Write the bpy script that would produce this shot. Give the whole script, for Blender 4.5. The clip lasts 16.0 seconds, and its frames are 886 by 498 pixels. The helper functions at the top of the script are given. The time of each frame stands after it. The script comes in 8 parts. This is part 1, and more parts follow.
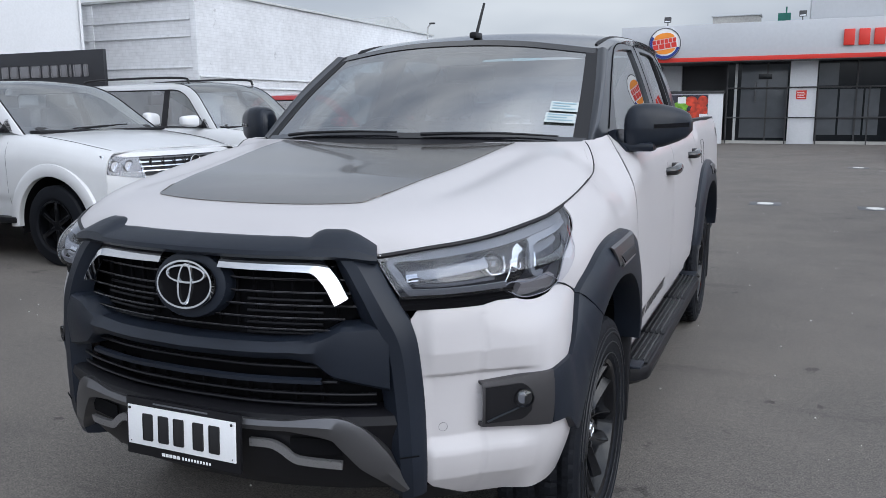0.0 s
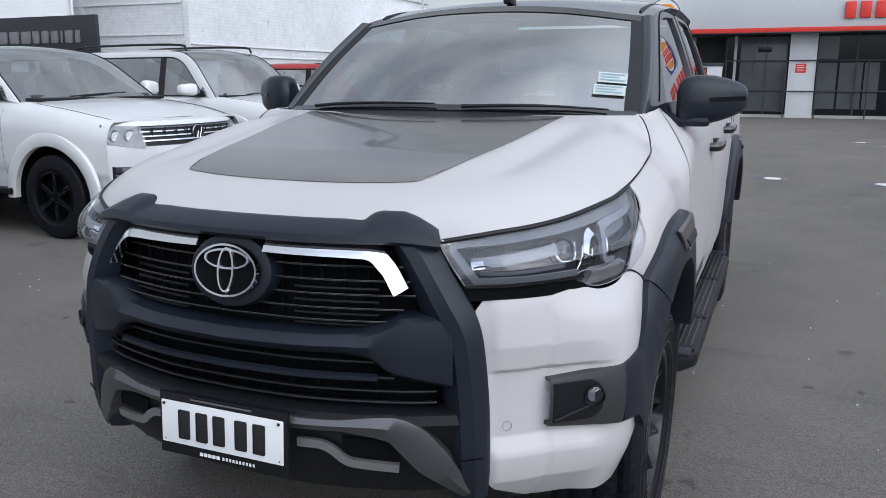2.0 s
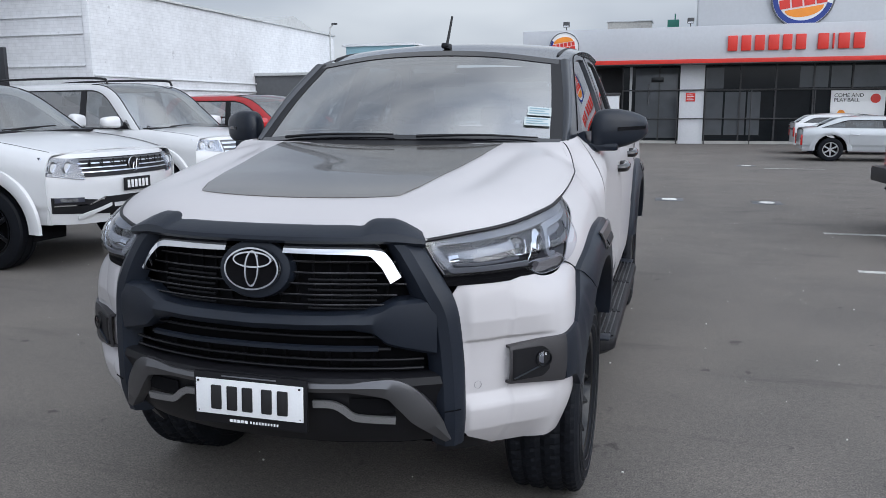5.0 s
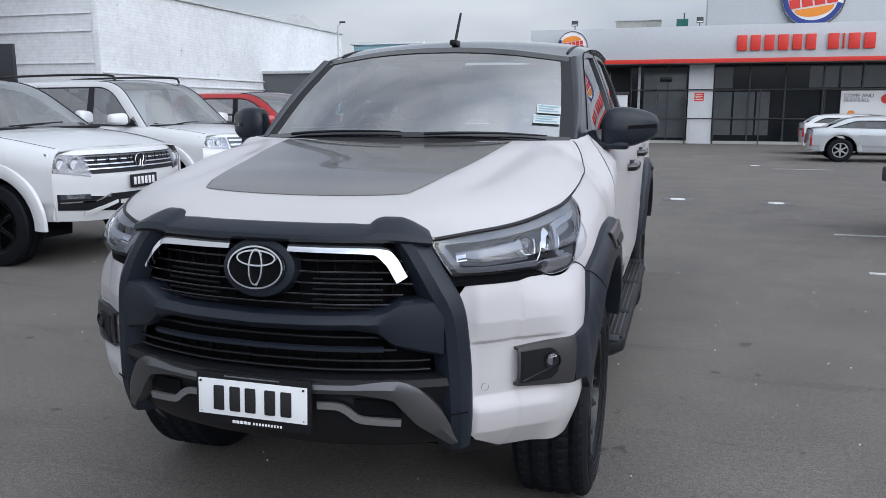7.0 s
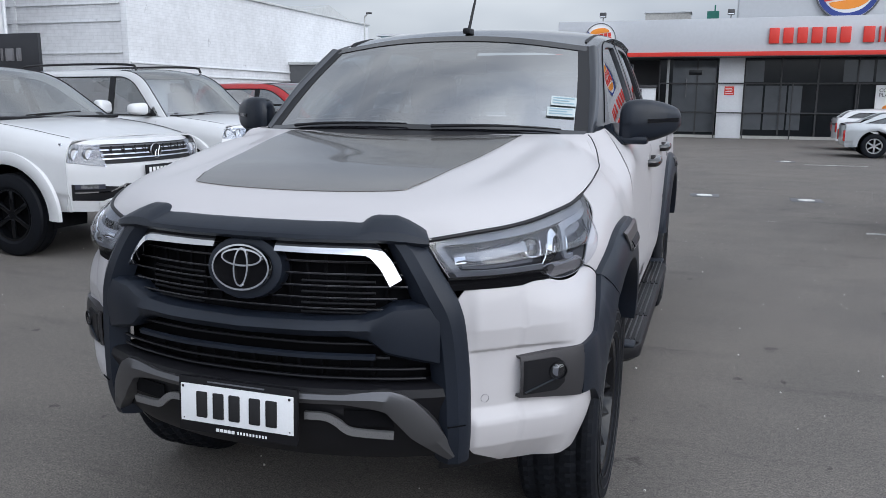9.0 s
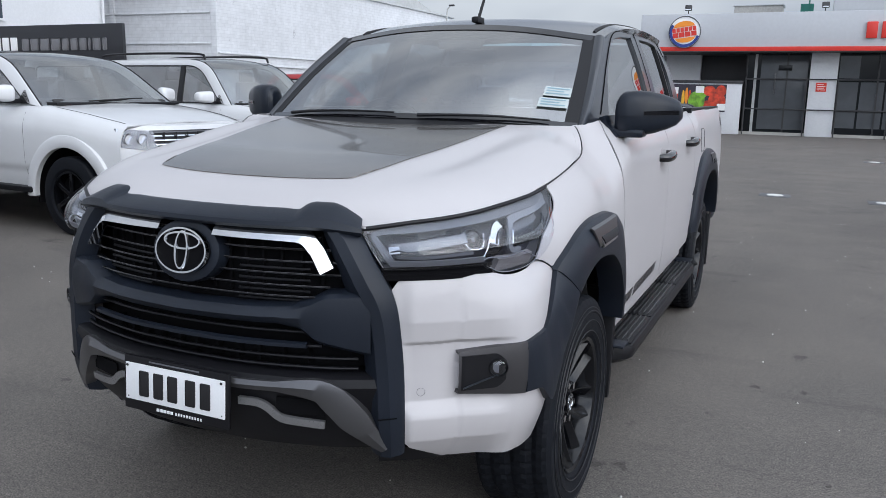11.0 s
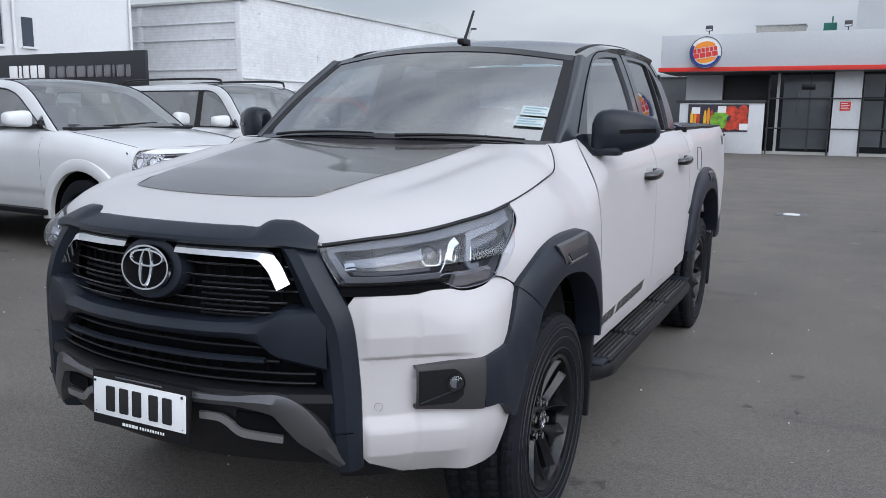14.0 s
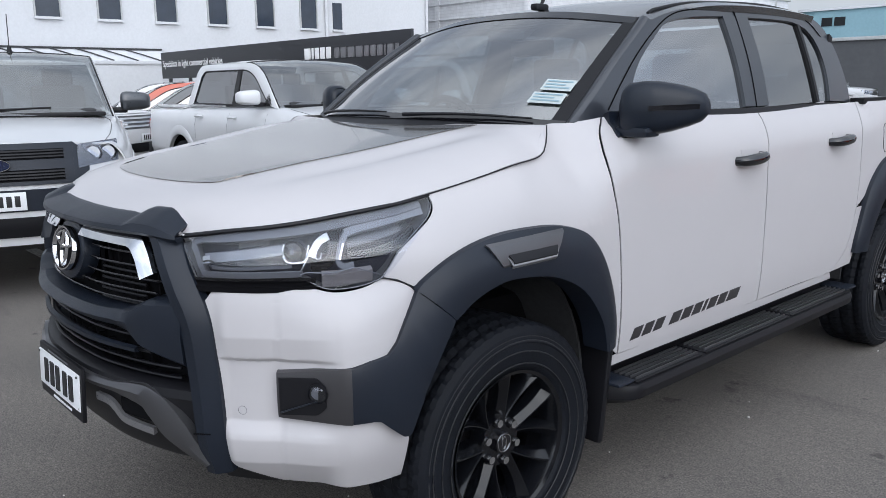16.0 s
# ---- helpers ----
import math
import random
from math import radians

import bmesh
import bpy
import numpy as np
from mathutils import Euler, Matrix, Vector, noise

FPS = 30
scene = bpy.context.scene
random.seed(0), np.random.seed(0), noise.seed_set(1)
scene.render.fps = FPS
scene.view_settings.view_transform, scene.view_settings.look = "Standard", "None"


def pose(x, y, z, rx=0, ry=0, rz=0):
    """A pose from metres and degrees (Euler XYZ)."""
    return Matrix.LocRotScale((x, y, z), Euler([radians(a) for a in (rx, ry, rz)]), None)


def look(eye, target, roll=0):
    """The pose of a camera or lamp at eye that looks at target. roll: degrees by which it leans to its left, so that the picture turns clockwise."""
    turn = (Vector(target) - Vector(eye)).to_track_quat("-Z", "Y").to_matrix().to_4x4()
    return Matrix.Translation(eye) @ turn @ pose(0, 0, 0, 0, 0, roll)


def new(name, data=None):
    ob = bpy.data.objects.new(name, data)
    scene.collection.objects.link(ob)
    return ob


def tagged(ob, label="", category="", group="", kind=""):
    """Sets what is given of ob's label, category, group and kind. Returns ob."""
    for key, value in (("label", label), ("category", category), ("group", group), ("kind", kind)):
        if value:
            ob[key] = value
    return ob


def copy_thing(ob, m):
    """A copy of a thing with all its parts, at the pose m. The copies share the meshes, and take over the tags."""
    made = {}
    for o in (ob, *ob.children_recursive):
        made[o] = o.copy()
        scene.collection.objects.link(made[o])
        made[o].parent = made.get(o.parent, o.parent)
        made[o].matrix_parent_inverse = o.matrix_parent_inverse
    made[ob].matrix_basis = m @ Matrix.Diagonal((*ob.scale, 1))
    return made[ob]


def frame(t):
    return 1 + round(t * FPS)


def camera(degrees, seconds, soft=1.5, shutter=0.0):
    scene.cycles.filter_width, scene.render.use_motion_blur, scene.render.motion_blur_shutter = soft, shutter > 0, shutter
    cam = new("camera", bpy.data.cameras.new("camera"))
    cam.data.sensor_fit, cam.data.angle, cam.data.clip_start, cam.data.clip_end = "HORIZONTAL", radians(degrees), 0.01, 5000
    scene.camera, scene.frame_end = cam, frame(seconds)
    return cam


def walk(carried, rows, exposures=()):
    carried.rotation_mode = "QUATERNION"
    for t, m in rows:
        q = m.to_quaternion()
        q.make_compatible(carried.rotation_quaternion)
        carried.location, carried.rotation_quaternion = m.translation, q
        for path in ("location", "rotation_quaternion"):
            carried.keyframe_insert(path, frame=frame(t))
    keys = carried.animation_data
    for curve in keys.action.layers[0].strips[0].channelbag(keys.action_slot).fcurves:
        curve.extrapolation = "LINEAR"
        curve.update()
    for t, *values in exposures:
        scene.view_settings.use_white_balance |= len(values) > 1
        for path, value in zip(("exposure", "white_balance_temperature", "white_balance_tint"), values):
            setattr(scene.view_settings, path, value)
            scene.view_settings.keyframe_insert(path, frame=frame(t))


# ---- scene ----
cam = camera(57.9, 16.0, soft=0.75)
PATH = [
    (0, (1.426, -1.541, 1.455), (0.641, 0.266, 1.11), -0.4),
    (0.5, (1.417, -1.48, 1.447), (0.628, 0.323, 1.089), -0.2),
    (1, (1.341, -1.18, 1.417), (0.529, 0.606, 1.028), -0.0),
    (1.5, (1.283, -1.1, 1.436), (0.423, 0.656, 1.016), 0.1),
    (2, (1.19, -1.444, 1.454), (0.431, 0.36, 1.039), 0.1),
    (2.5, (1.144, -1.754, 1.478), (0.476, 0.087, 1.074), -0.6),
    (3, (1.176, -1.984, 1.477), (0.584, -0.113, 1.092), -0.3),
    (3.5, (1.195, -2.039, 1.472), (0.636, -0.154, 1.11), -0.5),
    (4, (1.202, -2.04, 1.479), (0.659, -0.147, 1.129), -0.4),
    (6.5, (1.179, -1.97, 1.466), (0.612, -0.083, 1.121), 0.0),
    (7, (1.179, -1.972, 1.468), (0.612, -0.086, 1.12), -0.0),
    (7.5, (1.187, -1.959, 1.464), (0.612, -0.077, 1.11), -0.1),
    (8, (1.198, -1.934, 1.465), (0.612, -0.056, 1.106), -0.1),
    (8.5, (1.196, -1.891, 1.461), (0.587, -0.021, 1.094), 0.2),
    (9, (1.203, -1.794, 1.464), (0.577, 0.07, 1.097), 0.4),
    (9.5, (1.202, -1.683, 1.472), (0.571, 0.177, 1.091), 0.7),
    (9.7, (1.22, -1.651, 1.466), (0.591, 0.207, 1.078), 0.7),
    (11.8, (1.704, -1.591, 1.452), (0.794, 0.15, 1.08), 1.3),
    (12, (1.714, -1.581, 1.453), (0.801, 0.161, 1.087), 1.3),
    (12.5, (1.718, -1.567, 1.453), (0.807, 0.178, 1.099), 0.8),
    (13, (1.718, -1.569, 1.453), (0.817, 0.184, 1.109), 0.6),
    (13.5, (1.727, -1.557, 1.447), (0.844, 0.206, 1.113), 0.6),
    (14, (1.736, -1.555, 1.446), (0.859, 0.211, 1.113), 0.6),
    (14.5, (1.782, -1.513, 1.448), (0.858, 0.228, 1.109), 0.4),
    (15, (1.873, -1.265, 1.417), (0.827, 0.397, 1.036), 0.7),
    (15.2, (1.939, -1.134, 1.437), (0.877, 0.511, 1.029), 0.8),
    (15.5, (2.103, -0.963, 1.445), (0.948, 0.618, 1.038), 0.2),
    (15.6, (2.18, -0.907, 1.428), (0.953, 0.621, 1.027), -0.3),
    (15.8, (2.329, -0.784, 1.426), (0.974, 0.632, 1.03), -0.3),
    (16, (2.442, -0.658, 1.463), (0.988, 0.655, 1.063), -0.6),
]
walk(cam, [(t, look(eye, target, roll)) for t, eye, target, roll in PATH])

# ---- sky and sun ----
world = bpy.data.worlds.new("overcast_sky")
scene.world = world
world.use_nodes = True
wn, wl = world.node_tree.nodes, world.node_tree.links
sky = wn.new("ShaderNodeTexSky")
sky.sky_type, sky.sun_disc = "NISHITA", False
sky.sun_elevation, sky.sun_rotation = radians(29.7), radians(118)
sky.air_density, sky.dust_density = 1.0, 2.0
SUN_STRENGTH, SKY_STRENGTH, CLOUD, ZENITH, GLOW = 0.9, 0.10, 7.7, 0.98, 2.9
tc = wn.new("ShaderNodeTexCoord")
stretch = wn.new("ShaderNodeMapping")
stretch.inputs["Scale"].default_value = (1.2, 1.2, 3.4)
cloud_noise = wn.new("ShaderNodeTexNoise")
cloud_noise.inputs["Scale"].default_value, cloud_noise.inputs["Detail"].default_value = 1.7, 4.0
cloud_noise.inputs["Roughness"].default_value = 0.46
tone = wn.new("ShaderNodeValToRGB")
tone.color_ramp.elements[0].position, tone.color_ramp.elements[0].color = 0.37, (0.52, 0.59, 0.72, 1)
tone.color_ramp.elements[1].position, tone.color_ramp.elements[1].color = 0.63, (0.94, 1.01, 1.11, 1)
cover = wn.new("ShaderNodeMixRGB")
cover.inputs["Fac"].default_value = 0.88
lift = wn.new("ShaderNodeMixRGB")
lift.blend_type = "MULTIPLY"
lift.inputs["Fac"].default_value = 1.0
lift.inputs["Color2"].default_value = (CLOUD, CLOUD, CLOUD, 1)
wl.new(tc.outputs["Generated"], stretch.inputs["Vector"])
wl.new(stretch.outputs["Vector"], cloud_noise.inputs["Vector"])
wl.new(cloud_noise.outputs["Fac"], tone.inputs["Fac"])
wl.new(tone.outputs["Color"], lift.inputs["Color1"])
wl.new(sky.outputs["Color"], cover.inputs["Color1"])
height = wn.new("ShaderNodeSeparateXYZ")
rise = wn.new("ShaderNodeMapRange")
rise.inputs["To Min"].default_value, rise.inputs["To Max"].default_value = 1.0, ZENITH
overhead = wn.new("ShaderNodeMixRGB")
overhead.blend_type = "MULTIPLY"
overhead.inputs["Fac"].default_value = 1.0
wl.new(tc.outputs["Generated"], height.inputs["Vector"])
wl.new(height.outputs["Z"], rise.inputs["Value"])
wl.new(lift.outputs["Color"], overhead.inputs["Color1"])
wl.new(rise.outputs["Result"], overhead.inputs["Color2"])
# thinner, brighter cloud on the sun's side
aim = wn.new("ShaderNodeVectorMath")
aim.operation = "DOT_PRODUCT"
aim.inputs[1].default_value = Vector((17, -9, 9)).normalized()
bright = wn.new("ShaderNodeMapRange")
bright.interpolation_type = "SMOOTHSTEP"
bright.inputs["From Min"].default_value, bright.inputs["From Max"].default_value = -0.15, 1.0
bright.inputs["To Min"].default_value, bright.inputs["To Max"].default_value = 1.0, 1.0 + GLOW
thin = wn.new("ShaderNodeMixRGB")
thin.blend_type = "MULTIPLY"
thin.inputs["Fac"].default_value = 1.0
wl.new(tc.outputs["Generated"], aim.inputs[0])
wl.new(aim.outputs["Value"], bright.inputs["Value"])
wl.new(overhead.outputs["Color"], thin.inputs["Color1"])
wl.new(bright.outputs["Result"], thin.inputs["Color2"])
wl.new(thin.outputs["Color"], cover.inputs["Color2"])
wl.new(cover.outputs["Color"], wn["Background"].inputs["Color"])
wn["Background"].inputs["Strength"].default_value = SKY_STRENGTH
sun_data = bpy.data.lights.new("sun", "SUN")
sun_data.energy, sun_data.angle, sun_data.color = SUN_STRENGTH, radians(60), (1.0, 0.98, 0.95)
sun = new("sun", sun_data)
sun.matrix_world = look((17, -9, 11), (0, 0, 0))
scene.view_settings.exposure = 0.0


# ---- materials ----
def shade(name, color, rough=0.5, metal=0.0, vary=0.12, fine=60.0, broad=2.5, bump=0.0, coat=0.0, dark=0.75, rough_vary=0.08, random_piece=0.0, spec=0.5, coat_rough=0.04):
    m = bpy.data.materials.new(name)
    m.use_nodes = True
    n, l = m.node_tree.nodes, m.node_tree.links
    b = n["Principled BSDF"]
    b.inputs["Roughness"].default_value, b.inputs["Metallic"].default_value = rough, metal
    b.inputs["Coat Weight"].default_value, b.inputs["Coat Roughness"].default_value = coat, coat_rough
    b.inputs["Specular IOR Level"].default_value = spec
    co = n.new("ShaderNodeTexCoord")
    noises = []
    for s in (broad, fine):
        t = n.new("ShaderNodeTexNoise")
        t.inputs["Scale"].default_value, t.inputs["Detail"].default_value = s, 4.0
        l.new(co.outputs["Object"], t.inputs["Vector"])
        noises.append(t)
    both = n.new("ShaderNodeMath")
    both.operation = "MULTIPLY_ADD"
    both.inputs[1].default_value = 0.5
    half = n.new("ShaderNodeMath")
    half.operation = "MULTIPLY"
    half.inputs[1].default_value = 0.5
    l.new(noises[1].outputs["Fac"], half.inputs[0])
    l.new(noises[0].outputs["Fac"], both.inputs[0])
    l.new(half.outputs[0], both.inputs[2])
    ramp = n.new("ShaderNodeValToRGB")
    lo = [c * (1 - vary) * (dark if vary > 0.3 else 1) for c in color]
    hi = [min(1, c * (1 + vary)) for c in color]
    ramp.color_ramp.elements[0].position, ramp.color_ramp.elements[1].position = 0.36, 0.64
    ramp.color_ramp.elements[0].color, ramp.color_ramp.elements[1].color = (*lo, 1), (*hi, 1)
    l.new(both.outputs[0], ramp.inputs["Fac"])
    out = ramp.outputs["Color"]
    if random_piece:
        info = n.new("ShaderNodeObjectInfo")
        rng = n.new("ShaderNodeMapRange")
        rng.inputs["To Min"].default_value, rng.inputs["To Max"].default_value = 1 - random_piece, 1 + random_piece
        l.new(info.outputs["Random"], rng.inputs["Value"])
        mul = n.new("ShaderNodeMixRGB")
        mul.blend_type = "MULTIPLY"
        mul.inputs["Fac"].default_value = 1.0
        l.new(out, mul.inputs["Color1"])
        l.new(rng.outputs[0], mul.inputs["Color2"])
        out = mul.outputs["Color"]
    l.new(out, b.inputs["Base Color"])
    rr = n.new("ShaderNodeMapRange")
    rr.inputs["To Min"].default_value, rr.inputs["To Max"].default_value = max(0.02, rough - rough_vary), min(1, rough + rough_vary)
    l.new(noises[1].outputs["Fac"], rr.inputs["Value"])
    l.new(rr.outputs[0], b.inputs["Roughness"])
    if bump:
        bp = n.new("ShaderNodeBump")
        bp.inputs["Strength"].default_value, bp.inputs["Distance"].default_value = bump, 0.004
        l.new(noises[1].outputs["Fac"], bp.inputs["Height"])
        l.new(bp.outputs["Normal"], b.inputs["Normal"])
    return m


def glass(name, tint, base_gloss=0.05, rough=0.0):
    m = bpy.data.materials.new(name)
    m.use_nodes = True
    n, l = m.node_tree.nodes, m.node_tree.links
    n.remove(n["Principled BSDF"])
    tr, gl, mix = n.new("ShaderNodeBsdfTransparent"), n.new("ShaderNodeBsdfGlossy"), n.new("ShaderNodeMixShader")
    facing, power, gloss = n.new("ShaderNodeLayerWeight"), n.new("ShaderNodeMath"), n.new("ShaderNodeMapRange")
    facing.inputs["Blend"].default_value = 0.5
    power.operation, power.inputs[1].default_value = "POWER", 5.0
    gloss.inputs["To Min"].default_value, gloss.inputs["To Max"].default_value = base_gloss, 1.0
    l.new(facing.outputs["Facing"], power.inputs[0])
    l.new(power.outputs[0], gloss.inputs["Value"])
    tr.inputs["Color"].default_value = (*tint, 1)
    if base_gloss == 0.0:
        l.new(tr.outputs[0], n["Material Output"].inputs["Surface"])
        return m
    gl.inputs["Roughness"].default_value = rough
    l.new(gloss.outputs[0], mix.inputs[0])
    l.new(tr.outputs[0], mix.inputs[1])
    l.new(gl.outputs[0], mix.inputs[2])
    l.new(mix.outputs[0], n["Material Output"].inputs["Surface"])
    return m


def asphalt():
    m = bpy.data.materials.new("asphalt")
    m.use_nodes = True
    n, l = m.node_tree.nodes, m.node_tree.links
    b = n["Principled BSDF"]
    co = n.new("ShaderNodeTexCoord")

    def noise_at(scale, detail=5.0, rough=0.6):
        t = n.new("ShaderNodeTexNoise")
        t.inputs["Scale"].default_value, t.inputs["Detail"].default_value, t.inputs["Roughness"].default_value = scale, detail, rough
        l.new(co.outputs["Object"], t.inputs["Vector"])
        return t

    def ramp_of(t, a, ca, z, cz):
        r = n.new("ShaderNodeValToRGB")
        r.color_ramp.elements[0].position, r.color_ramp.elements[0].color = a, (*ca, 1)
        r.color_ramp.elements[1].position, r.color_ramp.elements[1].color = z, (*cz, 1)
        l.new(t, r.inputs["Fac"])
        return r.outputs["Color"]

    def times(a, c):
        x = n.new("ShaderNodeMixRGB")
        x.blend_type, x.inputs["Fac"].default_value = "MULTIPLY", 1.0
        l.new(a, x.inputs["Color1"])
        l.new(c, x.inputs["Color2"])
        return x.outputs["Color"]

    grain = noise_at(140.0, 3.0, 0.7)
    base = ramp_of(grain.outputs["Fac"], 0.34, (0.062, 0.057, 0.0525), 0.70, (0.232, 0.214, 0.197))
    wide = ramp_of(noise_at(0.35).outputs["Fac"], 0.35, (0.90, 0.90, 0.91), 0.65, (1.07, 1.06, 1.04))
    patch = ramp_of(noise_at(2.6, 5.0, 0.62).outputs["Fac"], 0.315, (0.60, 0.60, 0.61), 0.345, (1.0, 1.0, 1.0))
    mottle = ramp_of(noise_at(38.0, 6.0, 0.75).outputs["Fac"], 0.30, (0.70, 0.70, 0.71), 0.70, (1.26, 1.25, 1.23))
    streak = n.new("ShaderNodeMapping")
    streak.inputs["Scale"].default_value = (0.5, 2.6, 1.0)
    streak.inputs["Rotation"].default_value = (0, 0, 0.35)
    l.new(co.outputs["Object"], streak.inputs["Vector"])
    wet = noise_at(1.1, 6.0, 0.6)
    l.new(streak.outputs["Vector"], wet.inputs["Vector"])
    stains = ramp_of(wet.outputs["Fac"], 0.33, (0.84, 0.84, 0.85), 0.41, (1.0, 1.0, 1.0))
    col = times(times(times(times(base, wide), patch), mottle), stains)
    cloudy = ramp_of(noise_at(1.3, 4.0, 0.55).outputs["Fac"], 0.34, (0.89, 0.895, 0.90), 0.66, (1.08, 1.075, 1.07))
    spots = ramp_of(noise_at(9.0, 2.0, 0.5).outputs["Fac"], 0.255, (0.55, 0.55, 0.56), 0.285, (1.0, 1.0, 1.0))
    col = times(times(col, cloudy), spots)
    vor = n.new("ShaderNodeTexVoronoi")
    vor.inputs["Scale"].default_value = 150.0
    l.new(co.outputs["Object"], vor.inputs["Vector"])
    chips = ramp_of(vor.outputs["Distance"], 0.06, (2.0, 1.95, 1.85), 0.20, (1.0, 1.0, 1.0))
    col = times(col, chips)
    l.new(col, b.inputs["Base Color"])
    b.inputs["Roughness"].default_value = 0.82
    b.inputs["Specular IOR Level"].default_value = 0.3
    bp = n.new("ShaderNodeBump")
    bp.inputs["Strength"].default_value, bp.inputs["Distance"].default_value = 0.6, 0.005
    l.new(grain.outputs["Fac"], bp.inputs["Height"])
    l.new(bp.outputs["Normal"], b.inputs["Normal"])
    return m


WHITE = shade("white_car_paint", (0.470, 0.453, 0.463), 0.45, vary=0.012, fine=900, broad=6, coat=0.45, rough_vary=0.02, coat_rough=0.03, spec=0.15)
WHITE2 = shade("white_car_paint_older", (0.61, 0.615, 0.628), 0.32, vary=0.03, fine=300, broad=4, coat=0.8, rough_vary=0.03)
PLASTIC = shade("dark_grey_plastic", (0.0108, 0.0145, 0.0228), 0.40, vary=0.14, fine=700, broad=5, bump=0.08, spec=0.31)
TRIM_BLACK = shade("black_trim", (0.006, 0.006, 0.008), 0.45, vary=0.15, fine=400, broad=5, spec=0.3)
GLOSS_BLACK = shade("gloss_black", (0.006, 0.006, 0.008), 0.12, vary=0.1, fine=300, broad=5, coat=0.6, rough_vary=0.03)
SATIN_BLACK = shade("satin_black_wrap", (0.014, 0.017, 0.024), 0.34, vary=0.10, fine=500, broad=3, rough_vary=0.04, spec=0.6, coat=0.45)
DECAL = shade("satin_bonnet_film", (0.155, 0.140, 0.128), 0.20, metal=0.68, vary=0.10, fine=600, broad=3, rough_vary=0.03, coat=0.8)
ROOF_BLACK = shade("gloss_black_roof", (0.03, 0.031, 0.035), 0.2, vary=0.10, fine=500, broad=3, rough_vary=0.03, spec=0.8, coat=1.0)
MIRROR_BLACK = shade("satin_black_mirror_cap", (0.008, 0.0115, 0.019), 0.30, vary=0.1, fine=500, broad=4, spec=0.32)
INSERT = shade("polished_grey_insert", (0.13, 0.13, 0.137), 0.30, metal=0.7, vary=0.06, fine=500, broad=5, rough_vary=0.03)
SILVER = shade("grey_metallic_trim", (0.115, 0.115, 0.122), 0.32, metal=0.75, vary=0.08, fine=600, broad=5)
BRONZE = shade("dark_grey_metallic_bezel", (0.062, 0.060, 0.064), 0.38, metal=0.5, vary=0.08, fine=600, broad=5)
CHROME = shade("chrome", (0.66, 0.67, 0.69), 0.06, metal=1.0, vary=0.02, fine=200, broad=8, rough_vary=0.02)
# near-black for dark parts and joints, also for shade painted into hollows
DARK = shade("dark_parts_and_shade", (0.004, 0.004, 0.005), 0.9, vary=0.2, spec=0.1)
RUBBER_MARK = shade("smooth_sidewall_rubber", (0.018, 0.019, 0.022), 0.5, vary=0.15, fine=120, broad=9)
SEAM = shade("shaded_panel_gap", (0.16, 0.16, 0.17), 0.7, vary=0.1)
RUBBER = shade("tyre_rubber", (0.0048, 0.0060, 0.0092), 0.66, vary=0.25, fine=180, broad=8, bump=0.25, spec=0.20)
RIM = shade("black_alloy", (0.0045, 0.005, 0.0066), 0.14, metal=0.0, vary=0.12, fine=300, broad=8, rough_vary=0.03, spec=0.42)
RIM_SILVER = shade("silver_alloy", (0.45, 0.45, 0.46), 0.35, metal=0.7, vary=0.1)
SCREEN = glass("windscreen_glass", (0.86, 0.94, 0.96), 0.52)
CLEAR = glass("clear_inner_face", (1.0, 1.0, 1.0), 0.0)
SIDE_GLASS = glass("side_window_glass", (0.46, 0.55, 0.58), 0.47)
TINT_GLASS = glass("tinted_window_glass", (0.15, 0.18, 0.20), 0.40)
LENS = glass("clear_lamp_lens", (0.90, 0.92, 0.96), 0.08, 0.02)
LAMP_BODY = shade("lamp_housing_grey", (0.145, 0.15, 0.168), 0.32, vary=0.03, fine=20, metal=0.2)
LAMP_DARK = shade("lamp_housing_dark", (0.040, 0.043, 0.060), 0.40, vary=0.05, fine=20, spec=0.3)
LAMP_GUIDE = shade("frosted_light_guide", (0.20, 0.21, 0.235), 0.22, vary=0.03, fine=20)
ARCH = shade("wheel_arch_felt", (0.030, 0.031, 0.034), 0.9, vary=0.3, fine=60, broad=6)
LAMP_CHIN = shade("lamp_chin_grey", (0.20, 0.188, 0.195), 0.35, vary=0.05, fine=200)
LAMP_WHITE = shade("white_light_guide", (0.62, 0.64, 0.68), 0.25, vary=0.05)
RED_LENS = shade("red_lamp_lens", (0.42, 0.012, 0.010), 0.12, vary=0.15, fine=120, coat=0.8)
PLATE_WHITE = shade("plate_white", (0.76, 0.77, 0.79), 0.4, vary=0.03, fine=200)
PRINT_BLACK = shade("black_print", (0.012, 0.012, 0.014), 0.5, vary=0.1)
HOUSING = shade("grey_camera_cover", (0.16, 0.165, 0.17), 0.6, vary=0.1)
TUSK = shade("bright_grey_trim", (0.30, 0.30, 0.31), 0.30, metal=0.7, vary=0.06, fine=600, broad=5)
INTERIOR = shade("dark_cabin_fabric", (0.040, 0.041, 0.045), 0.8, vary=0.25, fine=220, bump=0.2)
DASH = shade("dashboard_plastic", (0.065, 0.068, 0.074), 0.6, vary=0.15, fine=300, bump=0.1)
STICKER = shade("paper_label", (0.44, 0.49, 0.49), 0.6, vary=0.05, fine=150)
STICKER_BLUE = shade("blue_label", (0.22, 0.33, 0.38), 0.6, vary=0.1, fine=150)
RED_PAINT = shade("red_car_paint", (0.42, 0.012, 0.016), 0.3, vary=0.04, coat=1.0)
ORANGE_PAINT = shade("orange_car_paint", (0.48, 0.060, 0.018), 0.3, vary=0.05, coat=1.0)
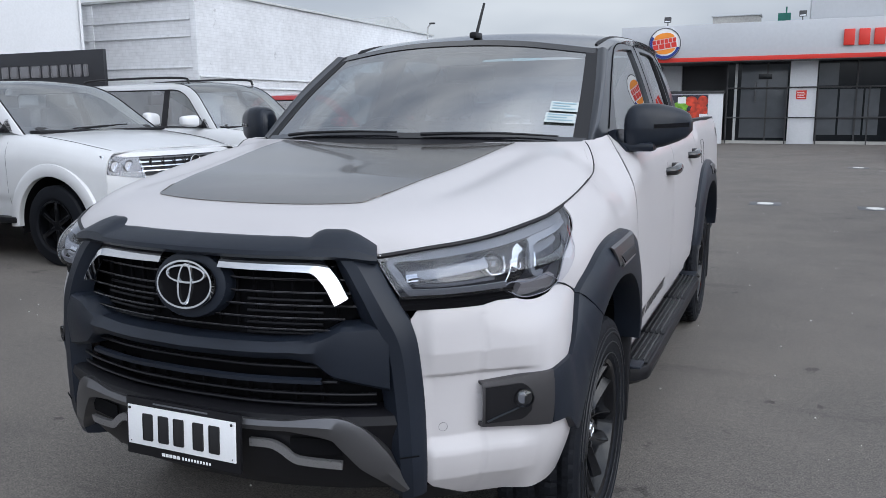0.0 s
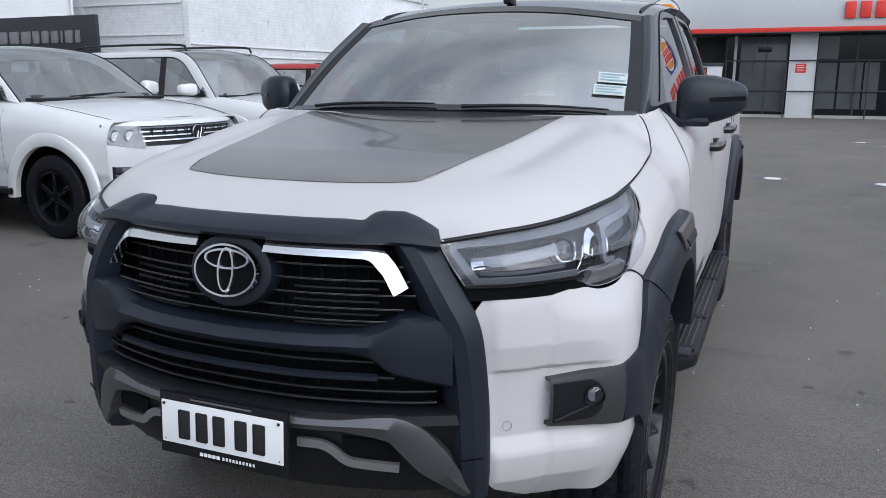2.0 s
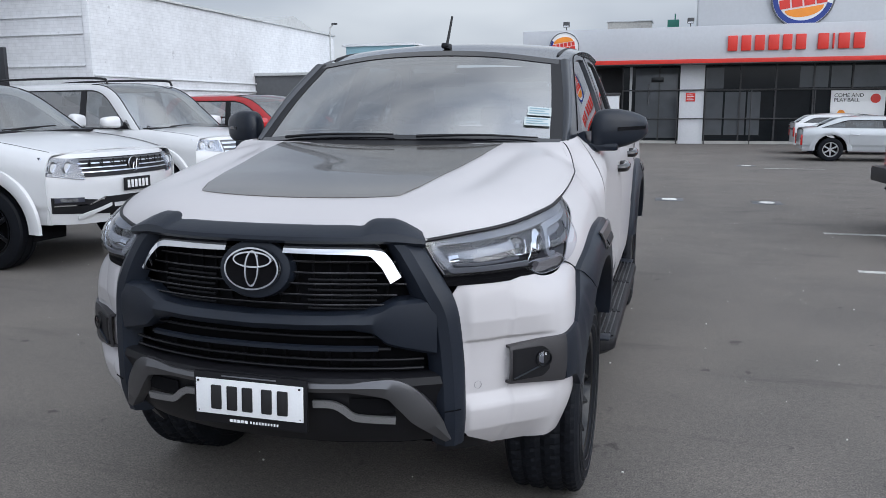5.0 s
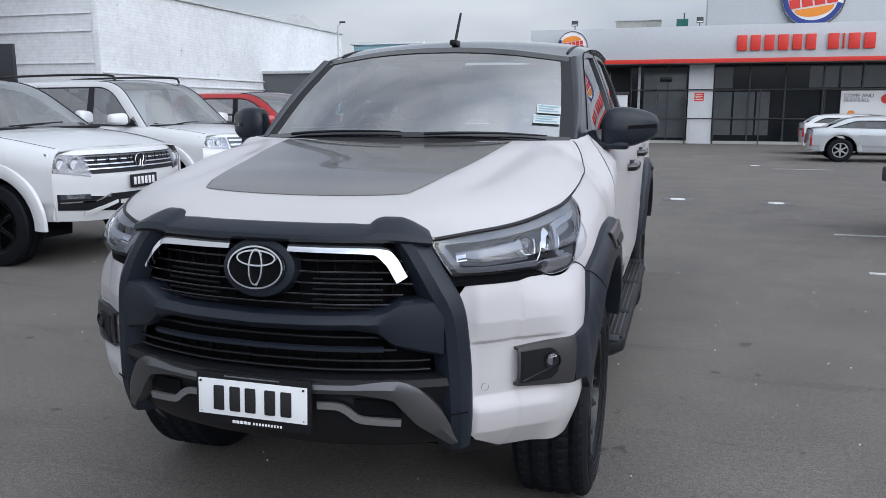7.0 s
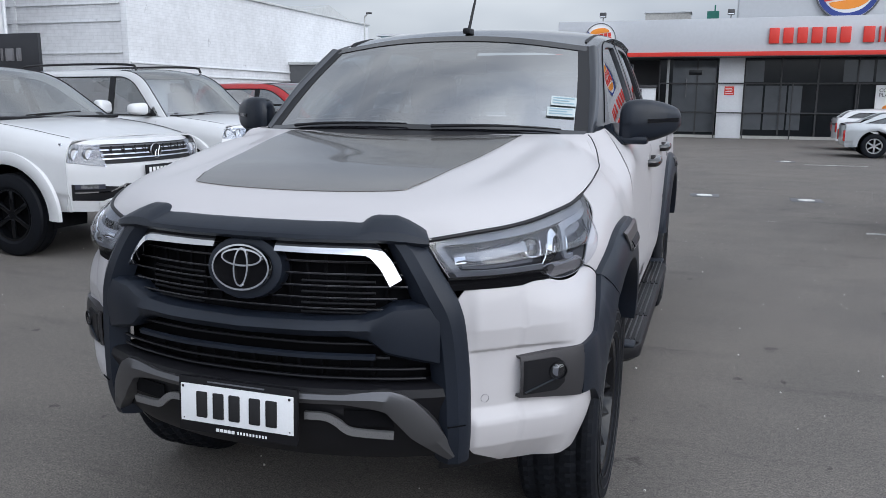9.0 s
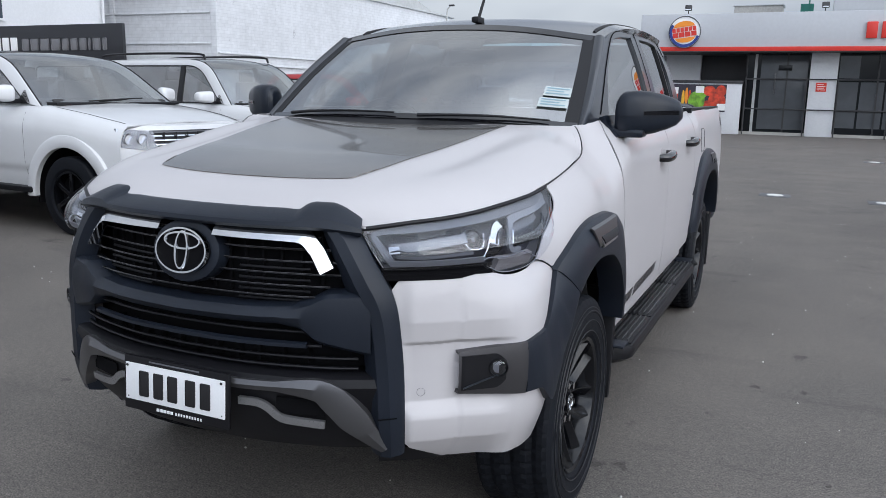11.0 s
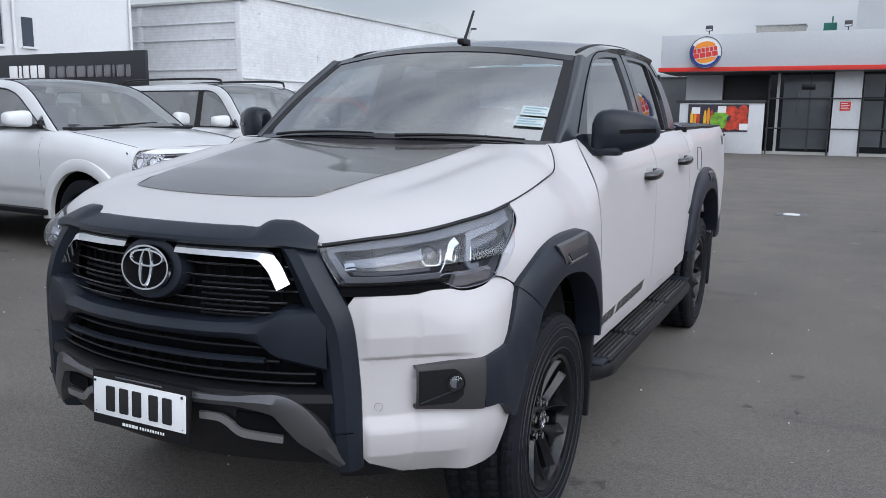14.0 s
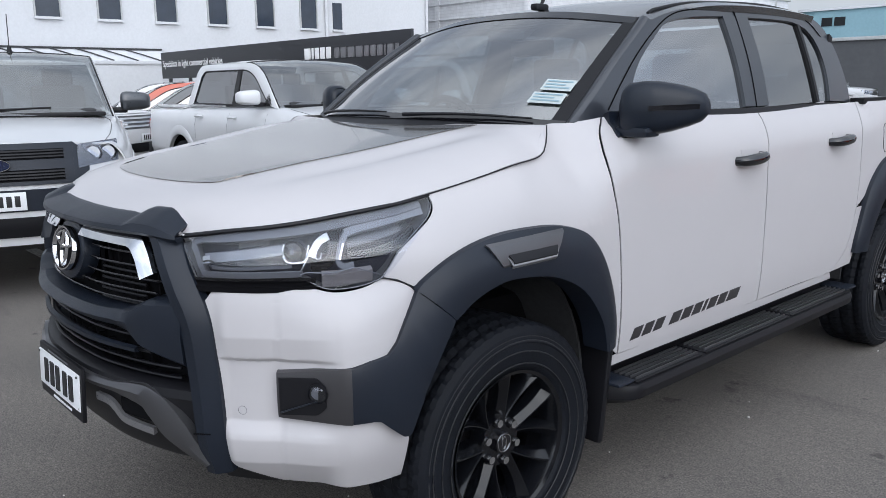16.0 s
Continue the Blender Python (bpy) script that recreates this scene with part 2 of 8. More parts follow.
BLUE_PAINT = shade("blue_car_paint", (0.012, 0.060, 0.36), 0.3, vary=0.05, coat=1.0)
GREY_PAINT = shade("dark_grey_car_paint", (0.045, 0.050, 0.058), 0.3, metal=0.3, vary=0.08, coat=1.0)
SILVER_PAINT = shade("silver_car_paint", (0.44, 0.46, 0.48), 0.32, metal=0.25, vary=0.04, coat=1.0)
ASPHALT = asphalt()
LINE_PAINT = shade("worn_road_paint", (0.46, 0.46, 0.44), 0.8, vary=0.35, fine=25, broad=3, dark=0.6)
COVER_STEEL = shade("whitened_steel_cover", (0.62, 0.62, 0.60), 0.6, vary=0.3, fine=30)
STONE = shade("small_pale_stone", (0.55, 0.54, 0.50), 0.8, vary=0.2)


# ---- mesh tools ----
def part(name, bm, material, parent=None, label="", sharp=32.0):
    me = bpy.data.meshes.new(name)
    bmesh.ops.recalc_face_normals(bm, faces=bm.faces) if len(bm.faces) < 9000 else None
    for f in bm.faces:
        f.smooth = True
    bm.to_mesh(me)
    bm.free()
    me.set_sharp_from_angle(angle=radians(sharp))
    me.materials.append(material)
    ob = new(name, me)
    if parent:
        ob.parent = parent
    if label:
        ob["label"] = label
    return ob


def empty(name, m, label, category, group="", kind=""):
    ob = new(name)
    ob.empty_display_size = 0.2
    ob.matrix_basis = m
    return tagged(ob, label, category, group, kind)


def line(pts, n):
    p = np.array(pts, float)
    d = np.r_[0, np.cumsum(np.linalg.norm(np.diff(p, axis=0), axis=1))]
    s = np.linspace(0, d[-1], n)
    return np.stack([np.interp(s, d, p[:, k]) for k in range(p.shape[1])], 1)


def spline(pts, n):
    p = np.array(pts, float)
    if len(p) < 3:
        return line(p, n)
    q = np.vstack([2 * p[0] - p[1], p, 2 * p[-1] - p[-2]])
    out = []
    for i in range(1, len(q) - 2):
        a, b, c, d = q[i - 1], q[i], q[i + 1], q[i + 2]
        for t in np.linspace(0, 1, 16, endpoint=False):
            out.append(0.5 * (2 * b + (c - a) * t + (2 * a - 5 * b + 4 * c - d) * t * t + (3 * b - a - 3 * c + d) * t ** 3))
    out.append(p[-1])
    return line(out, n)


def coons(bottom, right, top, left):
    """A grid between four boundary curves; bottom and top run alike, left and right rise."""
    nu, nv = len(bottom), len(left)
    u, v = np.linspace(0, 1, nu)[:, None, None], np.linspace(0, 1, nv)[None, :, None]
    b, t, l, r = bottom[:, None, :], top[:, None, :], left[None, :, :], right[None, :, :]
    return (1 - v) * b + v * t + (1 - u) * l + u * r - ((1 - u) * (1 - v) * bottom[0] + u * (1 - v) * bottom[-1] + (1 - u) * v * top[0] + u * v * top[-1])


def region(bottom, right, top, left, fn, nu=24, nv=12, smooth=True):
    c = spline if smooth else line
    g = coons(c(bottom, nu), c(right, nv), c(top, nu), c(left, nv))
    return np.array([[fn(*g[i, j]) for j in range(nv)] for i in range(nu)])


def normals(P):
    du, dv = np.gradient(P, axis=0), np.gradient(P, axis=1)
    n = np.cross(du, dv)
    return n / np.maximum(np.linalg.norm(n, axis=2, keepdims=True), 1e-9)


def sheet(P, thick=0.004, out=(0, 0, 1), bm=None, lift=0.0):
    """A panel with thickness behind its outer face P, which looks towards out."""
    bm = bm or bmesh.new()
    n = normals(P)
    if (n.mean(axis=(0, 1)) @ np.array(out)) < 0:
        P, n = P[::-1], -n[::-1]
    P = P + n * lift
    Q = P - n * thick
    a = [[bm.verts.new(P[i, j]) for j in range(P.shape[1])] for i in range(P.shape[0])]
    b = [[bm.verts.new(Q[i, j]) for j in range(P.shape[1])] for i in range(P.shape[0])]
    I, J = P.shape[0], P.shape[1]
    for i in range(I - 1):
        for j in range(J - 1):
            bm.faces.new((a[i][j], a[i + 1][j], a[i + 1][j + 1], a[i][j + 1]))
            bm.faces.new((b[i][j], b[i][j + 1], b[i + 1][j + 1], b[i + 1][j]))
    for i in range(I - 1):
        bm.faces.new((a[i][0], b[i][0], b[i + 1][0], a[i + 1][0]))
        bm.faces.new((a[i][-1], a[i + 1][-1], b[i + 1][-1], b[i][-1]))
    for j in range(J - 1):
        bm.faces.new((a[0][j], a[0][j + 1], b[0][j + 1], b[0][j]))
        bm.faces.new((a[-1][j], b[-1][j], b[-1][j + 1], a[-1][j + 1]))
    return bm


def skin_of(P, out):
    """One smooth face sheet, for thin moulded lamp covers."""
    bm = bmesh.new()
    if (normals(P).mean(axis=(0, 1)) @ np.array(out)) < 0:
        P = P[::-1]
    a = [[bm.verts.new(q) for q in row] for row in P]
    for i in range(len(a) - 1):
        for j in range(len(a[0]) - 1):
            bm.faces.new((a[i][j], a[i + 1][j], a[i + 1][j + 1], a[i][j + 1]))
    return bm


def pane(name, P, thick, out, material, parent):
    """A glass panel whose outer face carries the tint and gloss, the rest is clear."""
    bm = sheet(P, thick, out)
    n = (P.shape[0] - 1) * (P.shape[1] - 1)
    for k, f in enumerate(bm.faces):
        f.material_index = 0 if k < 2 * n and k % 2 == 0 else 1
    ob = part(name, bm, material, parent)
    ob.data.materials.append(CLEAR)
    ob.visible_shadow = False
    return ob


def side(P, s):
    return P * np.array([s, 1, 1])


def box(size, at=(0, 0, 0), bevel=0.0, bm=None, turn=None, seg=2):
    bm = bm or bmesh.new()
    m = Matrix.Translation(at) @ (turn or Matrix()) @ Matrix.Diagonal((*size, 1))
    made = bmesh.ops.create_cube(bm, size=1.0, matrix=m)["verts"]
    if bevel:
        edges = {e for v in made for e in v.link_edges}
        bmesh.ops.bevel(bm, geom=list(edges), offset=bevel, segments=seg, affect="EDGES", profile=0.6)
    return bm


def rod(a, b, r, r2=None, n=16, bm=None):
    bm = bm or bmesh.new()
    a, b = Vector(a), Vector(b)
    m = Matrix.Translation((a + b) / 2) @ (b - a).to_track_quat("Z", "Y").to_matrix().to_4x4()
    bmesh.ops.create_cone(bm, cap_ends=True, segments=n, radius1=r, radius2=r if r2 is None else r2, depth=(b - a).length, matrix=m)
    return bm


def tube(pts, r, n=10, bm=None, flat=1.0, up=(0, 0, 1)):
    """A bar along pts; r may change along it; flat scales the section's height."""
    bm = bm or bmesh.new()
    p = np.array(pts, float)
    t = np.gradient(p, axis=0)
    rings = []
    for i in range(len(p)):
        d = Vector(t[i]).normalized()
        s = d.cross(Vector(up))
        s = s.normalized() if s.length > 1e-6 else Vector((1, 0, 0))
        h = s.cross(d)
        ri = r[i] if hasattr(r, "__len__") else r
        rings.append([bm.verts.new(Vector(p[i]) + s * (math.cos(a) * ri) + h * (math.sin(a) * ri * flat)) for a in np.linspace(0, 2 * math.pi, n, endpoint=False)])
    for a, b in zip(rings, rings[1:]):
        for k in range(n):
            bm.faces.new((a[k], a[(k + 1) % n], b[(k + 1) % n], b[k]))
    bm.faces.new(rings[0][::-1])
    bm.faces.new(rings[-1])
    return bm


def lathe(profile, n=48, axis="x", bm=None, closed=False, at=(0, 0, 0)):
    """profile: (distance along the axis, radius) pairs."""
    bm = bm or bmesh.new()
    rings = []
    for h, r in profile:
        ring = []
        for a in np.linspace(0, 2 * math.pi, n, endpoint=False):
            c, s = math.cos(a) * r, math.sin(a) * r
            q = {"x": (h, c, s), "y": (c, h, s), "z": (c, s, h)}[axis]
            ring.append(bm.verts.new(Vector(q) + Vector(at)))
        rings.append(ring)
    pairs = list(zip(rings, rings[1:])) + ([(rings[-1], rings[0])] if closed else [])
    for a, b in pairs:
        for k in range(n):
            bm.faces.new((a[k], a[(k + 1) % n], b[(k + 1) % n], b[k]))
    if not closed:
        bm.faces.new(rings[0][::-1])
        bm.faces.new(rings[-1])
    return bm


def prism(poly, depth, m=None, bevel=0.0, bm=None):
    """A flat outline in x, z, carried back along y by depth, then placed by m."""
    bm = bm or bmesh.new()
    a = [bm.verts.new((x, 0, z)) for x, z in poly]
    f = bm.faces.new(a)
    ext = bmesh.ops.extrude_face_region(bm, geom=[f])
    vs = [g for g in ext["geom"] if isinstance(g, bmesh.types.BMVert)]
    bmesh.ops.translate(bm, verts=vs, vec=(0, depth, 0))
    if bevel:
        edges = list({e for v in a + vs for e in v.link_edges})
        bmesh.ops.bevel(bm, geom=edges, offset=bevel, segments=2, affect="EDGES", profile=0.6)
        vs = [v for v in bm.verts]
        a = []
    if m:
        bmesh.ops.transform(bm, matrix=m, verts=list({*a, *vs}))
    return bm


def ellipse(cx, cz, rx, rz, n=40):
    return [(cx + rx * math.cos(a), cz + rz * math.sin(a)) for a in np.linspace(0, 2 * math.pi, n, endpoint=False)]


def oval_ring(cx, cz, rx, rz, w, depth, m, n=44):
    bm = bmesh.new()
    loops = []
    for y, k in ((0.0, 0.0), (-depth, 0.25), (-depth, 0.75), (0.0, 1.0)):
        loops.append([bm.verts.new((cx + (rx - w * k) * math.cos(a), y, cz + (rz - w * k) * math.sin(a))) for a in np.linspace(0, 2 * math.pi, n, endpoint=False)])
    for a, b in zip(loops, loops[1:] + loops[:1]):
        for k in range(n):
            bm.faces.new((a[k], a[(k + 1) % n], b[(k + 1) % n], b[k]))
    bmesh.ops.transform(bm, matrix=m, verts=bm.verts)
    return bm


def curve_of(pairs):
    xs, ys = zip(*pairs)
    q = spline(pairs, 900)
    return lambda v: float(np.interp(v, q[:, 0], q[:, 1]))


def writing(name, words, size, m, material, parent, thick=0.002):
    data = bpy.data.curves.new(name, "FONT")
    data.body, data.size, data.extrude = words, size, thick
    tmp = new(name + "_tmp", data)
    me = bpy.data.meshes.new_from_object(tmp.evaluated_get(bpy.context.evaluated_depsgraph_get()))
    bpy.data.objects.remove(tmp)
    me.materials.append(material)
    ob = new(name, me)
    ob.matrix_basis = m
    ob.parent = parent
    return ob


# ---- the white double-cab ute ----
PLAN = spline([(0, 0.055), (0.2, 0.068), (0.40, 0.118), (0.52, 0.172), (0.62, 0.232), (0.70, 0.298), (0.78, 0.40), (0.84, 0.51), (0.885, 0.64), (0.91, 0.80), (0.915, 1.0), (0.915, 1.45)], 900)
PLAN_S = np.r_[0, np.cumsum(np.linalg.norm(np.diff(PLAN, axis=0), axis=1))]
INSET = curve_of([(0.38, 0.06), (0.46, 0.03), (0.55, 0.005), (0.65, 0.0), (0.80, 0.0), (0.90, 0.002), (0.97, 0.010), (1.04, 0.028), (1.10, 0.052), (1.17, 0.094), (1.24, 0.15)])


def at_x(x):
    return float(np.interp(x, PLAN[:, 0], PLAN_S)) if x >= 0 else -at_x(-x)


def at_y(y):
    return float(np.interp(y, PLAN[:, 1], PLAN_S))


def nose(s, z, off=0.0):
    """The front skin: s metres round from the middle, at height z, off proud of it."""
    a = abs(s)
    x, y = float(np.interp(a, PLAN_S, PLAN[:, 0])), float(np.interp(a, PLAN_S, PLAN[:, 1]))
    x2, y2 = float(np.interp(a + 0.01, PLAN_S, PLAN[:, 0])), float(np.interp(a + 0.01, PLAN_S, PLAN[:, 1]))
    x1, y1 = float(np.interp(max(a - 0.01, 0), PLAN_S, PLAN[:, 0])), float(np.interp(max(a - 0.01, 0), PLAN_S, PLAN[:, 1]))
    d = math.hypot(x2 - x1, y2 - y1)
    nx, ny = (y2 - y1) / d, -(x2 - x1) / d
    k = off - INSET(z)
    return ((x + nx * k) * (1 if s >= 0 else -1), y + ny * k, z)


TOP_Z = curve_of([(0.6, 1.153), (0.77, 1.175), (0.95, 1.204), (1.1, 1.228), (1.24, 1.243), (1.285, 1.28), (1.335, 1.335), (1.45, 1.338), (1.6, 1.352), (2.0, 1.345), (3.6, 1.36), (5.3, 1.375)])
TOP_X = curve_of([(0.6, 0.786), (0.77, 0.815), (0.95, 0.817), (1.1, 0.816), (1.24, 0.793), (1.285, 0.778), (1.335, 0.738), (1.45, 0.74), (1.6, 0.768), (2.0, 0.805), (3.55, 0.808), (3.75, 0.845), (5.3, 0.825)])
SIDE_Z = curve_of([(0.40, -0.050), (0.55, -0.022), (0.70, -0.006), (0.95, 0.0), (1.1, -0.004), (1.4, -0.02)])
SIDE_Y = curve_of([(0.5, 0.830), (0.6, 0.864), (0.7, 0.896), (0.8, 0.908), (1.0, 0.914), (1.5, 0.908), (2.5, 0.905), (3.6, 0.905), (4.6, 0.905), (5.3, 0.875)])


SHOULDER = curve_of([(0.3, 0.0), (0.98, 0.0), (1.02, 0.001), (1.06, 0.006), (1.10, 0.0165), (1.16, 0.045), (1.24, 0.113), (1.285, 0.14), (1.335, 0.168), (1.37, 0.18)])


def flank(y, z, off=0.0):
    full = SIDE_Y(y) + SIDE_Z(z)
    reach = 0.20 if y < 1.6 else 0.17
    d = min(max((TOP_Z(y) - z) / reach, 0.0), 1.0)
    g = 1 - (1 - d) ** 2.3
    x = TOP_X(y) + (full - TOP_X(y)) * g
    w = min(max((y - 1.02) / 0.20, 0), 1) * min(max((1.52 - y) / 0.18, 0), 1)
    w = w * w * (3 - 2 * w)
    return (x * (1 - w) + (full - SHOULDER(z)) * w + off, y, z)


HOOD_MID = curve_of([(0.10, 1.09), (0.16, 1.13), (0.25, 1.172), (0.38, 1.205), (0.6, 1.242), (0.8, 1.268), (1.1, 1.312), (1.42, 1.350)])
HOOD_EDGE = curve_of([(0.10, 1.06), (0.205, 1.091), (0.251, 1.103), (0.291, 1.111), (0.320, 1.115), (0.353, 1.119), (0.413, 1.127), (0.471, 1.136), (0.516, 1.143), (0.605, 1.154), (0.68, 1.164), (0.765, 1.177), (0.95, 1.207), (1.1, 1.231), (1.24, 1.246), (1.285, 1.283), (1.335, 1.335), (1.45, 1.338)])
HOOD_WIDE = curve_of([(0.10, 0.39), (0.205, 0.470), (0.251, 0.556), (0.291, 0.609), (0.320, 0.642), (0.353, 0.670), (0.413, 0.712), (0.471, 0.743), (0.516, 0.763), (0.605, 0.792), (0.68, 0.802), (0.765, 0.815), (0.95, 0.818), (1.1, 0.816), (1.24, 0.793), (1.285, 0.778), (1.335, 0.738), (1.45, 0.738)])


def bonnet_skin(x, y, off=0.0):
    w = HOOD_WIDE(y)
    k = min(abs(x) / w, 1.0)
    z = HOOD_MID(y) - (HOOD_MID(y) - HOOD_EDGE(y)) * k ** (7.0 + 3.0 * min(max((y - 0.7) / 0.4, 0), 1))
    fade = min(max((y - 0.34) / 0.30, 0), 1) * min(max((1.24 - y) / 0.25, 0), 1)
    z -= 0.013 * math.exp(-((abs(x) - 0.525 - 0.10 * (y - 0.5)) / 0.055) ** 2) * fade * fade * (3 - 2 * fade)
    return (x, y, z + off)


HOUSE_X = curve_of([(1.40, 0.725), (1.6, 0.763), (1.9, 0.791), (2.3, 0.806), (2.7, 0.809), (3.1, 0.803), (3.4, 0.792), (3.7, 0.776)])


def house(y, z, off=0.0):
    return (HOUSE_X(y) - 0.355 * (z - 1.35) - 0.22 * (z - 1.35) * (z - 1.72) + off, y, z)


ROOF_EDGE = curve_of([(1.90, 1.69), (1.98, 1.702), (2.3, 1.770), (2.6, 1.796), (3.0, 1.803), (3.42, 1.785), (3.55, 1.75)])


def roof_skin(x, y):
    k = min(abs(x) / 0.665, 1.0)
    return (x, y, ROOF_EDGE(y) - 0.016 * max(0.0, (k - 0.82) / 0.18) ** 2 + 0.045 * (1 - k * k))


ute = empty("ute", pose(0, 0, 0), "white double-cab ute with satin black bonnet panel and black trim, parked", "ute")


def both(name, P, material, thick=0.004, out=(1, 0, 0), label="", lift=0.0, parent=None):
    made = []
    for s in (1, -1):
        o = (out[0] * s, out[1], out[2])
        made.append(part(name, sheet(side(P, s), thick, o, lift=lift), material, parent or ute, label))
    return made


def strip_on(fn, path, half, off, n=30):
    """A band of given half-width along path, laid on a skin."""
    p = spline(path, n)
    t = np.gradient(p, axis=0)
    t /= np.linalg.norm(t, axis=1, keepdims=True)
    nn = np.stack([-t[:, 1], t[:, 0]], 1)
    return np.array([[fn(*(p[i] + nn[i] * w), off) for w in (-half, -half / 2, 0, half / 2, half)] for i in range(n)])


# bonnet and its film
fx = [(-0.468, 0.205), (-0.38, 0.160), (-0.2, 0.125), (0, 0.115), (0.2, 0.125), (0.38, 0.160), (0.468, 0.205)]
rx = [(-0.735, 1.335), (-0.4, 1.265), (0, 1.215), (0.4, 1.265), (0.735, 1.335)]
rs = [(0.468, 0.205), (0.555, 0.251), (0.608, 0.291), (0.641, 0.320), (0.669, 0.353), (0.711, 0.413), (0.742, 0.471), (0.762, 0.516), (0.791, 0.605), (0.801, 0.68), (0.813, 0.77), (0.818, 0.92), (0.814, 1.1), (0.791, 1.24), (0.776, 1.285), (0.735, 1.335)]
hood_grid = region(fx, rs, rx, [(-x, y) for x, y in rs], bonnet_skin, 90, 60)
part("bonnet", sheet(hood_grid, 0.02, (0, 0, 1)), WHITE, ute, "white bonnet")
dec_side = [(0.365, 0.40), (0.395, 0.5), (0.445, 0.8), (0.475, 1.0), (0.50, 1.255)]
dec_front = [(-0.365, 0.40), (-0.345, 0.365), (-0.20, 0.335), (0, 0.325), (0.20, 0.335), (0.345, 0.365), (0.365, 0.40)]
dec_rear = [(-0.50, 1.255), (-0.25, 1.20), (0, 1.185), (0.25, 1.20), (0.50, 1.255)]
dec = region(dec_front, dec_side, dec_rear, [(-x, y) for x, y in dec_side], lambda x, y: bonnet_skin(x, y, 0.003), 50, 40)
part("bonnet_film", sheet(dec, 0.002, (0, 0, 1)), DECAL, ute, "satin black film on the bonnet")

# shut lines
for s in (1, -1):
    part("shut_line", tube([bonnet_skin(x * s * 1.004, y, -0.001) for x, y in spline(rs, 60)[8:]], 0.0022, 6), TRIM_BLACK, ute)
    part("shut_line", tube([(flank(y, z, 0.0005)[0] * s, y, z) for y, z in spline([(0.566, 0.981), (0.585, 0.976), (0.606, 0.968), (0.628, 0.957), (0.648, 0.942)], 12)], 0.002, 6), TRIM_BLACK, ute)
# wings, doors, tub
gap1 = [(1.555, 0.55), (1.54, 0.77), (1.512, 1.0), (1.478, 1.18), (1.505, 1.29), (1.585, 1.352)]
gap2 = [(2.555, 0.55), (2.538, 0.85), (2.536, 1.1), (2.552, 1.25), (2.588, 1.348)]
gap3 = [(3.22, 0.55), (3.34, 0.575), (3.44, 0.67), (3.49, 0.85), (3.505, 1.15), (3.53, 1.28), (3.60, 1.36)]


def shift(pts, d):
    return [(y + d, z) for y, z in pts]


wing = region([(0.648, 0.949), (0.72, 0.985), (0.86, 1.0), (1.02, 1.0), (1.2, 0.965), (1.36, 0.86), (1.42, 0.75), (1.455, 0.67), (1.495, 0.59), (1.549, 0.55)], shift(gap1, -0.005),
              [(0.760, 1.174), (0.95, 1.204), (1.1, 1.227), (1.235, 1.241), (1.285, 1.278), (1.335, 1.333), (1.45, 1.338), (1.58, 1.352)], [(0.648, 0.949), (0.606, 0.972), (0.570, 0.984), (0.591, 1.008), (0.623, 1.045), (0.679, 1.085), (0.729, 1.117), (0.755, 1.144), (0.760, 1.174)], flank, 60, 40)
both("wing", wing, WHITE)
both("front_door", region([(1.56, 0.55), (2.0, 0.545), (2.55, 0.553)], shift(gap2, -0.004), [(1.59, 1.352), (2.0, 1.343), (2.584, 1.348)], shift(gap1, 0.003), flank, 36, 24), WHITE)
both("rear_door", region([(2.56, 0.553), (2.9, 0.556), (3.216, 0.55)], shift(gap3, -0.004), [(2.591, 1.348), (3.1, 1.355), (3.596, 1.36)], shift(gap2, 0.003), flank, 30, 24), WHITE)
both("cab_corner", region([(3.228, 0.55), (3.52, 0.56)], [(3.52, 0.56), (3.55, 0.70), (3.60, 0.85)], [(3.494, 0.85), (3.60, 0.85)], [(3.228, 0.55), (3.343, 0.575), (3.443, 0.67), (3.494, 0.85)], flank, 10, 12), WHITE)
tub_side = region([(3.494, 0.852), (3.58, 0.90), (3.66, 0.96), (3.85, 1.02), (4.12, 1.03), (4.36, 0.98), (4.55, 0.82), (4.62, 0.60), (4.9, 0.60), (5.24, 0.66)], [(5.24, 0.66), (5.25, 1.0), (5.235, 1.30), (5.22, 1.372)],
                  [(3.603, 1.362), (4.2, 1.366), (5.22, 1.372)], [(3.494, 0.852), (3.508, 1.15), (3.533, 1.28), (3.603, 1.362)], flank, 44, 22)
both("tub_side", tub_side, WHITE, 0.03)
both("sill", region([(1.50, 0.508), (2.5, 0.508), (3.33, 0.512)], [(3.33, 0.512), (3.30, 0.548)], [(1.50, 0.545), (2.5, 0.546), (3.30, 0.548)], [(1.50, 0.508), (1.50, 0.545)], lambda y, z: flank(y, z, -0.004), 24, 6), WHITE)
both("sill_under", region([(1.50, 0.40), (2.5, 0.40), (3.35, 0.40)], [(3.35, 0.40), (3.33, 0.507)], [(1.50, 0.503), (2.5, 0.503), (3.33, 0.507)], [(1.50, 0.40), (1.50, 0.503)], lambda y, z: flank(y, z, -0.045), 24, 4), TRIM_BLACK)
part("tailgate", box((1.5, 0.05, 0.62), (0, 5.21, 1.05), 0.02), WHITE, ute)
both("tub_rail", region([(3.63, 0.775), (5.22, 0.775)], [(5.22, 0.775), (5.22, 0.842)], [(3.63, 0.842), (5.22, 0.842)], [(3.63, 0.775), (3.63, 0.842)], lambda y, x: (x - (0.0 if y < 4.5 else 0.02 * (y - 4.5)), y, 1.380), 14, 4, False), TRIM_BLACK, 0.03, (0, 0, 1))
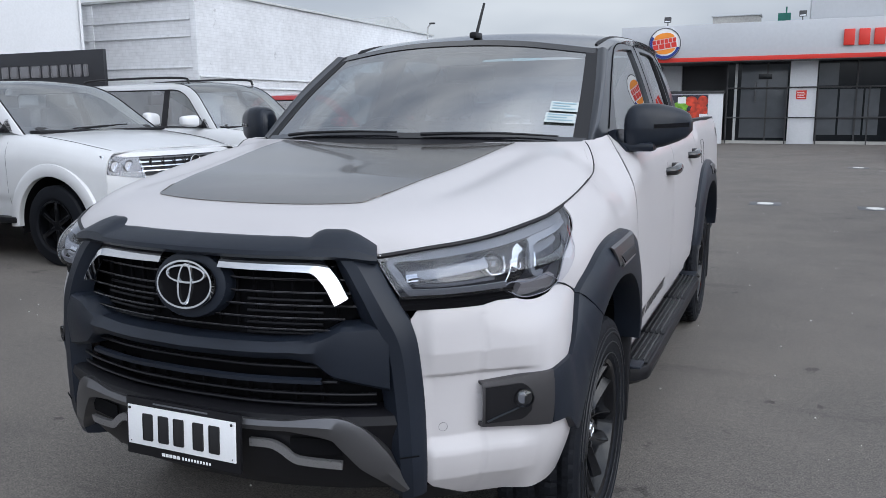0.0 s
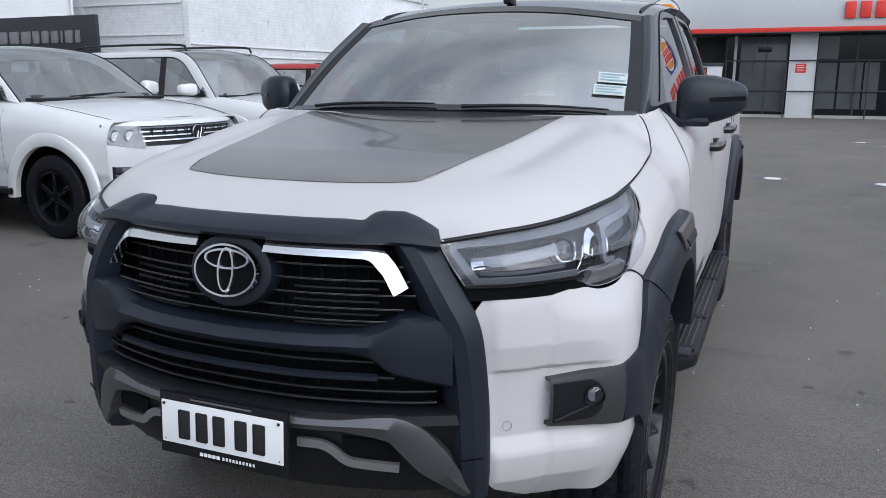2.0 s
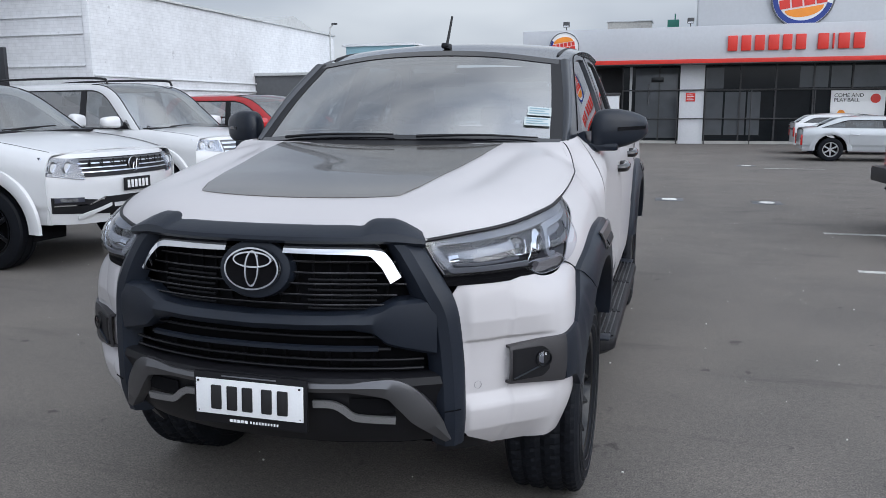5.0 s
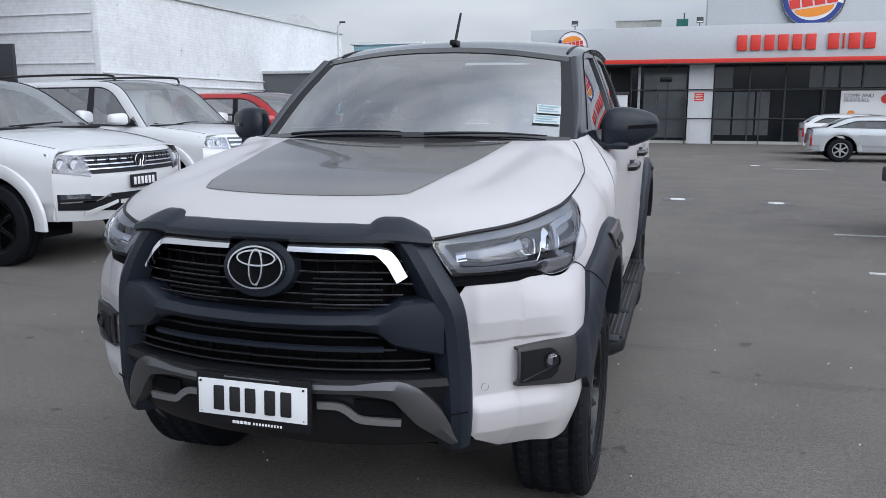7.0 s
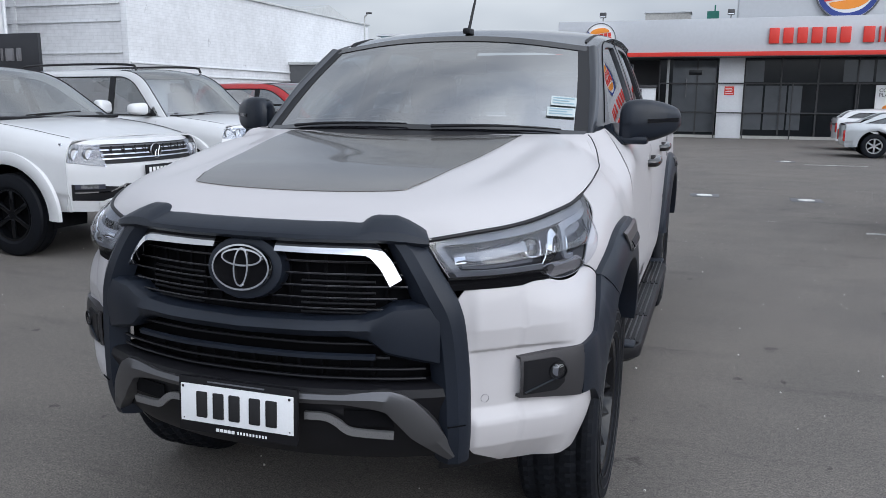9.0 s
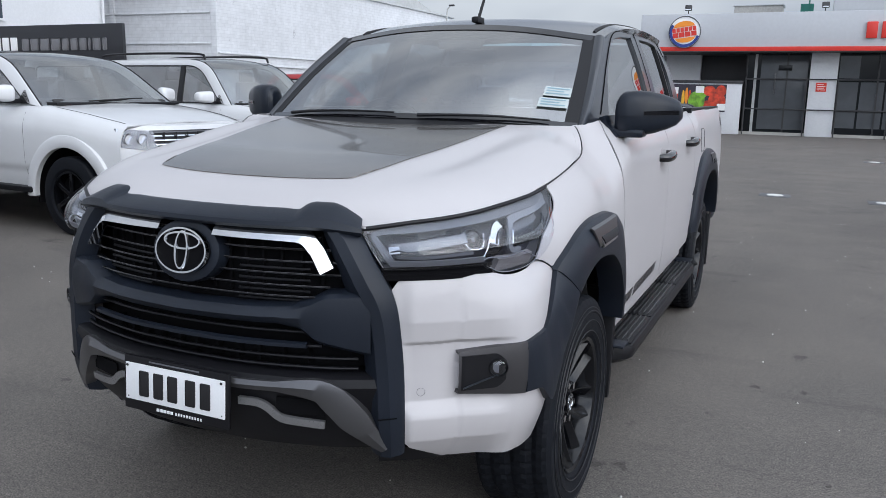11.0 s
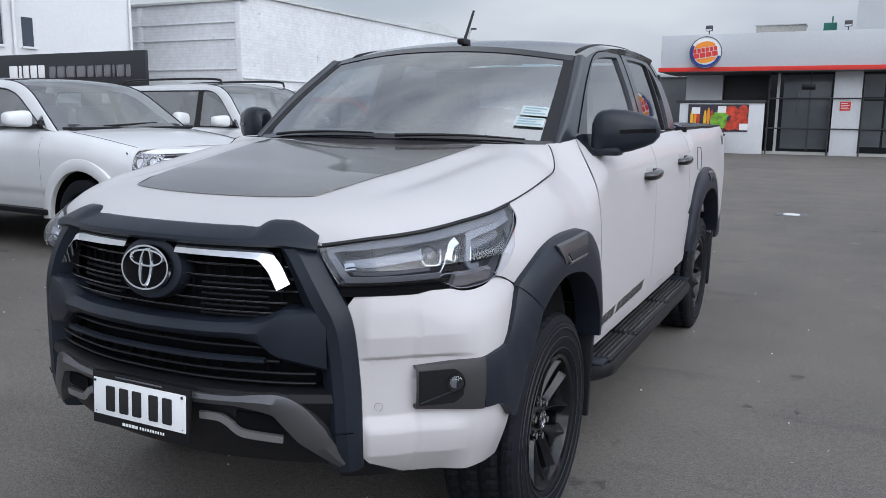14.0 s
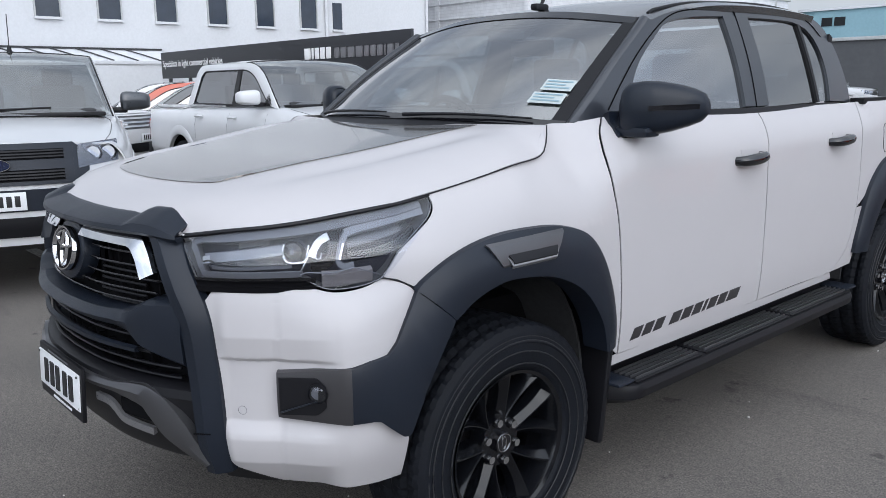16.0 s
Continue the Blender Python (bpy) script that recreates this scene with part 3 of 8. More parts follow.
part("tub_floor", box((1.55, 1.58, 0.05), (0, 4.42, 0.85)), DARK, ute)
part("tub_headboard", box((1.6, 0.04, 0.5), (0, 3.68, 1.10), 0.01), TRIM_BLACK, ute)
for s in (1, -1):
    part("tail_lamp", box((0.10, 0.14, 0.42), (0.80 * s, 5.20, 1.02), 0.03), RED_LENS, ute, "red tail lamp")
part("rear_bumper", box((1.72, 0.20, 0.22), (0, 5.28, 0.58), 0.04), PLASTIC, ute)

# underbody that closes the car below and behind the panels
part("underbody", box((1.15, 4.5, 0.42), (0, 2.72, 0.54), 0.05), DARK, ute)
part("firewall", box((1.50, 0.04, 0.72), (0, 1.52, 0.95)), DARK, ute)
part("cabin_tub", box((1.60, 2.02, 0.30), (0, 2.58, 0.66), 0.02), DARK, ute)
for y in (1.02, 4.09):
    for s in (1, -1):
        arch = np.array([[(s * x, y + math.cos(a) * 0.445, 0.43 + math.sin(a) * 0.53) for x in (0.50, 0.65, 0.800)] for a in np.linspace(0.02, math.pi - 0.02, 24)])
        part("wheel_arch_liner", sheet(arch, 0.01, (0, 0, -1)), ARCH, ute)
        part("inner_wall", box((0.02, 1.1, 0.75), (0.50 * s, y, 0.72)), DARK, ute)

# front: bumper corners, bars, grille
BULGE = curve_of([(0.0, 0.0), (0.728, 0.0), (0.796, 0.003), (0.88, 0.028), (0.933, 0.050), (0.971, 0.062), (1.032, 0.053), (1.085, 0.034), (1.123, 0.020), (1.16, 0.008), (1.25, 0.0), (2.0, 0.0)])
SWELL = curve_of([(0.30, 0.55), (0.45, 0.85), (0.55, 1.0), (0.78, 1.0), (0.84, 0.95), (0.89, 0.80), (0.925, 0.58), (0.950, 0.34), (0.972, 0.10), (1.0, 0.0), (1.3, 0.0)])


def bumper(s, z, off=0.0):
    """The bumper's own skin, which swells out at the corners below the lamps."""
    return nose(s, z, off + BULGE(abs(s)) * SWELL(z))


def corner_relief(z):
    return float(np.interp(z, [0.40, 0.46, 0.500, 0.568, 0.582, 0.615, 0.70, 0.778, 0.788, 0.845, 0.90, 0.96], [-0.034, -0.006, 0.010, 0.009, 0.004, -0.015, -0.016, -0.014, -0.001, 0.010, 0.006, 0.0]))


def corner_skin(s, z):
    back = min(max((0.965 - s) / 0.085, 0), 1) * min(max((s - 0.628) / 0.035, 0), 1)
    return bumper(s, z, corner_relief(z) * back * back * (3 - 2 * back) - 0.004 * (1 - back))


def knots(pts, n):
    """n points along straight runs, with every corner kept."""
    p = np.array(pts, float)
    d = np.linalg.norm(np.diff(p, axis=0), axis=1)
    left, out = n - 1, []
    for k in range(len(d)):
        m = left if k == len(d) - 1 else max(1, min(round(left * d[k] / d[k:].sum()), left - (len(d) - 1 - k)))
        out += [p[k] + (p[k + 1] - p[k]) * f / m for f in range(m)]
        left -= m
    return np.array(out + [p[-1]])


cl = [(0.646, 0.492), (0.641, 0.70), (0.634, 0.79), (0.624, 0.858), (0.606, 0.934), (0.628, 0.962)]
cr = [(1.122, 0.412), (1.128, 0.480), (1.132, 0.548), (1.132, 0.70), (1.146, 0.83), (1.160, 0.925), (1.160, 0.942)]
cb = [(0.646, 0.492), (0.662, 0.474), (0.782, 0.420), (0.90, 0.420), (1.0, 0.420), (1.122, 0.412)]
ct = [(0.628, 0.962), (0.70, 0.966), (0.80, 0.967), (0.87, 0.965), (0.900, 0.965), (0.935, 0.957), (0.98, 0.957), (1.03, 0.964), (1.062, 0.975), (1.085, 0.978), (1.11, 0.970), (1.160, 0.942)]
corner_map = coons(knots(cb, 60), knots(cr, 130), spline(ct, 60), knots(cl, 130))
both("bumper_corner", np.array([[corner_skin(*corner_map[i, j]) for j in range(130)] for i in range(60)]), WHITE, 0.006, (0.6, -1, 0))
both("bumper_lower_return", np.array([[nose(s, z, -0.035 - 0.3 * (0.46 - z)) for z in (0.40, 0.43, 0.46)] for s in np.linspace(at_x(0.55), at_y(0.55), 20)]), TRIM_BLACK, 0.01, (0.5, -1, 0))
for s in (1, -1):
    q = Vector(corner_skin(0.690, 0.642))
    part("sensor_ring", oval_ring(0, 0, 0.0120, 0.0120, 0.0008, 0.0012, Matrix.Translation((q.x * s, q.y - 0.0012, q.z)) @ Matrix.Rotation(radians(36 * s), 4, "Z"), 24), SEAM, ute)

# black uprights beside the grille
pin = [(0.395, 1.085), (0.44, 1.0), (0.462, 0.945), (0.50, 0.855), (0.515, 0.72), (0.522, 0.59), (0.53, 0.458)]
pout = [(0.480, 1.098), (0.507, 1.080), (0.517, 1.062), (0.539, 1.014), (0.555, 0.985), (0.572, 0.950), (0.584, 0.922), (0.597, 0.862), (0.609, 0.72), (0.613, 0.57), (0.615, 0.462)]
px_rows = []
pi, po = spline(pin, 40), spline(pout, 40)
for k in range(40):
    row = []
    for f, o in ((0.0, -0.03), (0.08, -0.006), (0.30, 0.024), (0.58, 0.030), (0.85, 0.018), (0.97, 0.004), (1.0, -0.02)):
        x, z = pi[k] * (1 - f) + po[k] * f
        row.append(nose(at_x(x), z, o))
    px_rows.append(row)
both("grille_upright", np.array(px_rows), PLASTIC, 0.01, (0.2, -1, 0))
both("upright_joint", strip_on(nose, [(at_x(0.548), 0.584), (at_x(0.57), 0.586), (at_x(0.59), 0.588)], 0.0015, 0.0345, 8), DARK, 0.003, (0.2, -1, 0))

# guard bar along the bonnet's leading edge
rows = []
for x in np.linspace(-0.508, 0.508, 100):
    a = abs(x)
    up = float(np.interp(a, [0, 0.332, 0.350, 0.37, 0.430, 0.468, 0.495, 0.508], [0.0, 0.0, 0.013, 0.019, 0.018, 0.006, -0.008, -0.018]))
    lo = float(np.interp(a, [0, 0.40, 0.45, 0.508], [1.088, 1.088, 1.084, 1.076]))
    hi = 1.135 + up
    m = (lo + hi) / 2
    e = float(np.interp(a, [0, 0.46, 0.495, 0.508], [1.0, 1.0, 0.95, 0.8]))
    rows.append([nose(at_x(x), z, o * e if o > 0 else o * (0.4 + 0.6 * e)) for z, o in ((lo, -0.02), (lo, 0.026), (lo + 0.010, 0.043), (m - 0.002, 0.046), (m + 0.004, 0.041), (hi - 0.008, 0.010), (hi - 0.002, -0.006), (hi, -0.018), (hi - 0.010, -0.055), (hi - 0.030, -0.085))])
part("guard_bar", sheet(np.array(rows), 0.012, (0, -1, 0.3)), PLASTIC, ute, "dark grey plastic guard along the bonnet edge")

# near-black sheet whose colour stands in for the shade behind the grilles
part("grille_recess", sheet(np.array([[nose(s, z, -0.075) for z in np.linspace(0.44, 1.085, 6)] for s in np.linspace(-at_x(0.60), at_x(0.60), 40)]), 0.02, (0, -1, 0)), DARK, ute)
# upper slats
for z, w in ((1.062, 0.40), (1.030, 0.43), (0.998, 0.45), (0.966, 0.46), (0.934, 0.43), (0.905, 0.40)):
    p = [nose(s, z, -0.022) for s in np.linspace(-at_x(w), at_x(w), 50)]
    part("grille_slat", tube(p, 0.0042, 8, flat=0.8), GLOSS_BLACK, ute)
    p = [nose(s, z + 0.003, -0.0165) for s in np.linspace(-at_x(w), at_x(w), 50)]
    part("slat_edge", tube(p, 0.0011, 6), BRONZE, ute)
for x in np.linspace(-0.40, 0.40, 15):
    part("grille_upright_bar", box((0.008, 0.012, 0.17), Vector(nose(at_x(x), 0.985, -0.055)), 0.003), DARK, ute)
for z in (0.89, 0.915, 0.945, 0.975):
    for s in (1, -1):
        p = [nose(at_x(x) * 1.0, z, -0.040) for x in np.linspace(0.16 * s, 0.37 * s, 14)]
        part("inner_shutter", tube(p, 0.004, 6), TRIM_BLACK, ute)
# chrome strips
for s in (1, -1):
    pts = spline([(0.096, 1.079), (0.25, 1.077), (0.325, 1.075), (0.355, 1.072), (0.374, 1.062), (0.389, 1.046), (0.404, 1.028), (0.427, 0.985)], 40)
    t = np.gradient(pts, axis=0)
    t /= np.linalg.norm(t, axis=1, keepdims=True)
    P = []
    for k in range(40):
        row = []
        for w, o in ((-0.0190, -0.004), (-0.0180, 0.024), (0.0, 0.019), (0.0180, 0.010), (0.0190, -0.004)):
            q = pts[k] + np.array([-t[k, 1], t[k, 0]]) * w * float(np.interp(k, [24, 32], [1.0, 0.92]))
            row.append(nose(at_x(q[0]), q[1], o))
        P.append(row)
    part("chrome_strip", sheet(side(np.array(P), s), 0.004, (0, -1, 0)), CHROME, ute, "chrome grille strip")
# badge
bt = Matrix.Translation((0, 0.072, 1.008)) @ Matrix.Rotation(radians(-10), 4, "X")
octo = ellipse(0, 0, 0.118, 0.088)
part("badge_housing", prism(octo, 0.05, bt, 0.012), PLASTIC, ute)
badge = part("badge", prism(ellipse(0, 0, 0.090, 0.064), 0.012, bt @ Matrix.Translation((0, -0.010, 0)), 0.003), DARK, ute, "oval black badge with chrome rings")
part("badge_ring", oval_ring(0, 0, 0.092, 0.066, 0.010, 0.010, bt @ Matrix.Translation((0, -0.010, 0))), CHROME, badge)
part("badge_ring", oval_ring(0, 0.001, 0.026, 0.056, 0.010, 0.007, bt @ Matrix.Translation((0, -0.011, 0))), CHROME, badge)
part("badge_ring", oval_ring(0, 0.027, 0.066, 0.027, 0.010, 0.006, bt @ Matrix.Translation((0, -0.011, 0))), CHROME, badge)

# broad bar between the grilles
rows = []
for x in np.linspace(-0.53, 0.53, 80):
    a = abs(x)
    hi = float(np.interp(a, [0, 0.25, 0.33, 0.385, 0.42, 0.53], [0.878, 0.882, 0.888, 0.905, 0.925, 0.932]))
    lo = float(np.interp(a, [0, 0.30, 0.36, 0.40, 0.53], [0.832, 0.836, 0.825, 0.790, 0.755]))
    m = (lo + hi) / 2
    rows.append([nose(at_x(x), z, o) for z, o in ((lo, -0.05), (lo + 0.002, 0.010), (lo + 0.012, 0.022), (m, 0.030), (hi - 0.012, 0.022), (hi - 0.002, 0.008), (hi, -0.05))])
part("bumper_bar", sheet(np.array(rows), 0.01, (0, -1, 0)), PLASTIC, ute)
# lower intake
for z, w, r in ((0.812, 0.40, 0.006), (0.775, 0.41, 0.008), (0.742, 0.50, 0.006), (0.715, 0.50, 0.006)):
    part("intake_slat", tube([nose(s, z, -0.012) for s in np.linspace(-at_x(w), at_x(w), 40)], r, 8, flat=0.7), TRIM_BLACK, ute)
rows = [[nose(at_x(x), z, o) for z, o in ((0.790, 0.004), (0.786, 0.016), (0.776, 0.016), (0.772, 0.002))] for x in np.linspace(-0.375, 0.375, 40)]
part("intake_lip", sheet(np.array(rows), 0.006, (0, -1, 0)), PLASTIC, ute)
for x in np.linspace(-0.36, 0.36, 11):
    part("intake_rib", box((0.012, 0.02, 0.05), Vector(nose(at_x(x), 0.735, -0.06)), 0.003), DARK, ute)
# chin below the intake
rows = []
for x in np.linspace(-0.55, 0.55, 60):
    a = abs(x)
    rows.append([nose(at_x(x), z, o) for z, o in ((0.702, -0.06), (0.700, 0.0), (0.692, 0.016), (0.670, 0.022), (0.63, 0.004), (0.56, -0.006), (0.50, -0.012), (0.465, -0.03), (0.45, -0.08))])
part("chin", sheet(np.array(rows), 0.01, (0, -1, 0)), TRIM_BLACK, ute)
# grey metallic skid trim
for s in (1, -1):
    pts = spline([(0.0, 0.668), (0.20, 0.667), (0.38, 0.666), (0.435, 0.646), (0.49, 0.580), (0.530, 0.530), (0.552, 0.502), (0.566, 0.486)], 44)
    t = np.gradient(pts, axis=0)
    t /= np.linalg.norm(t, axis=1, keepdims=True)
    P = []
    for k in range(44):
        f = k / 43
        h = (0.014 + 0.027 * min(1, max(0, (f - 0.45) / 0.25))) * (1 - 0.65 * max(0, (f - 0.82) / 0.18))
        row = []
        for w, o in ((-1.0, 0.005), (-0.9, 0.038), (0.1, 0.044), (0.9, 0.034), (1.0, 0.005)):
            q = pts[k] + np.array([-t[k, 1], t[k, 0]]) * (w * h)
            row.append(nose(at_x(max(q[0], 0)), q[1], o - 0.012 * f))
        P.append(row)
    part("skid_trim", sheet(side(np.array(P), s), 0.02, (0, -1, 0)), SILVER, ute, "grey metallic skid trim")
    P = strip_on(nose, [(at_x(0.185), 0.612), (at_x(0.24), 0.611), (at_x(0.27), 0.598), (at_x(0.30), 0.574), (at_x(0.33), 0.567), (at_x(0.42), 0.560)], 0.0105, 0.020, 24)
    part("tusk_trim", sheet(side(P, s), 0.012, (0, -1, 0.4)), TUSK, ute)
    # near-black patch laid on the chin as the shade of an opening
    P = np.array([[nose(at_x(x), z, 0.010) for z in (0.585, 0.63)] for x in np.linspace(0.29, 0.42, 8)])
    part("tow_opening_shade", sheet(side(P, s), 0.004, (0, -1, 0)), DARK, ute)

# number plate
plate = part("number_plate", box((0.375, 0.012, 0.158), (0, 0.014, 0.617), 0.003, turn=Matrix.Rotation(radians(-3), 4, "X")), TRIM_BLACK, ute, "number plate in a black holder")
part("plate_face", box((0.356, 0.004, 0.108), (0.0, 0.0055, 0.623), 0.0015, turn=Matrix.Rotation(radians(-3), 4, "X")), PLATE_WHITE, plate)
for k, x in enumerate((-0.108, -0.055, -0.004, 0.060, 0.112)):
    part("plate_bar", box((0.034, 0.003, 0.074), (x, 0.0032, 0.622), 0.004, turn=Matrix.Rotation(radians(-3), 4, "X")), PRINT_BLACK, plate)
for k in range(5):
    part("holder_mark", box((0.010, 0.002, 0.009), (-0.062 + k * 0.0125, 0.0040, 0.551), 0.001, turn=Matrix.Rotation(radians(-3), 4, "X")), PLATE_WHITE, plate)
for k in range(10):
    part("holder_mark", box((0.0055, 0.002, 0.008), (0.004 + k * 0.0098, 0.0040, 0.551), 0.001, turn=Matrix.Rotation(radians(-3), 4, "X")), PLATE_WHITE, plate)
part("holder_mark", box((0.18, 0.002, 0.004), (0.0, 0.0075, 0.688), 0.0005, turn=Matrix.Rotation(radians(-3), 4, "X")), LAMP_BODY, plate)
for x in (-0.168, 0.168):
    for z in (0.577, 0.670):
        part("plate_screw", box((0.007, 0.004, 0.007), (x, 0.003, z), 0.002), PRINT_BLACK, plate)

# fog lamps
for s in (1, -1):
    bz = []
    for u in np.linspace(0, 1, 20):
        ss = 0.791 * (1 - u) + 0.971 * u
        lo, hi = 0.632 - 0.011 * u, 0.756 + 0.019 * u
        bz.append([bumper(ss, z, o) for z, o in ((lo, -0.03), (lo + 0.002, 0.006), (lo + (hi - lo) * 0.25, 0.011), ((lo + hi) / 2, 0.012), (hi - (hi - lo) * 0.2, 0.011), (hi - 0.002, 0.006), (hi, -0.03))])
    fog = part("fog_lamp_surround", sheet(side(np.array(bz), s), 0.01, (s, -1, 0)), BRONZE, ute, "dark grey metallic fog lamp surround")
    mouth = []
    for u in np.linspace(0, 1, 18):
        ss = 0.797 * (1 - u) + 0.912 * u
        c = 0.694 + 0.006 * u
        h = 0.049 * (1 - 0.45 * max(0, (u - 0.78) / 0.22) ** 1.5)
        mouth.append([bumper(ss, c + h * k, 0.0145) for k in (-1, -0.5, 0, 0.5, 1)])
    part("fog_recess", sheet(side(np.array(mouth), s), 0.004, (s, -1, 0)), TRIM_BLACK, fog)
    q = bumper(0.893, 0.708, 0.013)
    m = Matrix.Translation((q[0] * s, q[1], q[2])) @ Matrix.Rotation(radians(30 * s), 4, "Z")
    bm = lathe([(0.0, 0.024), (-0.006, 0.0235), (-0.010, 0.016), (-0.012, 0.0001)], 24, "y")
    bmesh.ops.transform(bm, matrix=m, verts=bm.verts)
    part("fog_lens", bm, LENS, fog)
    part("fog_bulb", rod((q[0] * s * 0.985, q[1] + 0.012, q[2]), (q[0] * s, q[1] - 0.002, q[2]), 0.012, 0.016, 14), LAMP_BODY, fog)
    part("fog_rim", oval_ring(0, 0, 0.027, 0.027, 0.004, 0.010, m, 28), TRIM_BLACK, fog)
    lip = [bumper(0.80 + 0.09 * u, 0.652 + 0.036 * u, 0.017) for u in np.linspace(0, 1, 8)]
    part("recess_ramp", tube([(p[0] * s, p[1], p[2]) for p in lip], 0.004, 6, flat=0.5), PLASTIC, fog)

# headlamps
def lamp_edge():
    left = [(0.584, 0.989), (0.568, 1.012), (0.546, 1.046), (0.520, 1.091)]
    bottom = [(0.584, 0.989), (0.667, 0.991), (0.76, 0.994), (0.83, 0.994), (0.868, 0.991), (0.893, 0.977), (0.922, 0.963), (0.957, 0.959), (1.012, 0.963), (1.05, 0.972), (1.073, 0.982)]
    right = [(1.073, 0.982), (1.096, 1.008), (1.130, 1.046), (1.188, 1.086), (1.238, 1.118), (1.262, 1.145), (1.266, 1.172)]
    top = [(0.520, 1.091), (0.61, 1.102), (0.681, 1.110), (0.78, 1.118), (0.859, 1.126), (0.931, 1.135), (0.986, 1.142), (1.089, 1.153), (1.18, 1.162), (1.266, 1.172)]
    return bottom, right, top, left


LAMP_TOP = curve_of([(0.40, 1.085), *lamp_edge()[2], (1.40, 1.18)])


def lens_skin(s, z, off=0.0):
    """The moulded lamp cover, which swells out between its edges."""
    q = min(max((z - 0.972) / (LAMP_TOP(s) - 0.972), 0.0), 1.0)
    ends = min(max((s - 0.545) / 0.14, 0.0), 1.0) * min(max((1.26 - s) / 0.16, 0.0), 1.0)
    return nose(s, z, off + 0.040 * 4 * q * (1 - q) * ends * ends * (3 - 2 * ends))


lens_grid = region(*lamp_edge(), lambda s, z: lens_skin(s, z, 0.004), 50, 20)
bowl_grid = region(*lamp_edge(), lambda s, z: lens_skin(s, z, -0.066), 50, 20)
for s in (1, -1):
    lamp = part("headlamp", sheet(side(bowl_grid, s), 0.01, (s, -1, 0)), LAMP_DARK, ute, "clear headlamp with dark reflectors")
    lens = part("lamp_lens", skin_of(side(lens_grid, s), (s, -1, 0)), LENS, lamp)
    lens.visible_shadow = False
    # rim round the lens
    b, r, t, l = lamp_edge()
    ring = np.vstack([spline(b, 30), spline(r, 16)[1:], spline(t, 30)[::-1][1:], spline(l, 12)[::-1][1:-1]])
    rim = [Vector(nose(q[0], q[1], -0.002)) * 1.0 for q in ring]
    rim = [(v.x * s, v.y, v.z) for v in rim] + [(rim[0].x * s, rim[0].y, rim[0].z)]
    part("lamp_gasket", tube(rim, 0.0030, 6), GLOSS_BLACK, lamp)
    seal = [nose(q[0], q[1], 0.005) for q in spline(t, 40)]
    part("lamp_seal", tube([(v[0] * s, v[1], v[2] - 0.001) for v in seal], [0.0062 * min(1, 0.35 + 3 * (1 - k / 39)) for k in range(40)], 8), TRIM_BLACK, lamp)
    wall = np.array([[(Vector(nose(q[0], q[1], o)).x * s, *nose(q[0], q[1], o)[1:]) for o in (-0.002, -0.028, -0.066)] for q in np.vstack([ring, ring[:1]])])
    part("lamp_wall", sheet(wall, 0.003, (0, 0, 0.0001)), LAMP_BODY, lamp)
    # grey frame along top and inner edge, light guides, projector and brackets
    def laid(name, path, half, off, material, thick=0.006, n=30):
        return part(name, sheet(side(strip_on(lens_skin, path, half, off, n), s), thick, (s, -1, 0)), material, lamp)

    def wire(name, path, r, off, material, n=24):
        pts = [lens_skin(a, z, off) for a, z in spline(path, n)]
        return part(name, tube([(q[0] * s, q[1], q[2]) for q in pts], r, 8), material, lamp)

    laid("lamp_frame", [(0.606, 1.004), (0.590, 1.025), (0.572, 1.050), (0.556, 1.072), (0.578, 1.084), (0.64, 1.090), (0.72, 1.097), (0.81, 1.104), (0.892, 1.112), (1.052, 1.132), (1.15, 1.143), (1.23, 1.153)], 0.0090, -0.008, LAMP_BODY, n=70)
    laid("lamp_frame", [(0.600, 1.003), (0.70, 1.005), (0.80, 1.006), (0.868, 1.007)], 0.0075, -0.007, LAMP_BODY)
    laid("inner_ledge", [(0.620, 1.018), (0.70, 1.018), (0.78, 1.022), (0.84, 1.024)], 0.0045, -0.026, LAMP_BODY)
    laid("light_guide", [(0.600, 1.040), (0.65, 1.047), (0.708, 1.054), (0.765, 1.060), (0.818, 1.066)], 0.0115, -0.016, LAMP_GUIDE, 0.012)
    laid("guide_cap", [(0.598, 1.036), (0.626, 1.041)], 0.009, -0.009, CHROME, 0.004, 6)
    wire("cap_slot", [(0.602, 1.033), (0.622, 1.038), (0.640, 1.036)], 0.0022, -0.007, TRIM_BLACK, 8)
    laid("lamp_fin", [(0.685, 1.070), (0.72, 1.077), (0.775, 1.082)], 0.010, -0.055, LAMP_BODY, 0.004, 10)
    laid("lamp_fin", [(0.69, 1.032), (0.72, 1.022), (0.80, 1.020)], 0.008, -0.055, LAMP_BODY, 0.004, 10)
    # projector with its ring
    q = lens_skin(0.846, 1.056, -0.048)
    m = Matrix.Translation((q[0] * s, q[1], q[2])) @ Matrix.Rotation(radians(40 * s), 4, "Z")
    bm = lathe([(0.01, 0.030), (-0.004, 0.029), (-0.014, 0.023), (-0.019, 0.013), (-0.020, 0.0001)], 32, "y")
    bmesh.ops.transform(bm, matrix=m, verts=bm.verts)
    part("projector", bm, GLOSS_BLACK, lamp, "dark projector lens")
    part("projector_ring", oval_ring(0, 0, 0.035, 0.033, 0.005, 0.010, m, 32), LAMP_DARK, lamp)
    part("projector_core", box((0.012, 0.004, 0.016), (0, -0.021, 0.004), 0.002, turn=None), LAMP_GUIDE, lamp).matrix_basis = m
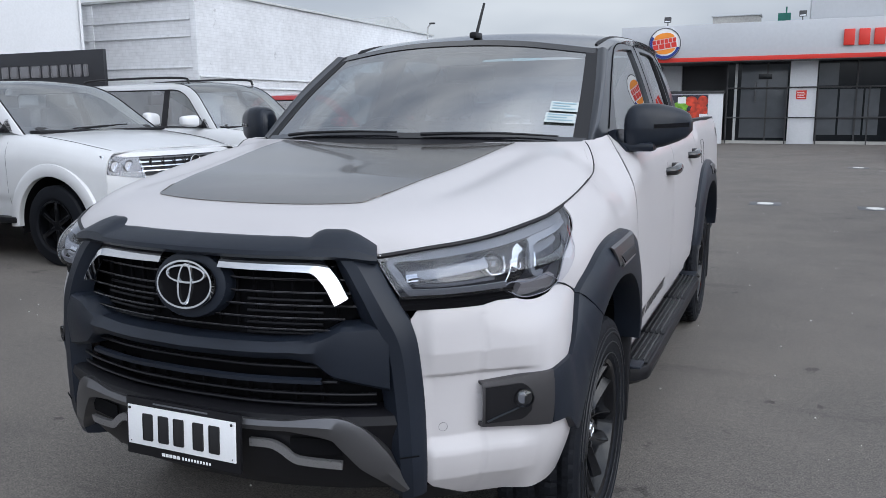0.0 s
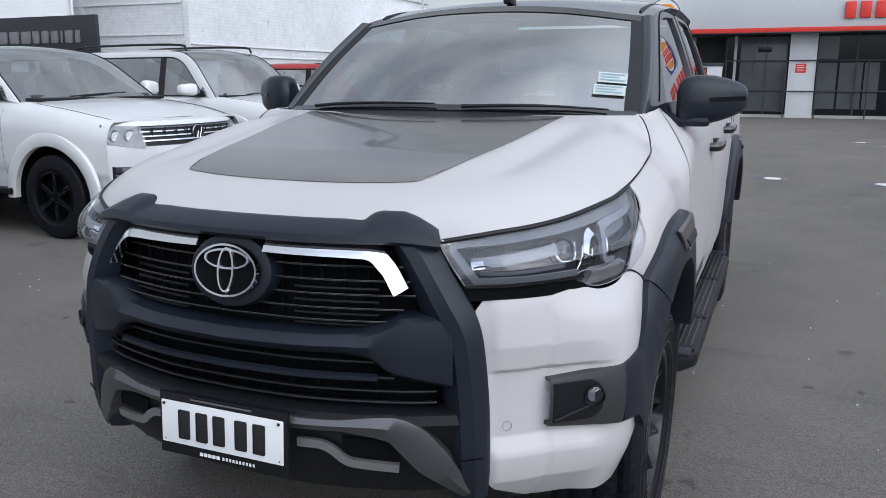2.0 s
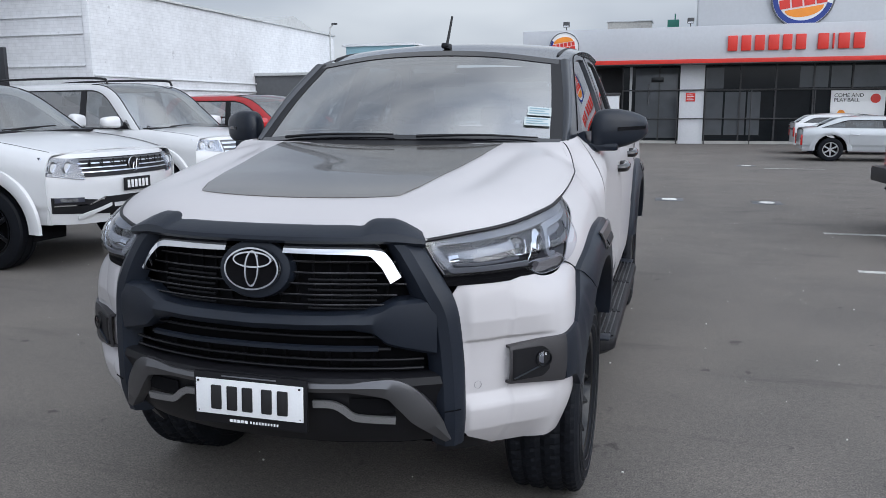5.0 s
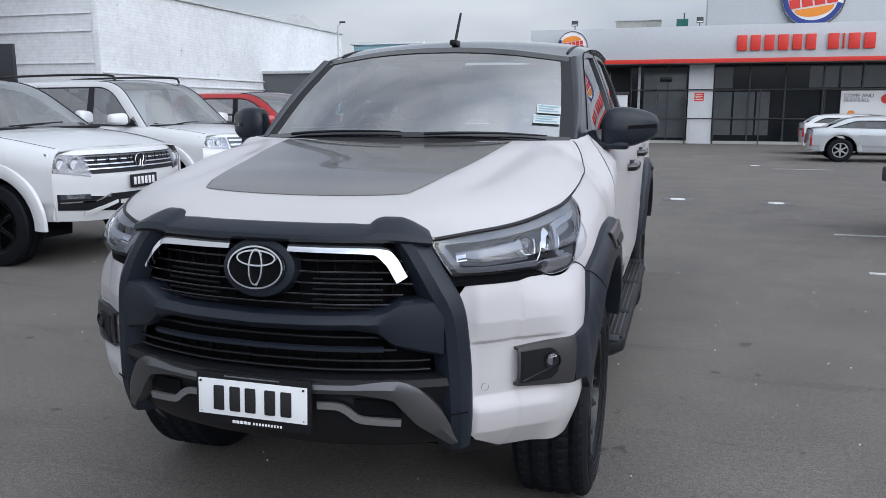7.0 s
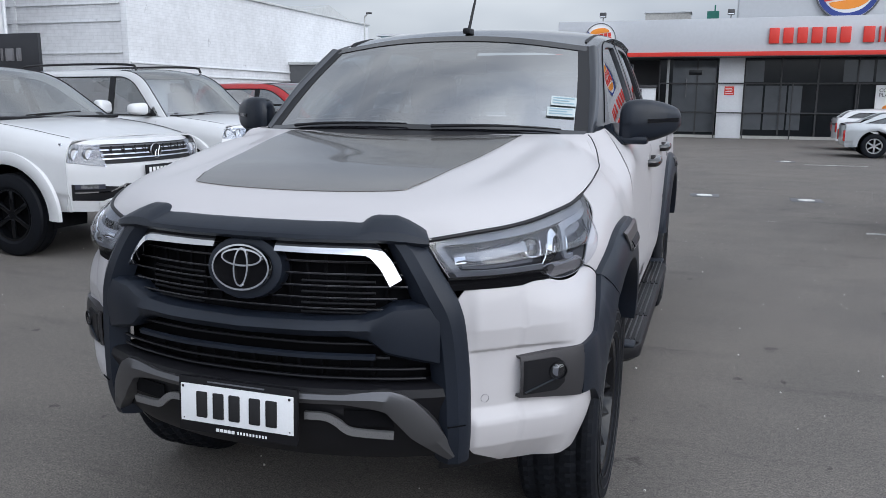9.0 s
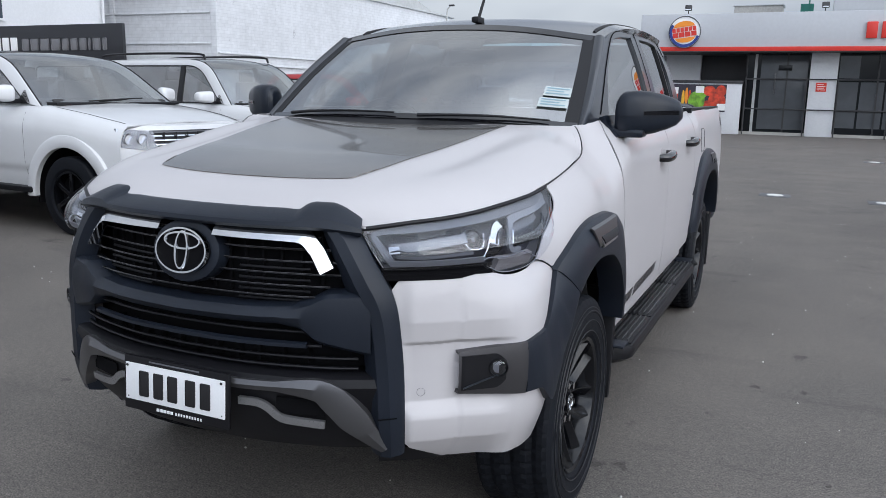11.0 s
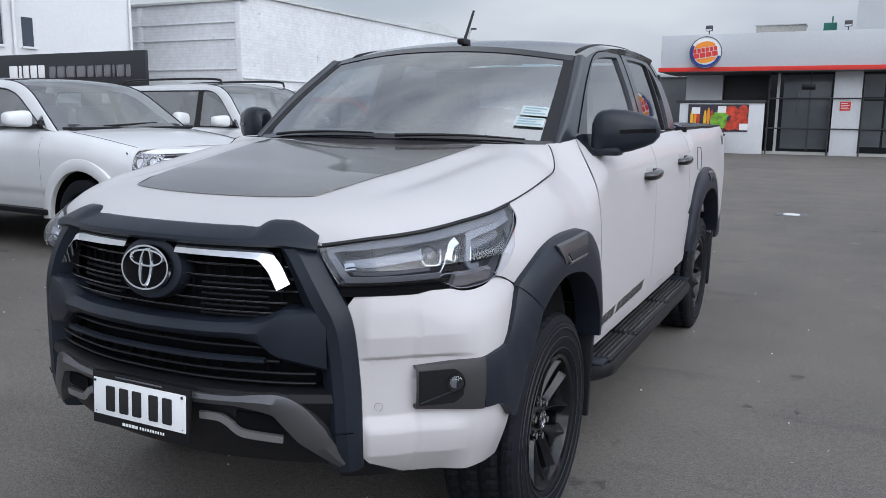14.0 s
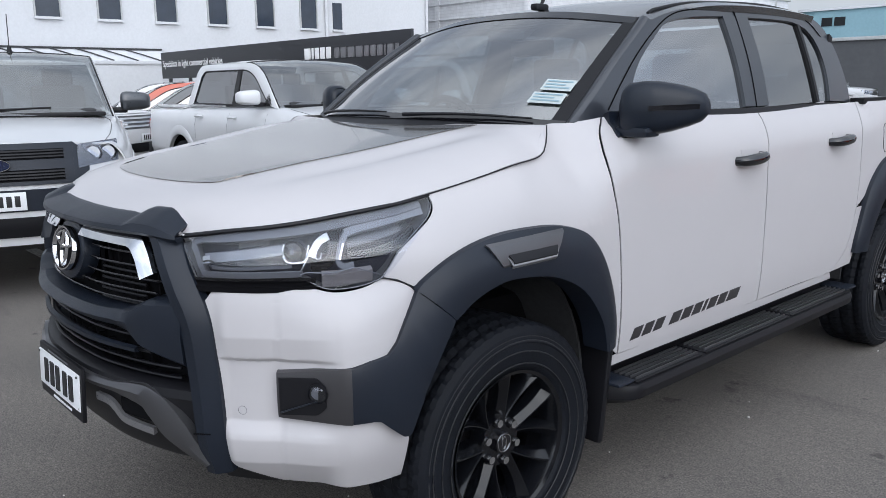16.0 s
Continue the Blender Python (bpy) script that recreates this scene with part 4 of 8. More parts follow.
    wire("lamp_bracket", [(0.822, 1.078), (0.818, 1.066), (0.818, 1.052), (0.824, 1.040), (0.832, 1.033), (0.850, 1.031), (0.868, 1.032), (0.876, 1.040), (0.881, 1.056), (0.884, 1.072)], 0.0030, -0.032, CHROME, 40)
    wire("lamp_bracket", [(0.888, 1.066), (0.880, 1.045), (0.868, 1.022), (0.862, 1.010)], 0.0024, -0.010, CHROME, 12)
    laid("lamp_blade", [(0.890, 1.050), (0.900, 1.070), (0.914, 1.086), (0.936, 1.096)], 0.0085, -0.006, CHROME, 0.004, 20)
    wire("lamp_blade", [(0.904, 1.060), (0.902, 1.046), (0.912, 1.044), (0.916, 1.058)], 0.0018, -0.010, CHROME, 16)
    laid("reflector_recess", [(0.888, 1.016), (0.925, 1.024), (0.945, 1.048), (0.950, 1.078)], 0.013, -0.034, GLOSS_BLACK, 0.004, 16)
    # looped light guide and the turn signal's dark bowl
    laid("light_guide", [(0.982, 1.099), (0.967, 1.075), (0.957, 1.040), (0.968, 1.022), (0.996, 1.023)], 0.0070, -0.010, LAMP_GUIDE, 0.010, 40)
    laid("light_guide", [(0.980, 1.100), (1.02, 1.110), (1.063, 1.116), (1.135, 1.126), (1.232, 1.134)], 0.0085, -0.012, LAMP_GUIDE, 0.010, 40)
    laid("guide_core", [(0.972, 1.078), (0.964, 1.055), (0.960, 1.038)], 0.0025, -0.005, CHROME, 0.003, 12)
    laid("signal_reflector", [(0.985, 1.070), (1.06, 1.084), (1.15, 1.102)], 0.012, -0.046, LAMP_BODY, 0.004, 20)
    laid("signal_reflector", [(0.985, 1.040), (1.06, 1.048), (1.14, 1.070), (1.19, 1.09)], 0.012, -0.028, GLOSS_BLACK, 0.004, 20)
    laid("lamp_chin", [(0.915, 0.984), (0.96, 0.984), (1.00, 0.988), (1.045, 0.992)], 0.017, -0.006, LAMP_CHIN, 0.02, 20)
    wire("chin_edge", [(0.862, 1.006), (0.88, 1.012), (0.93, 1.008), (0.965, 1.012), (0.996, 1.019)], 0.0018, -0.002, LAMP_GUIDE, 20)
    wire("chin_edge", [(0.996, 1.019), (1.03, 1.006), (1.068, 0.990)], 0.0014, -0.002, LAMP_BODY, 12)
    lip = spline([(0.893, 0.980), (0.922, 0.966), (0.957, 0.962), (1.012, 0.966), (1.05, 0.975), (1.073, 0.984), (1.096, 1.010), (1.130, 1.048), (1.187, 1.088), (1.236, 1.120), (1.259, 1.146)], 60)
    part("lens_lip", tube([(nose(a, z, 0.004)[0] * s, *nose(a, z, 0.004)[1:]) for a, z in lip], 0.0013, 6), LAMP_GUIDE, lamp)
    P = np.array([[nose(0.578 * (1 - k) + 0.90 * k, z, o) for z, o in ((0.958, 0.001), (0.972, 0.004), (0.974, -0.004), (0.984, -0.004), (0.986, 0.004), (0.993, 0.002))] for k in np.linspace(0, 1, 24)])
    part("lamp_seal", sheet(side(P, s), 0.01, (s, -1, 0)), DARK, ute)

# wheel arch flares
arc_out = [(0.643, 0.941), (0.674, 0.972), (0.748, 1.014), (0.849, 1.045), (0.958, 1.059), (1.10, 1.058), (1.207, 1.046), (1.313, 1.014), (1.389, 0.950), (1.450, 0.846), (1.490, 0.701), (1.500, 0.60)]
arc_in = [(0.742, 0.848), (0.815, 0.895), (0.921, 0.924), (1.063, 0.914), (1.169, 0.886), (1.283, 0.823), (1.375, 0.714), (1.42, 0.60)]


def flare(arc_o, arc_i, side_of, n=44):
    o, i = spline(arc_o, n), spline(arc_i, n)
    rows = []
    for k in range(n):
        row = []
        for f, x in ((0.0, None), (0.02, 0.018), (0.12, 0.030), (0.45, 0.042), (0.85, 0.050), (0.97, 0.046), (1.0, 0.02), (1.0, -0.05)):
            y, z = o[k] * (1 - f) + i[k] * f
            b = flank(y, min(z, 1.1))[0]
            row.append((b + (x if x is not None else -0.005), y, z))
        rows.append(row)
    return np.array(rows)


both("front_flare", flare(arc_out, arc_in, 1), PLASTIC, 0.006, (1, 0, 0.2), "dark grey plastic wheel arch flare")
# forward part of the flare, from the joint to the fog lamp surround
fo = [(0.971, 0.775), (1.017, 0.786), (1.063, 0.793), (1.089, 0.819), (1.118, 0.870), (1.140, 0.905), (1.160, 0.940)]
fi = [(0.971, 0.622), (1.035, 0.621), (1.066, 0.590), (1.100, 0.556), (1.124, 0.549), (1.152, 0.62), (1.20, 0.735), (at_y(0.746), 0.848)]
o, i = line(fo, 30), line(fi, 30)
rows = []
for k in range(30):
    grow = min(1, k / 22)
    rows.append([bumper(*(o[k] * (1 - f) + i[k] * f), x + g * grow) for f, x, g in ((0.0, -0.03, 0), (0.02, 0.006, 0.006), (0.12, 0.010, 0.012), (0.45, 0.012, 0.026), (0.85, 0.012, 0.036), (0.97, 0.010, 0.034), (1.0, -0.02, 0))])
both("flare_front_piece", np.array(rows), PLASTIC, 0.006, (1, -0.6, 0))
rear_out = [(3.50, 0.62), (3.515, 0.72), (3.60, 0.93), (3.75, 1.055), (3.95, 1.105), (4.15, 1.108), (4.38, 1.06), (4.54, 0.92), (4.63, 0.72), (4.645, 0.62)]
rear_in = [(3.60, 0.62), (3.62, 0.70), (3.70, 0.83), (3.82, 0.92), (3.98, 0.96), (4.15, 0.96), (4.32, 0.92), (4.45, 0.81), (4.53, 0.68), (4.545, 0.62)]
both("rear_flare", flare(rear_out, rear_in, 1), PLASTIC, 0.006, (1, 0, 0.2), "dark grey plastic wheel arch flare")


def insert(path, half, cut=0.0):
    p = spline(path, 16)
    rows = []
    for k in range(16):
        a = p[k]
        t = p[min(k + 1, 15)] - p[max(k - 1, 0)]
        t = t / np.linalg.norm(t)
        nn = np.array([-t[1], t[0]])
        rows.append([(flank(a[0], 1.0)[0] + x, *(a + nn * w * half + t * w * cut * (2 * k / 15 - 1))) for w, x in ((-1, 0.046), (-0.8, 0.050), (0, 0.046), (0.8, 0.037), (1, 0.028))])
    return np.array(rows)


both("flare_insert", insert([(0.880, 1.003), (1.154, 1.008)], 0.036, 0.026), INSERT, 0.006, (1, 0, 0.3), "grey metallic insert in the flare")
both("insert_rim", insert([(0.925, 0.985), (1.134, 0.986)], 0.0185, 0.012), TUSK, 0.004, (1, 0, 0.3), lift=0.006)
both("insert_slot", insert([(0.930, 0.990), (1.130, 0.991)], 0.0130, 0.010), TRIM_BLACK, 0.004, (1, 0, 0.3), lift=0.0085)
both("flare_insert", insert([(4.02, 1.050), (4.12, 1.052), (4.24, 1.040)], 0.034, 0.018), INSERT, 0.006, (1, 0, 0.3))
both("insert_slot", insert([(4.08, 1.035), (4.15, 1.038), (4.21, 1.030)], 0.013), TRIM_BLACK, 0.004, (1, 0, 0.3), lift=0.007)
for s in (1, -1):
    for y, z0, z1 in ((1.485, 0.25, 0.70), (4.66, 0.20, 0.66)):
        part("mud_flap", box((0.27, 0.03, z1 - z0), (0.765 * s, y, (z0 + z1) / 2), 0.012, turn=Matrix.Rotation(radians(-8), 4, "X")), TRIM_BLACK, ute)

# greenhouse
A_out = [(1.47, 1.335), (1.60, 1.437), (1.75, 1.552), (1.98, 1.700)]
A_in = [(1.725, 1.368), (1.78, 1.460), (1.872, 1.558), (2.045, 1.672)]
T_in = [(2.045, 1.672), (2.12, 1.698), (2.25, 1.717), (2.45, 1.729), (2.62, 1.735), (3.0, 1.740), (3.17, 1.736), (3.29, 1.712)]
T_out = [(1.98, 1.692), (2.12, 1.728), (2.3, 1.757), (2.6, 1.781), (2.8, 1.787), (3.0, 1.788), (3.2, 1.784), (3.42, 1.771)]
C_in = [(3.36, 1.372), (3.395, 1.50), (3.39, 1.60), (3.35, 1.672), (3.29, 1.712)]
C_out = [(3.625, 1.362), (3.63, 1.47), (3.595, 1.62), (3.525, 1.722), (3.42, 1.771)]
both("a_pillar", region([(1.47, 1.335), (1.725, 1.368)], A_in, [(1.98, 1.700), (2.045, 1.672)], A_out, house, 8, 20), SATIN_BLACK, 0.03)
both("roof_rail_panel", region(T_in, [(3.29, 1.712), (3.42, 1.771)], T_out, [(2.045, 1.672), (1.98, 1.692)], house, 40, 6), SATIN_BLACK, 0.03)
both("b_pillar", region([(2.500, 1.366), (2.700, 1.366)], [(2.700, 1.366), (2.720, 1.55), (2.722, 1.740)], [(2.512, 1.734), (2.722, 1.740)], [(2.500, 1.366), (2.515, 1.55), (2.512, 1.734)], lambda y, z: house(y, z, 0.002), 6, 12), SATIN_BLACK, 0.03)
both("door_gap_line", region([(2.585, 1.35), (2.591, 1.35)], [(2.591, 1.35), (2.614, 1.55), (2.620, 1.765)], [(2.614, 1.765), (2.620, 1.765)], [(2.585, 1.35), (2.608, 1.55), (2.614, 1.765)], lambda y, z: house(y, z, 0.004), 3, 12), DARK, 0.003)
both("c_pillar", region([(3.36, 1.372), (3.625, 1.362)], C_out, [(3.29, 1.712), (3.42, 1.771)], C_in, house, 10, 16), SATIN_BLACK, 0.03)
for s in (1, -1):
    gap = spline([(1.63, 1.375), (1.72, 1.462), (1.85, 1.568), (2.02, 1.672), (2.16, 1.728), (2.34, 1.753), (2.62, 1.768), (3.0, 1.774), (3.22, 1.770), (3.36, 1.742), (3.45, 1.68)], 60)
    part("frame_gap", tube([(house(a, c, 0.001)[0] * s, a, c) for a, c in gap], 0.0028, 6), DARK, ute)
both("belt_trim", region([(1.60, 1.338), (2.4, 1.332), (3.45, 1.347)], [(3.45, 1.347), (3.45, 1.366)], [(1.72, 1.358), (2.4, 1.354), (3.45, 1.366)], [(1.60, 1.343), (1.72, 1.370)], lambda y, z: house(y, z, 0.006), 40, 4), TRIM_BLACK, 0.02)
both("quarter_divider", region([(3.205, 1.37), (3.23, 1.37)], [(3.23, 1.37), (3.24, 1.728)], [(3.215, 1.730), (3.24, 1.728)], [(3.205, 1.37), (3.215, 1.730)], lambda y, z: house(y, z, 0.001), 4, 8), TRIM_BLACK, 0.02)
front_win = region([(1.72, 1.36), (2.51, 1.36)], [(2.51, 1.36), (2.52, 1.738)], [(2.04, 1.676), (2.2, 1.72), (2.52, 1.738)], A_in, lambda y, z: house(y, z, -0.012), 20, 14)
rear_win = region([(2.69, 1.36), (3.37, 1.36)], C_in, [(2.71, 1.745), (3.0, 1.745), (3.17, 1.74), (3.29, 1.712)], [(2.69, 1.36), (2.71, 1.745)], lambda y, z: house(y, z, -0.012), 20, 14)
for s in (1, -1):
    pane("front_window", side(front_win, s), 0.004, (s, 0, 0), SIDE_GLASS, ute)
    pane("rear_window", side(rear_win, s), 0.004, (s, 0, 0), TINT_GLASS, ute)
roof_grid = region([(-0.655, 1.985), (-0.3, 1.94), (0, 1.925), (0.3, 1.94), (0.655, 1.985)], [(0.655, 1.985), (0.672, 2.6), (0.66, 3.40)], [(-0.66, 3.40), (0, 3.50), (0.66, 3.40)], [(-0.655, 1.985), (-0.672, 2.6), (-0.66, 3.40)], roof_skin, 36, 36)
part("roof", sheet(roof_grid, 0.03, (0, 0, 1)), ROOF_BLACK, ute, "satin black roof")
ws_b = [(-0.715, 1.45, 1.328), (-0.4, 1.30, 1.345), (0, 1.245, 1.350), (0.4, 1.30, 1.345), (0.715, 1.45, 1.328)]
ws_t = [(-0.625, 1.985, 1.705), (-0.3, 1.945, 1.746), (0, 1.93, 1.757), (0.3, 1.945, 1.746), (0.625, 1.985, 1.705)]
ws_side = [(0.715, 1.45, 1.328), (0.68, 1.70, 1.515), (0.625, 1.985, 1.705)]
mirror_x = lambda pts: [(-x, y, z) for x, y, z in pts]
ws = coons(spline(ws_b, 30), spline(ws_side, 16), spline(ws_t, 30), spline(mirror_x(ws_side), 16))
bulge = np.sin(np.linspace(0, math.pi, 30))[:, None] * np.sin(np.linspace(0, math.pi, 16))[None, :] * 0.03
ws[:, :, 1] -= bulge
screen = pane("windscreen", ws, 0.004, (0, -1, 1), SCREEN, ute)
# black border of the windscreen and cowl
for s in (1, -1):
    e = np.array([[ws[(-1 - k if s > 0 else k), j] + np.array([0, -0.002, 0.002]) for k in (0, 1)] for j in range(16)])
    e[:, 0, :] += np.array([0.004 * s, 0.0, 0.0])
    part("screen_border", sheet(e, 0.006, (0, -1, 1)), TRIM_BLACK, screen)
    edge_, out_ = ws[-1 if s > 0 else 0], spline(A_out, 16)
    e = np.array([[edge_[j] * (1 - f) + np.array(house(*out_[j])) * np.array([s, 1, 1]) * f + np.array([0.35 * s, -0.7, 0.6]) * 0.014 * math.sin(f * math.pi) for f in np.linspace(0, 1, 6)] for j in range(16)])
    part("pillar_face", sheet(e, 0.01, (s, -1, 1)), SATIN_BLACK, ute)
e = np.array([[ws[k, 15 - j] + np.array([0, -0.003, 0.002]) for j in (0, 1)] for k in range(30)])
part("screen_border", sheet(e, 0.004, (0, -1, 1)), GLOSS_BLACK, screen)
e = np.array([[ws[k, 0] * (1 - f) + ws[k, 1] * f + np.array([0, -0.003, 0.003]) for f in (-0.2, 0.0, 0.45)] for k in range(30)])
part("screen_border", sheet(e, 0.004, (0, -1, 1)), GLOSS_BLACK, screen)
cow = np.array([[(x, y + dy, z + dz) for dy, dz in ((-0.11, -0.045), (-0.05, -0.018), (0.02, 0.002))] for x, y, z in spline(ws_b, 40)])
part("cowl", sheet(cow, 0.03, (0, 0, 1)), TRIM_BLACK, ute)
for x0, x1 in ((-0.52, 0.04), (0.10, 0.60)):
    k = np.linspace(0, 1, 14)
    def on_screen(x, up):
        i = (x + 0.715) / 1.43 * 29
        a = ws[int(min(max(round(i), 0), 29))]
        return a[0] * (1 - up) + a[2] * up + np.array([0, -0.014, 0.010])
    pts = [on_screen(x0 + (x1 - x0) * f, 0.02 + 0.16 * math.sin(f * 2.2)) for f in k]
    pts = spline([pts[0], pts[4], pts[8], pts[13]], 20)
    part("wiper", tube(pts, [0.003 + 0.004 * (1 - f) for f in np.linspace(0, 1, 20)], 8), TRIM_BLACK, ute)
# screen camera housing, stickers
part("camera_housing", box((0.22, 0.10, 0.035), (0.0, 1.965, 1.690), 0.012, turn=Matrix.Rotation(radians(36), 4, "X")), HOUSING, ute)
part("rear_view_mirror", box((0.24, 0.03, 0.07), (0.0, 2.09, 1.62), 0.015), TRIM_BLACK, ute)


def on_glass(x, v, lift=0.006):
    i = (x / 0.67 + 1) / 2 * 29
    j = v * 15
    i0, j0 = int(min(max(i, 0), 28)), int(min(max(j, 0), 14))
    a, b = i - i0, j - j0
    p = ws[i0, j0] * (1 - a) * (1 - b) + ws[i0 + 1, j0] * a * (1 - b) + ws[i0, j0 + 1] * (1 - a) * b + ws[i0 + 1, j0 + 1] * a * b
    return p + np.array([0, -0.006, 0.006]) * (lift / 0.008)


for x0, x1, v0, v1, mt in ((0.525, 0.625, 0.255, 0.345, STICKER), (0.515, 0.622, 0.150, 0.235, STICKER)):
    P = np.array([[on_glass(x0 + (x1 - x0) * a, v0 + (v1 - v0) * b, 0.008) for b in (0, 0.5, 1)] for a in (0, 0.5, 1)])
    st = part("service_label", sheet(P, 0.001, (0, -1, 1)), mt, screen, "pale paper label on the glass")
    for r in range(3):
        P = np.array([[on_glass(x0 + (x1 - x0) * a, v0 + (v1 - v0) * (0.18 + 0.28 * r + b), 0.010) for b in (0, 0.12)] for a in (0.08, 0.5, 0.92 - 0.2 * (r % 2))])
        part("label_bar", sheet(P, 0.0005, (0, -1, 1)), STICKER_BLUE, screen)

# cabin
part("dashboard", box((1.42, 0.55, 0.20), (0, 1.72, 1.20), 0.07, seg=4), DASH, ute)
part("instrument_hood", box((0.42, 0.22, 0.10), (-0.37, 1.72, 1.315), 0.045, seg=3), DASH, ute)
bm = bmesh.new()
wheel_m = Matrix.Translation((-0.37, 1.98, 1.235)) @ Matrix.Rotation(radians(-65), 4, "X")
ringp = [wheel_m @ Vector((math.cos(a) * 0.185, math.sin(a) * 0.185, 0)) for a in np.linspace(0, 2 * math.pi, 41)]
tube(ringp, 0.017, 8, bm)
for a in (0.1, math.pi - 0.1, -math.pi / 2):
    tube([wheel_m @ Vector((math.cos(a) * r, math.sin(a) * r, 0.01)) for r in (0.05, 0.12, 0.18)], 0.018, 6, bm, 0.6)
rod(wheel_m @ Vector((0, 0, -0.06)), wheel_m @ Vector((0, 0, 0.025)), 0.065, 0.055, 20, bm)
part("steering_wheel", bm, TRIM_BLACK, ute)
for x in (-0.37, 0.37):
    bm = box((0.50, 0.14, 0.62), (x, 2.62, 1.08), 0.06, turn=Matrix.Rotation(radians(-14), 4, "X"), seg=3)
    box((0.50, 0.50, 0.16), (x, 2.34, 0.83), 0.06, bm, seg=3)
    box((0.27, 0.10, 0.19), (x, 2.70, 1.50), 0.045, bm, seg=3)
    rod((x - 0.06, 2.68, 1.36), (x - 0.06, 2.69, 1.46), 0.008, n=8, bm=bm)
    rod((x + 0.06, 2.68, 1.36), (x + 0.06, 2.69, 1.46), 0.008, n=8, bm=bm)
    part("front_seat", bm, INTERIOR, ute)
bm = box((1.40, 0.14, 0.60), (0, 3.38, 1.06), 0.06, turn=Matrix.Rotation(radians(-10), 4, "X"), seg=3)
for x in (-0.42, 0.0, 0.42):
    box((0.24, 0.09, 0.14), (x, 3.43, 1.42), 0.04, bm, seg=3)
part("rear_seat", bm, INTERIOR, ute)
bm = box((1.50, 0.04, 0.42), (0, 3.56, 1.14))
for s in (1, -1):
    box((0.16, 0.04, 0.36), (0.60 * s, 3.50, 1.52), 0.0, bm, Matrix.Rotation(radians(-22), 4, "X"))
box((1.25, 0.04, 0.10), (0, 3.44, 1.70), 0.0, bm)
part("cab_back", bm, TRIM_BLACK, ute)
P = np.array([[(x, 3.57 - (z - 1.35) * 0.42, z) for z in (1.36, 1.5, 1.68)] for x in (-0.56, 0, 0.56)])
pane("back_window", P, 0.004, (0, 1, 0), SIDE_GLASS, ute)
part("headliner", sheet(roof_grid * np.array([0.97, 1, 1]) + np.array([0, 0.0, -0.045]), 0.006, (0, 0, -1)), INTERIOR, ute)
part("cabin_floor", box((1.5, 2.0, 0.04), (0, 2.55, 0.84)), INTERIOR, ute)

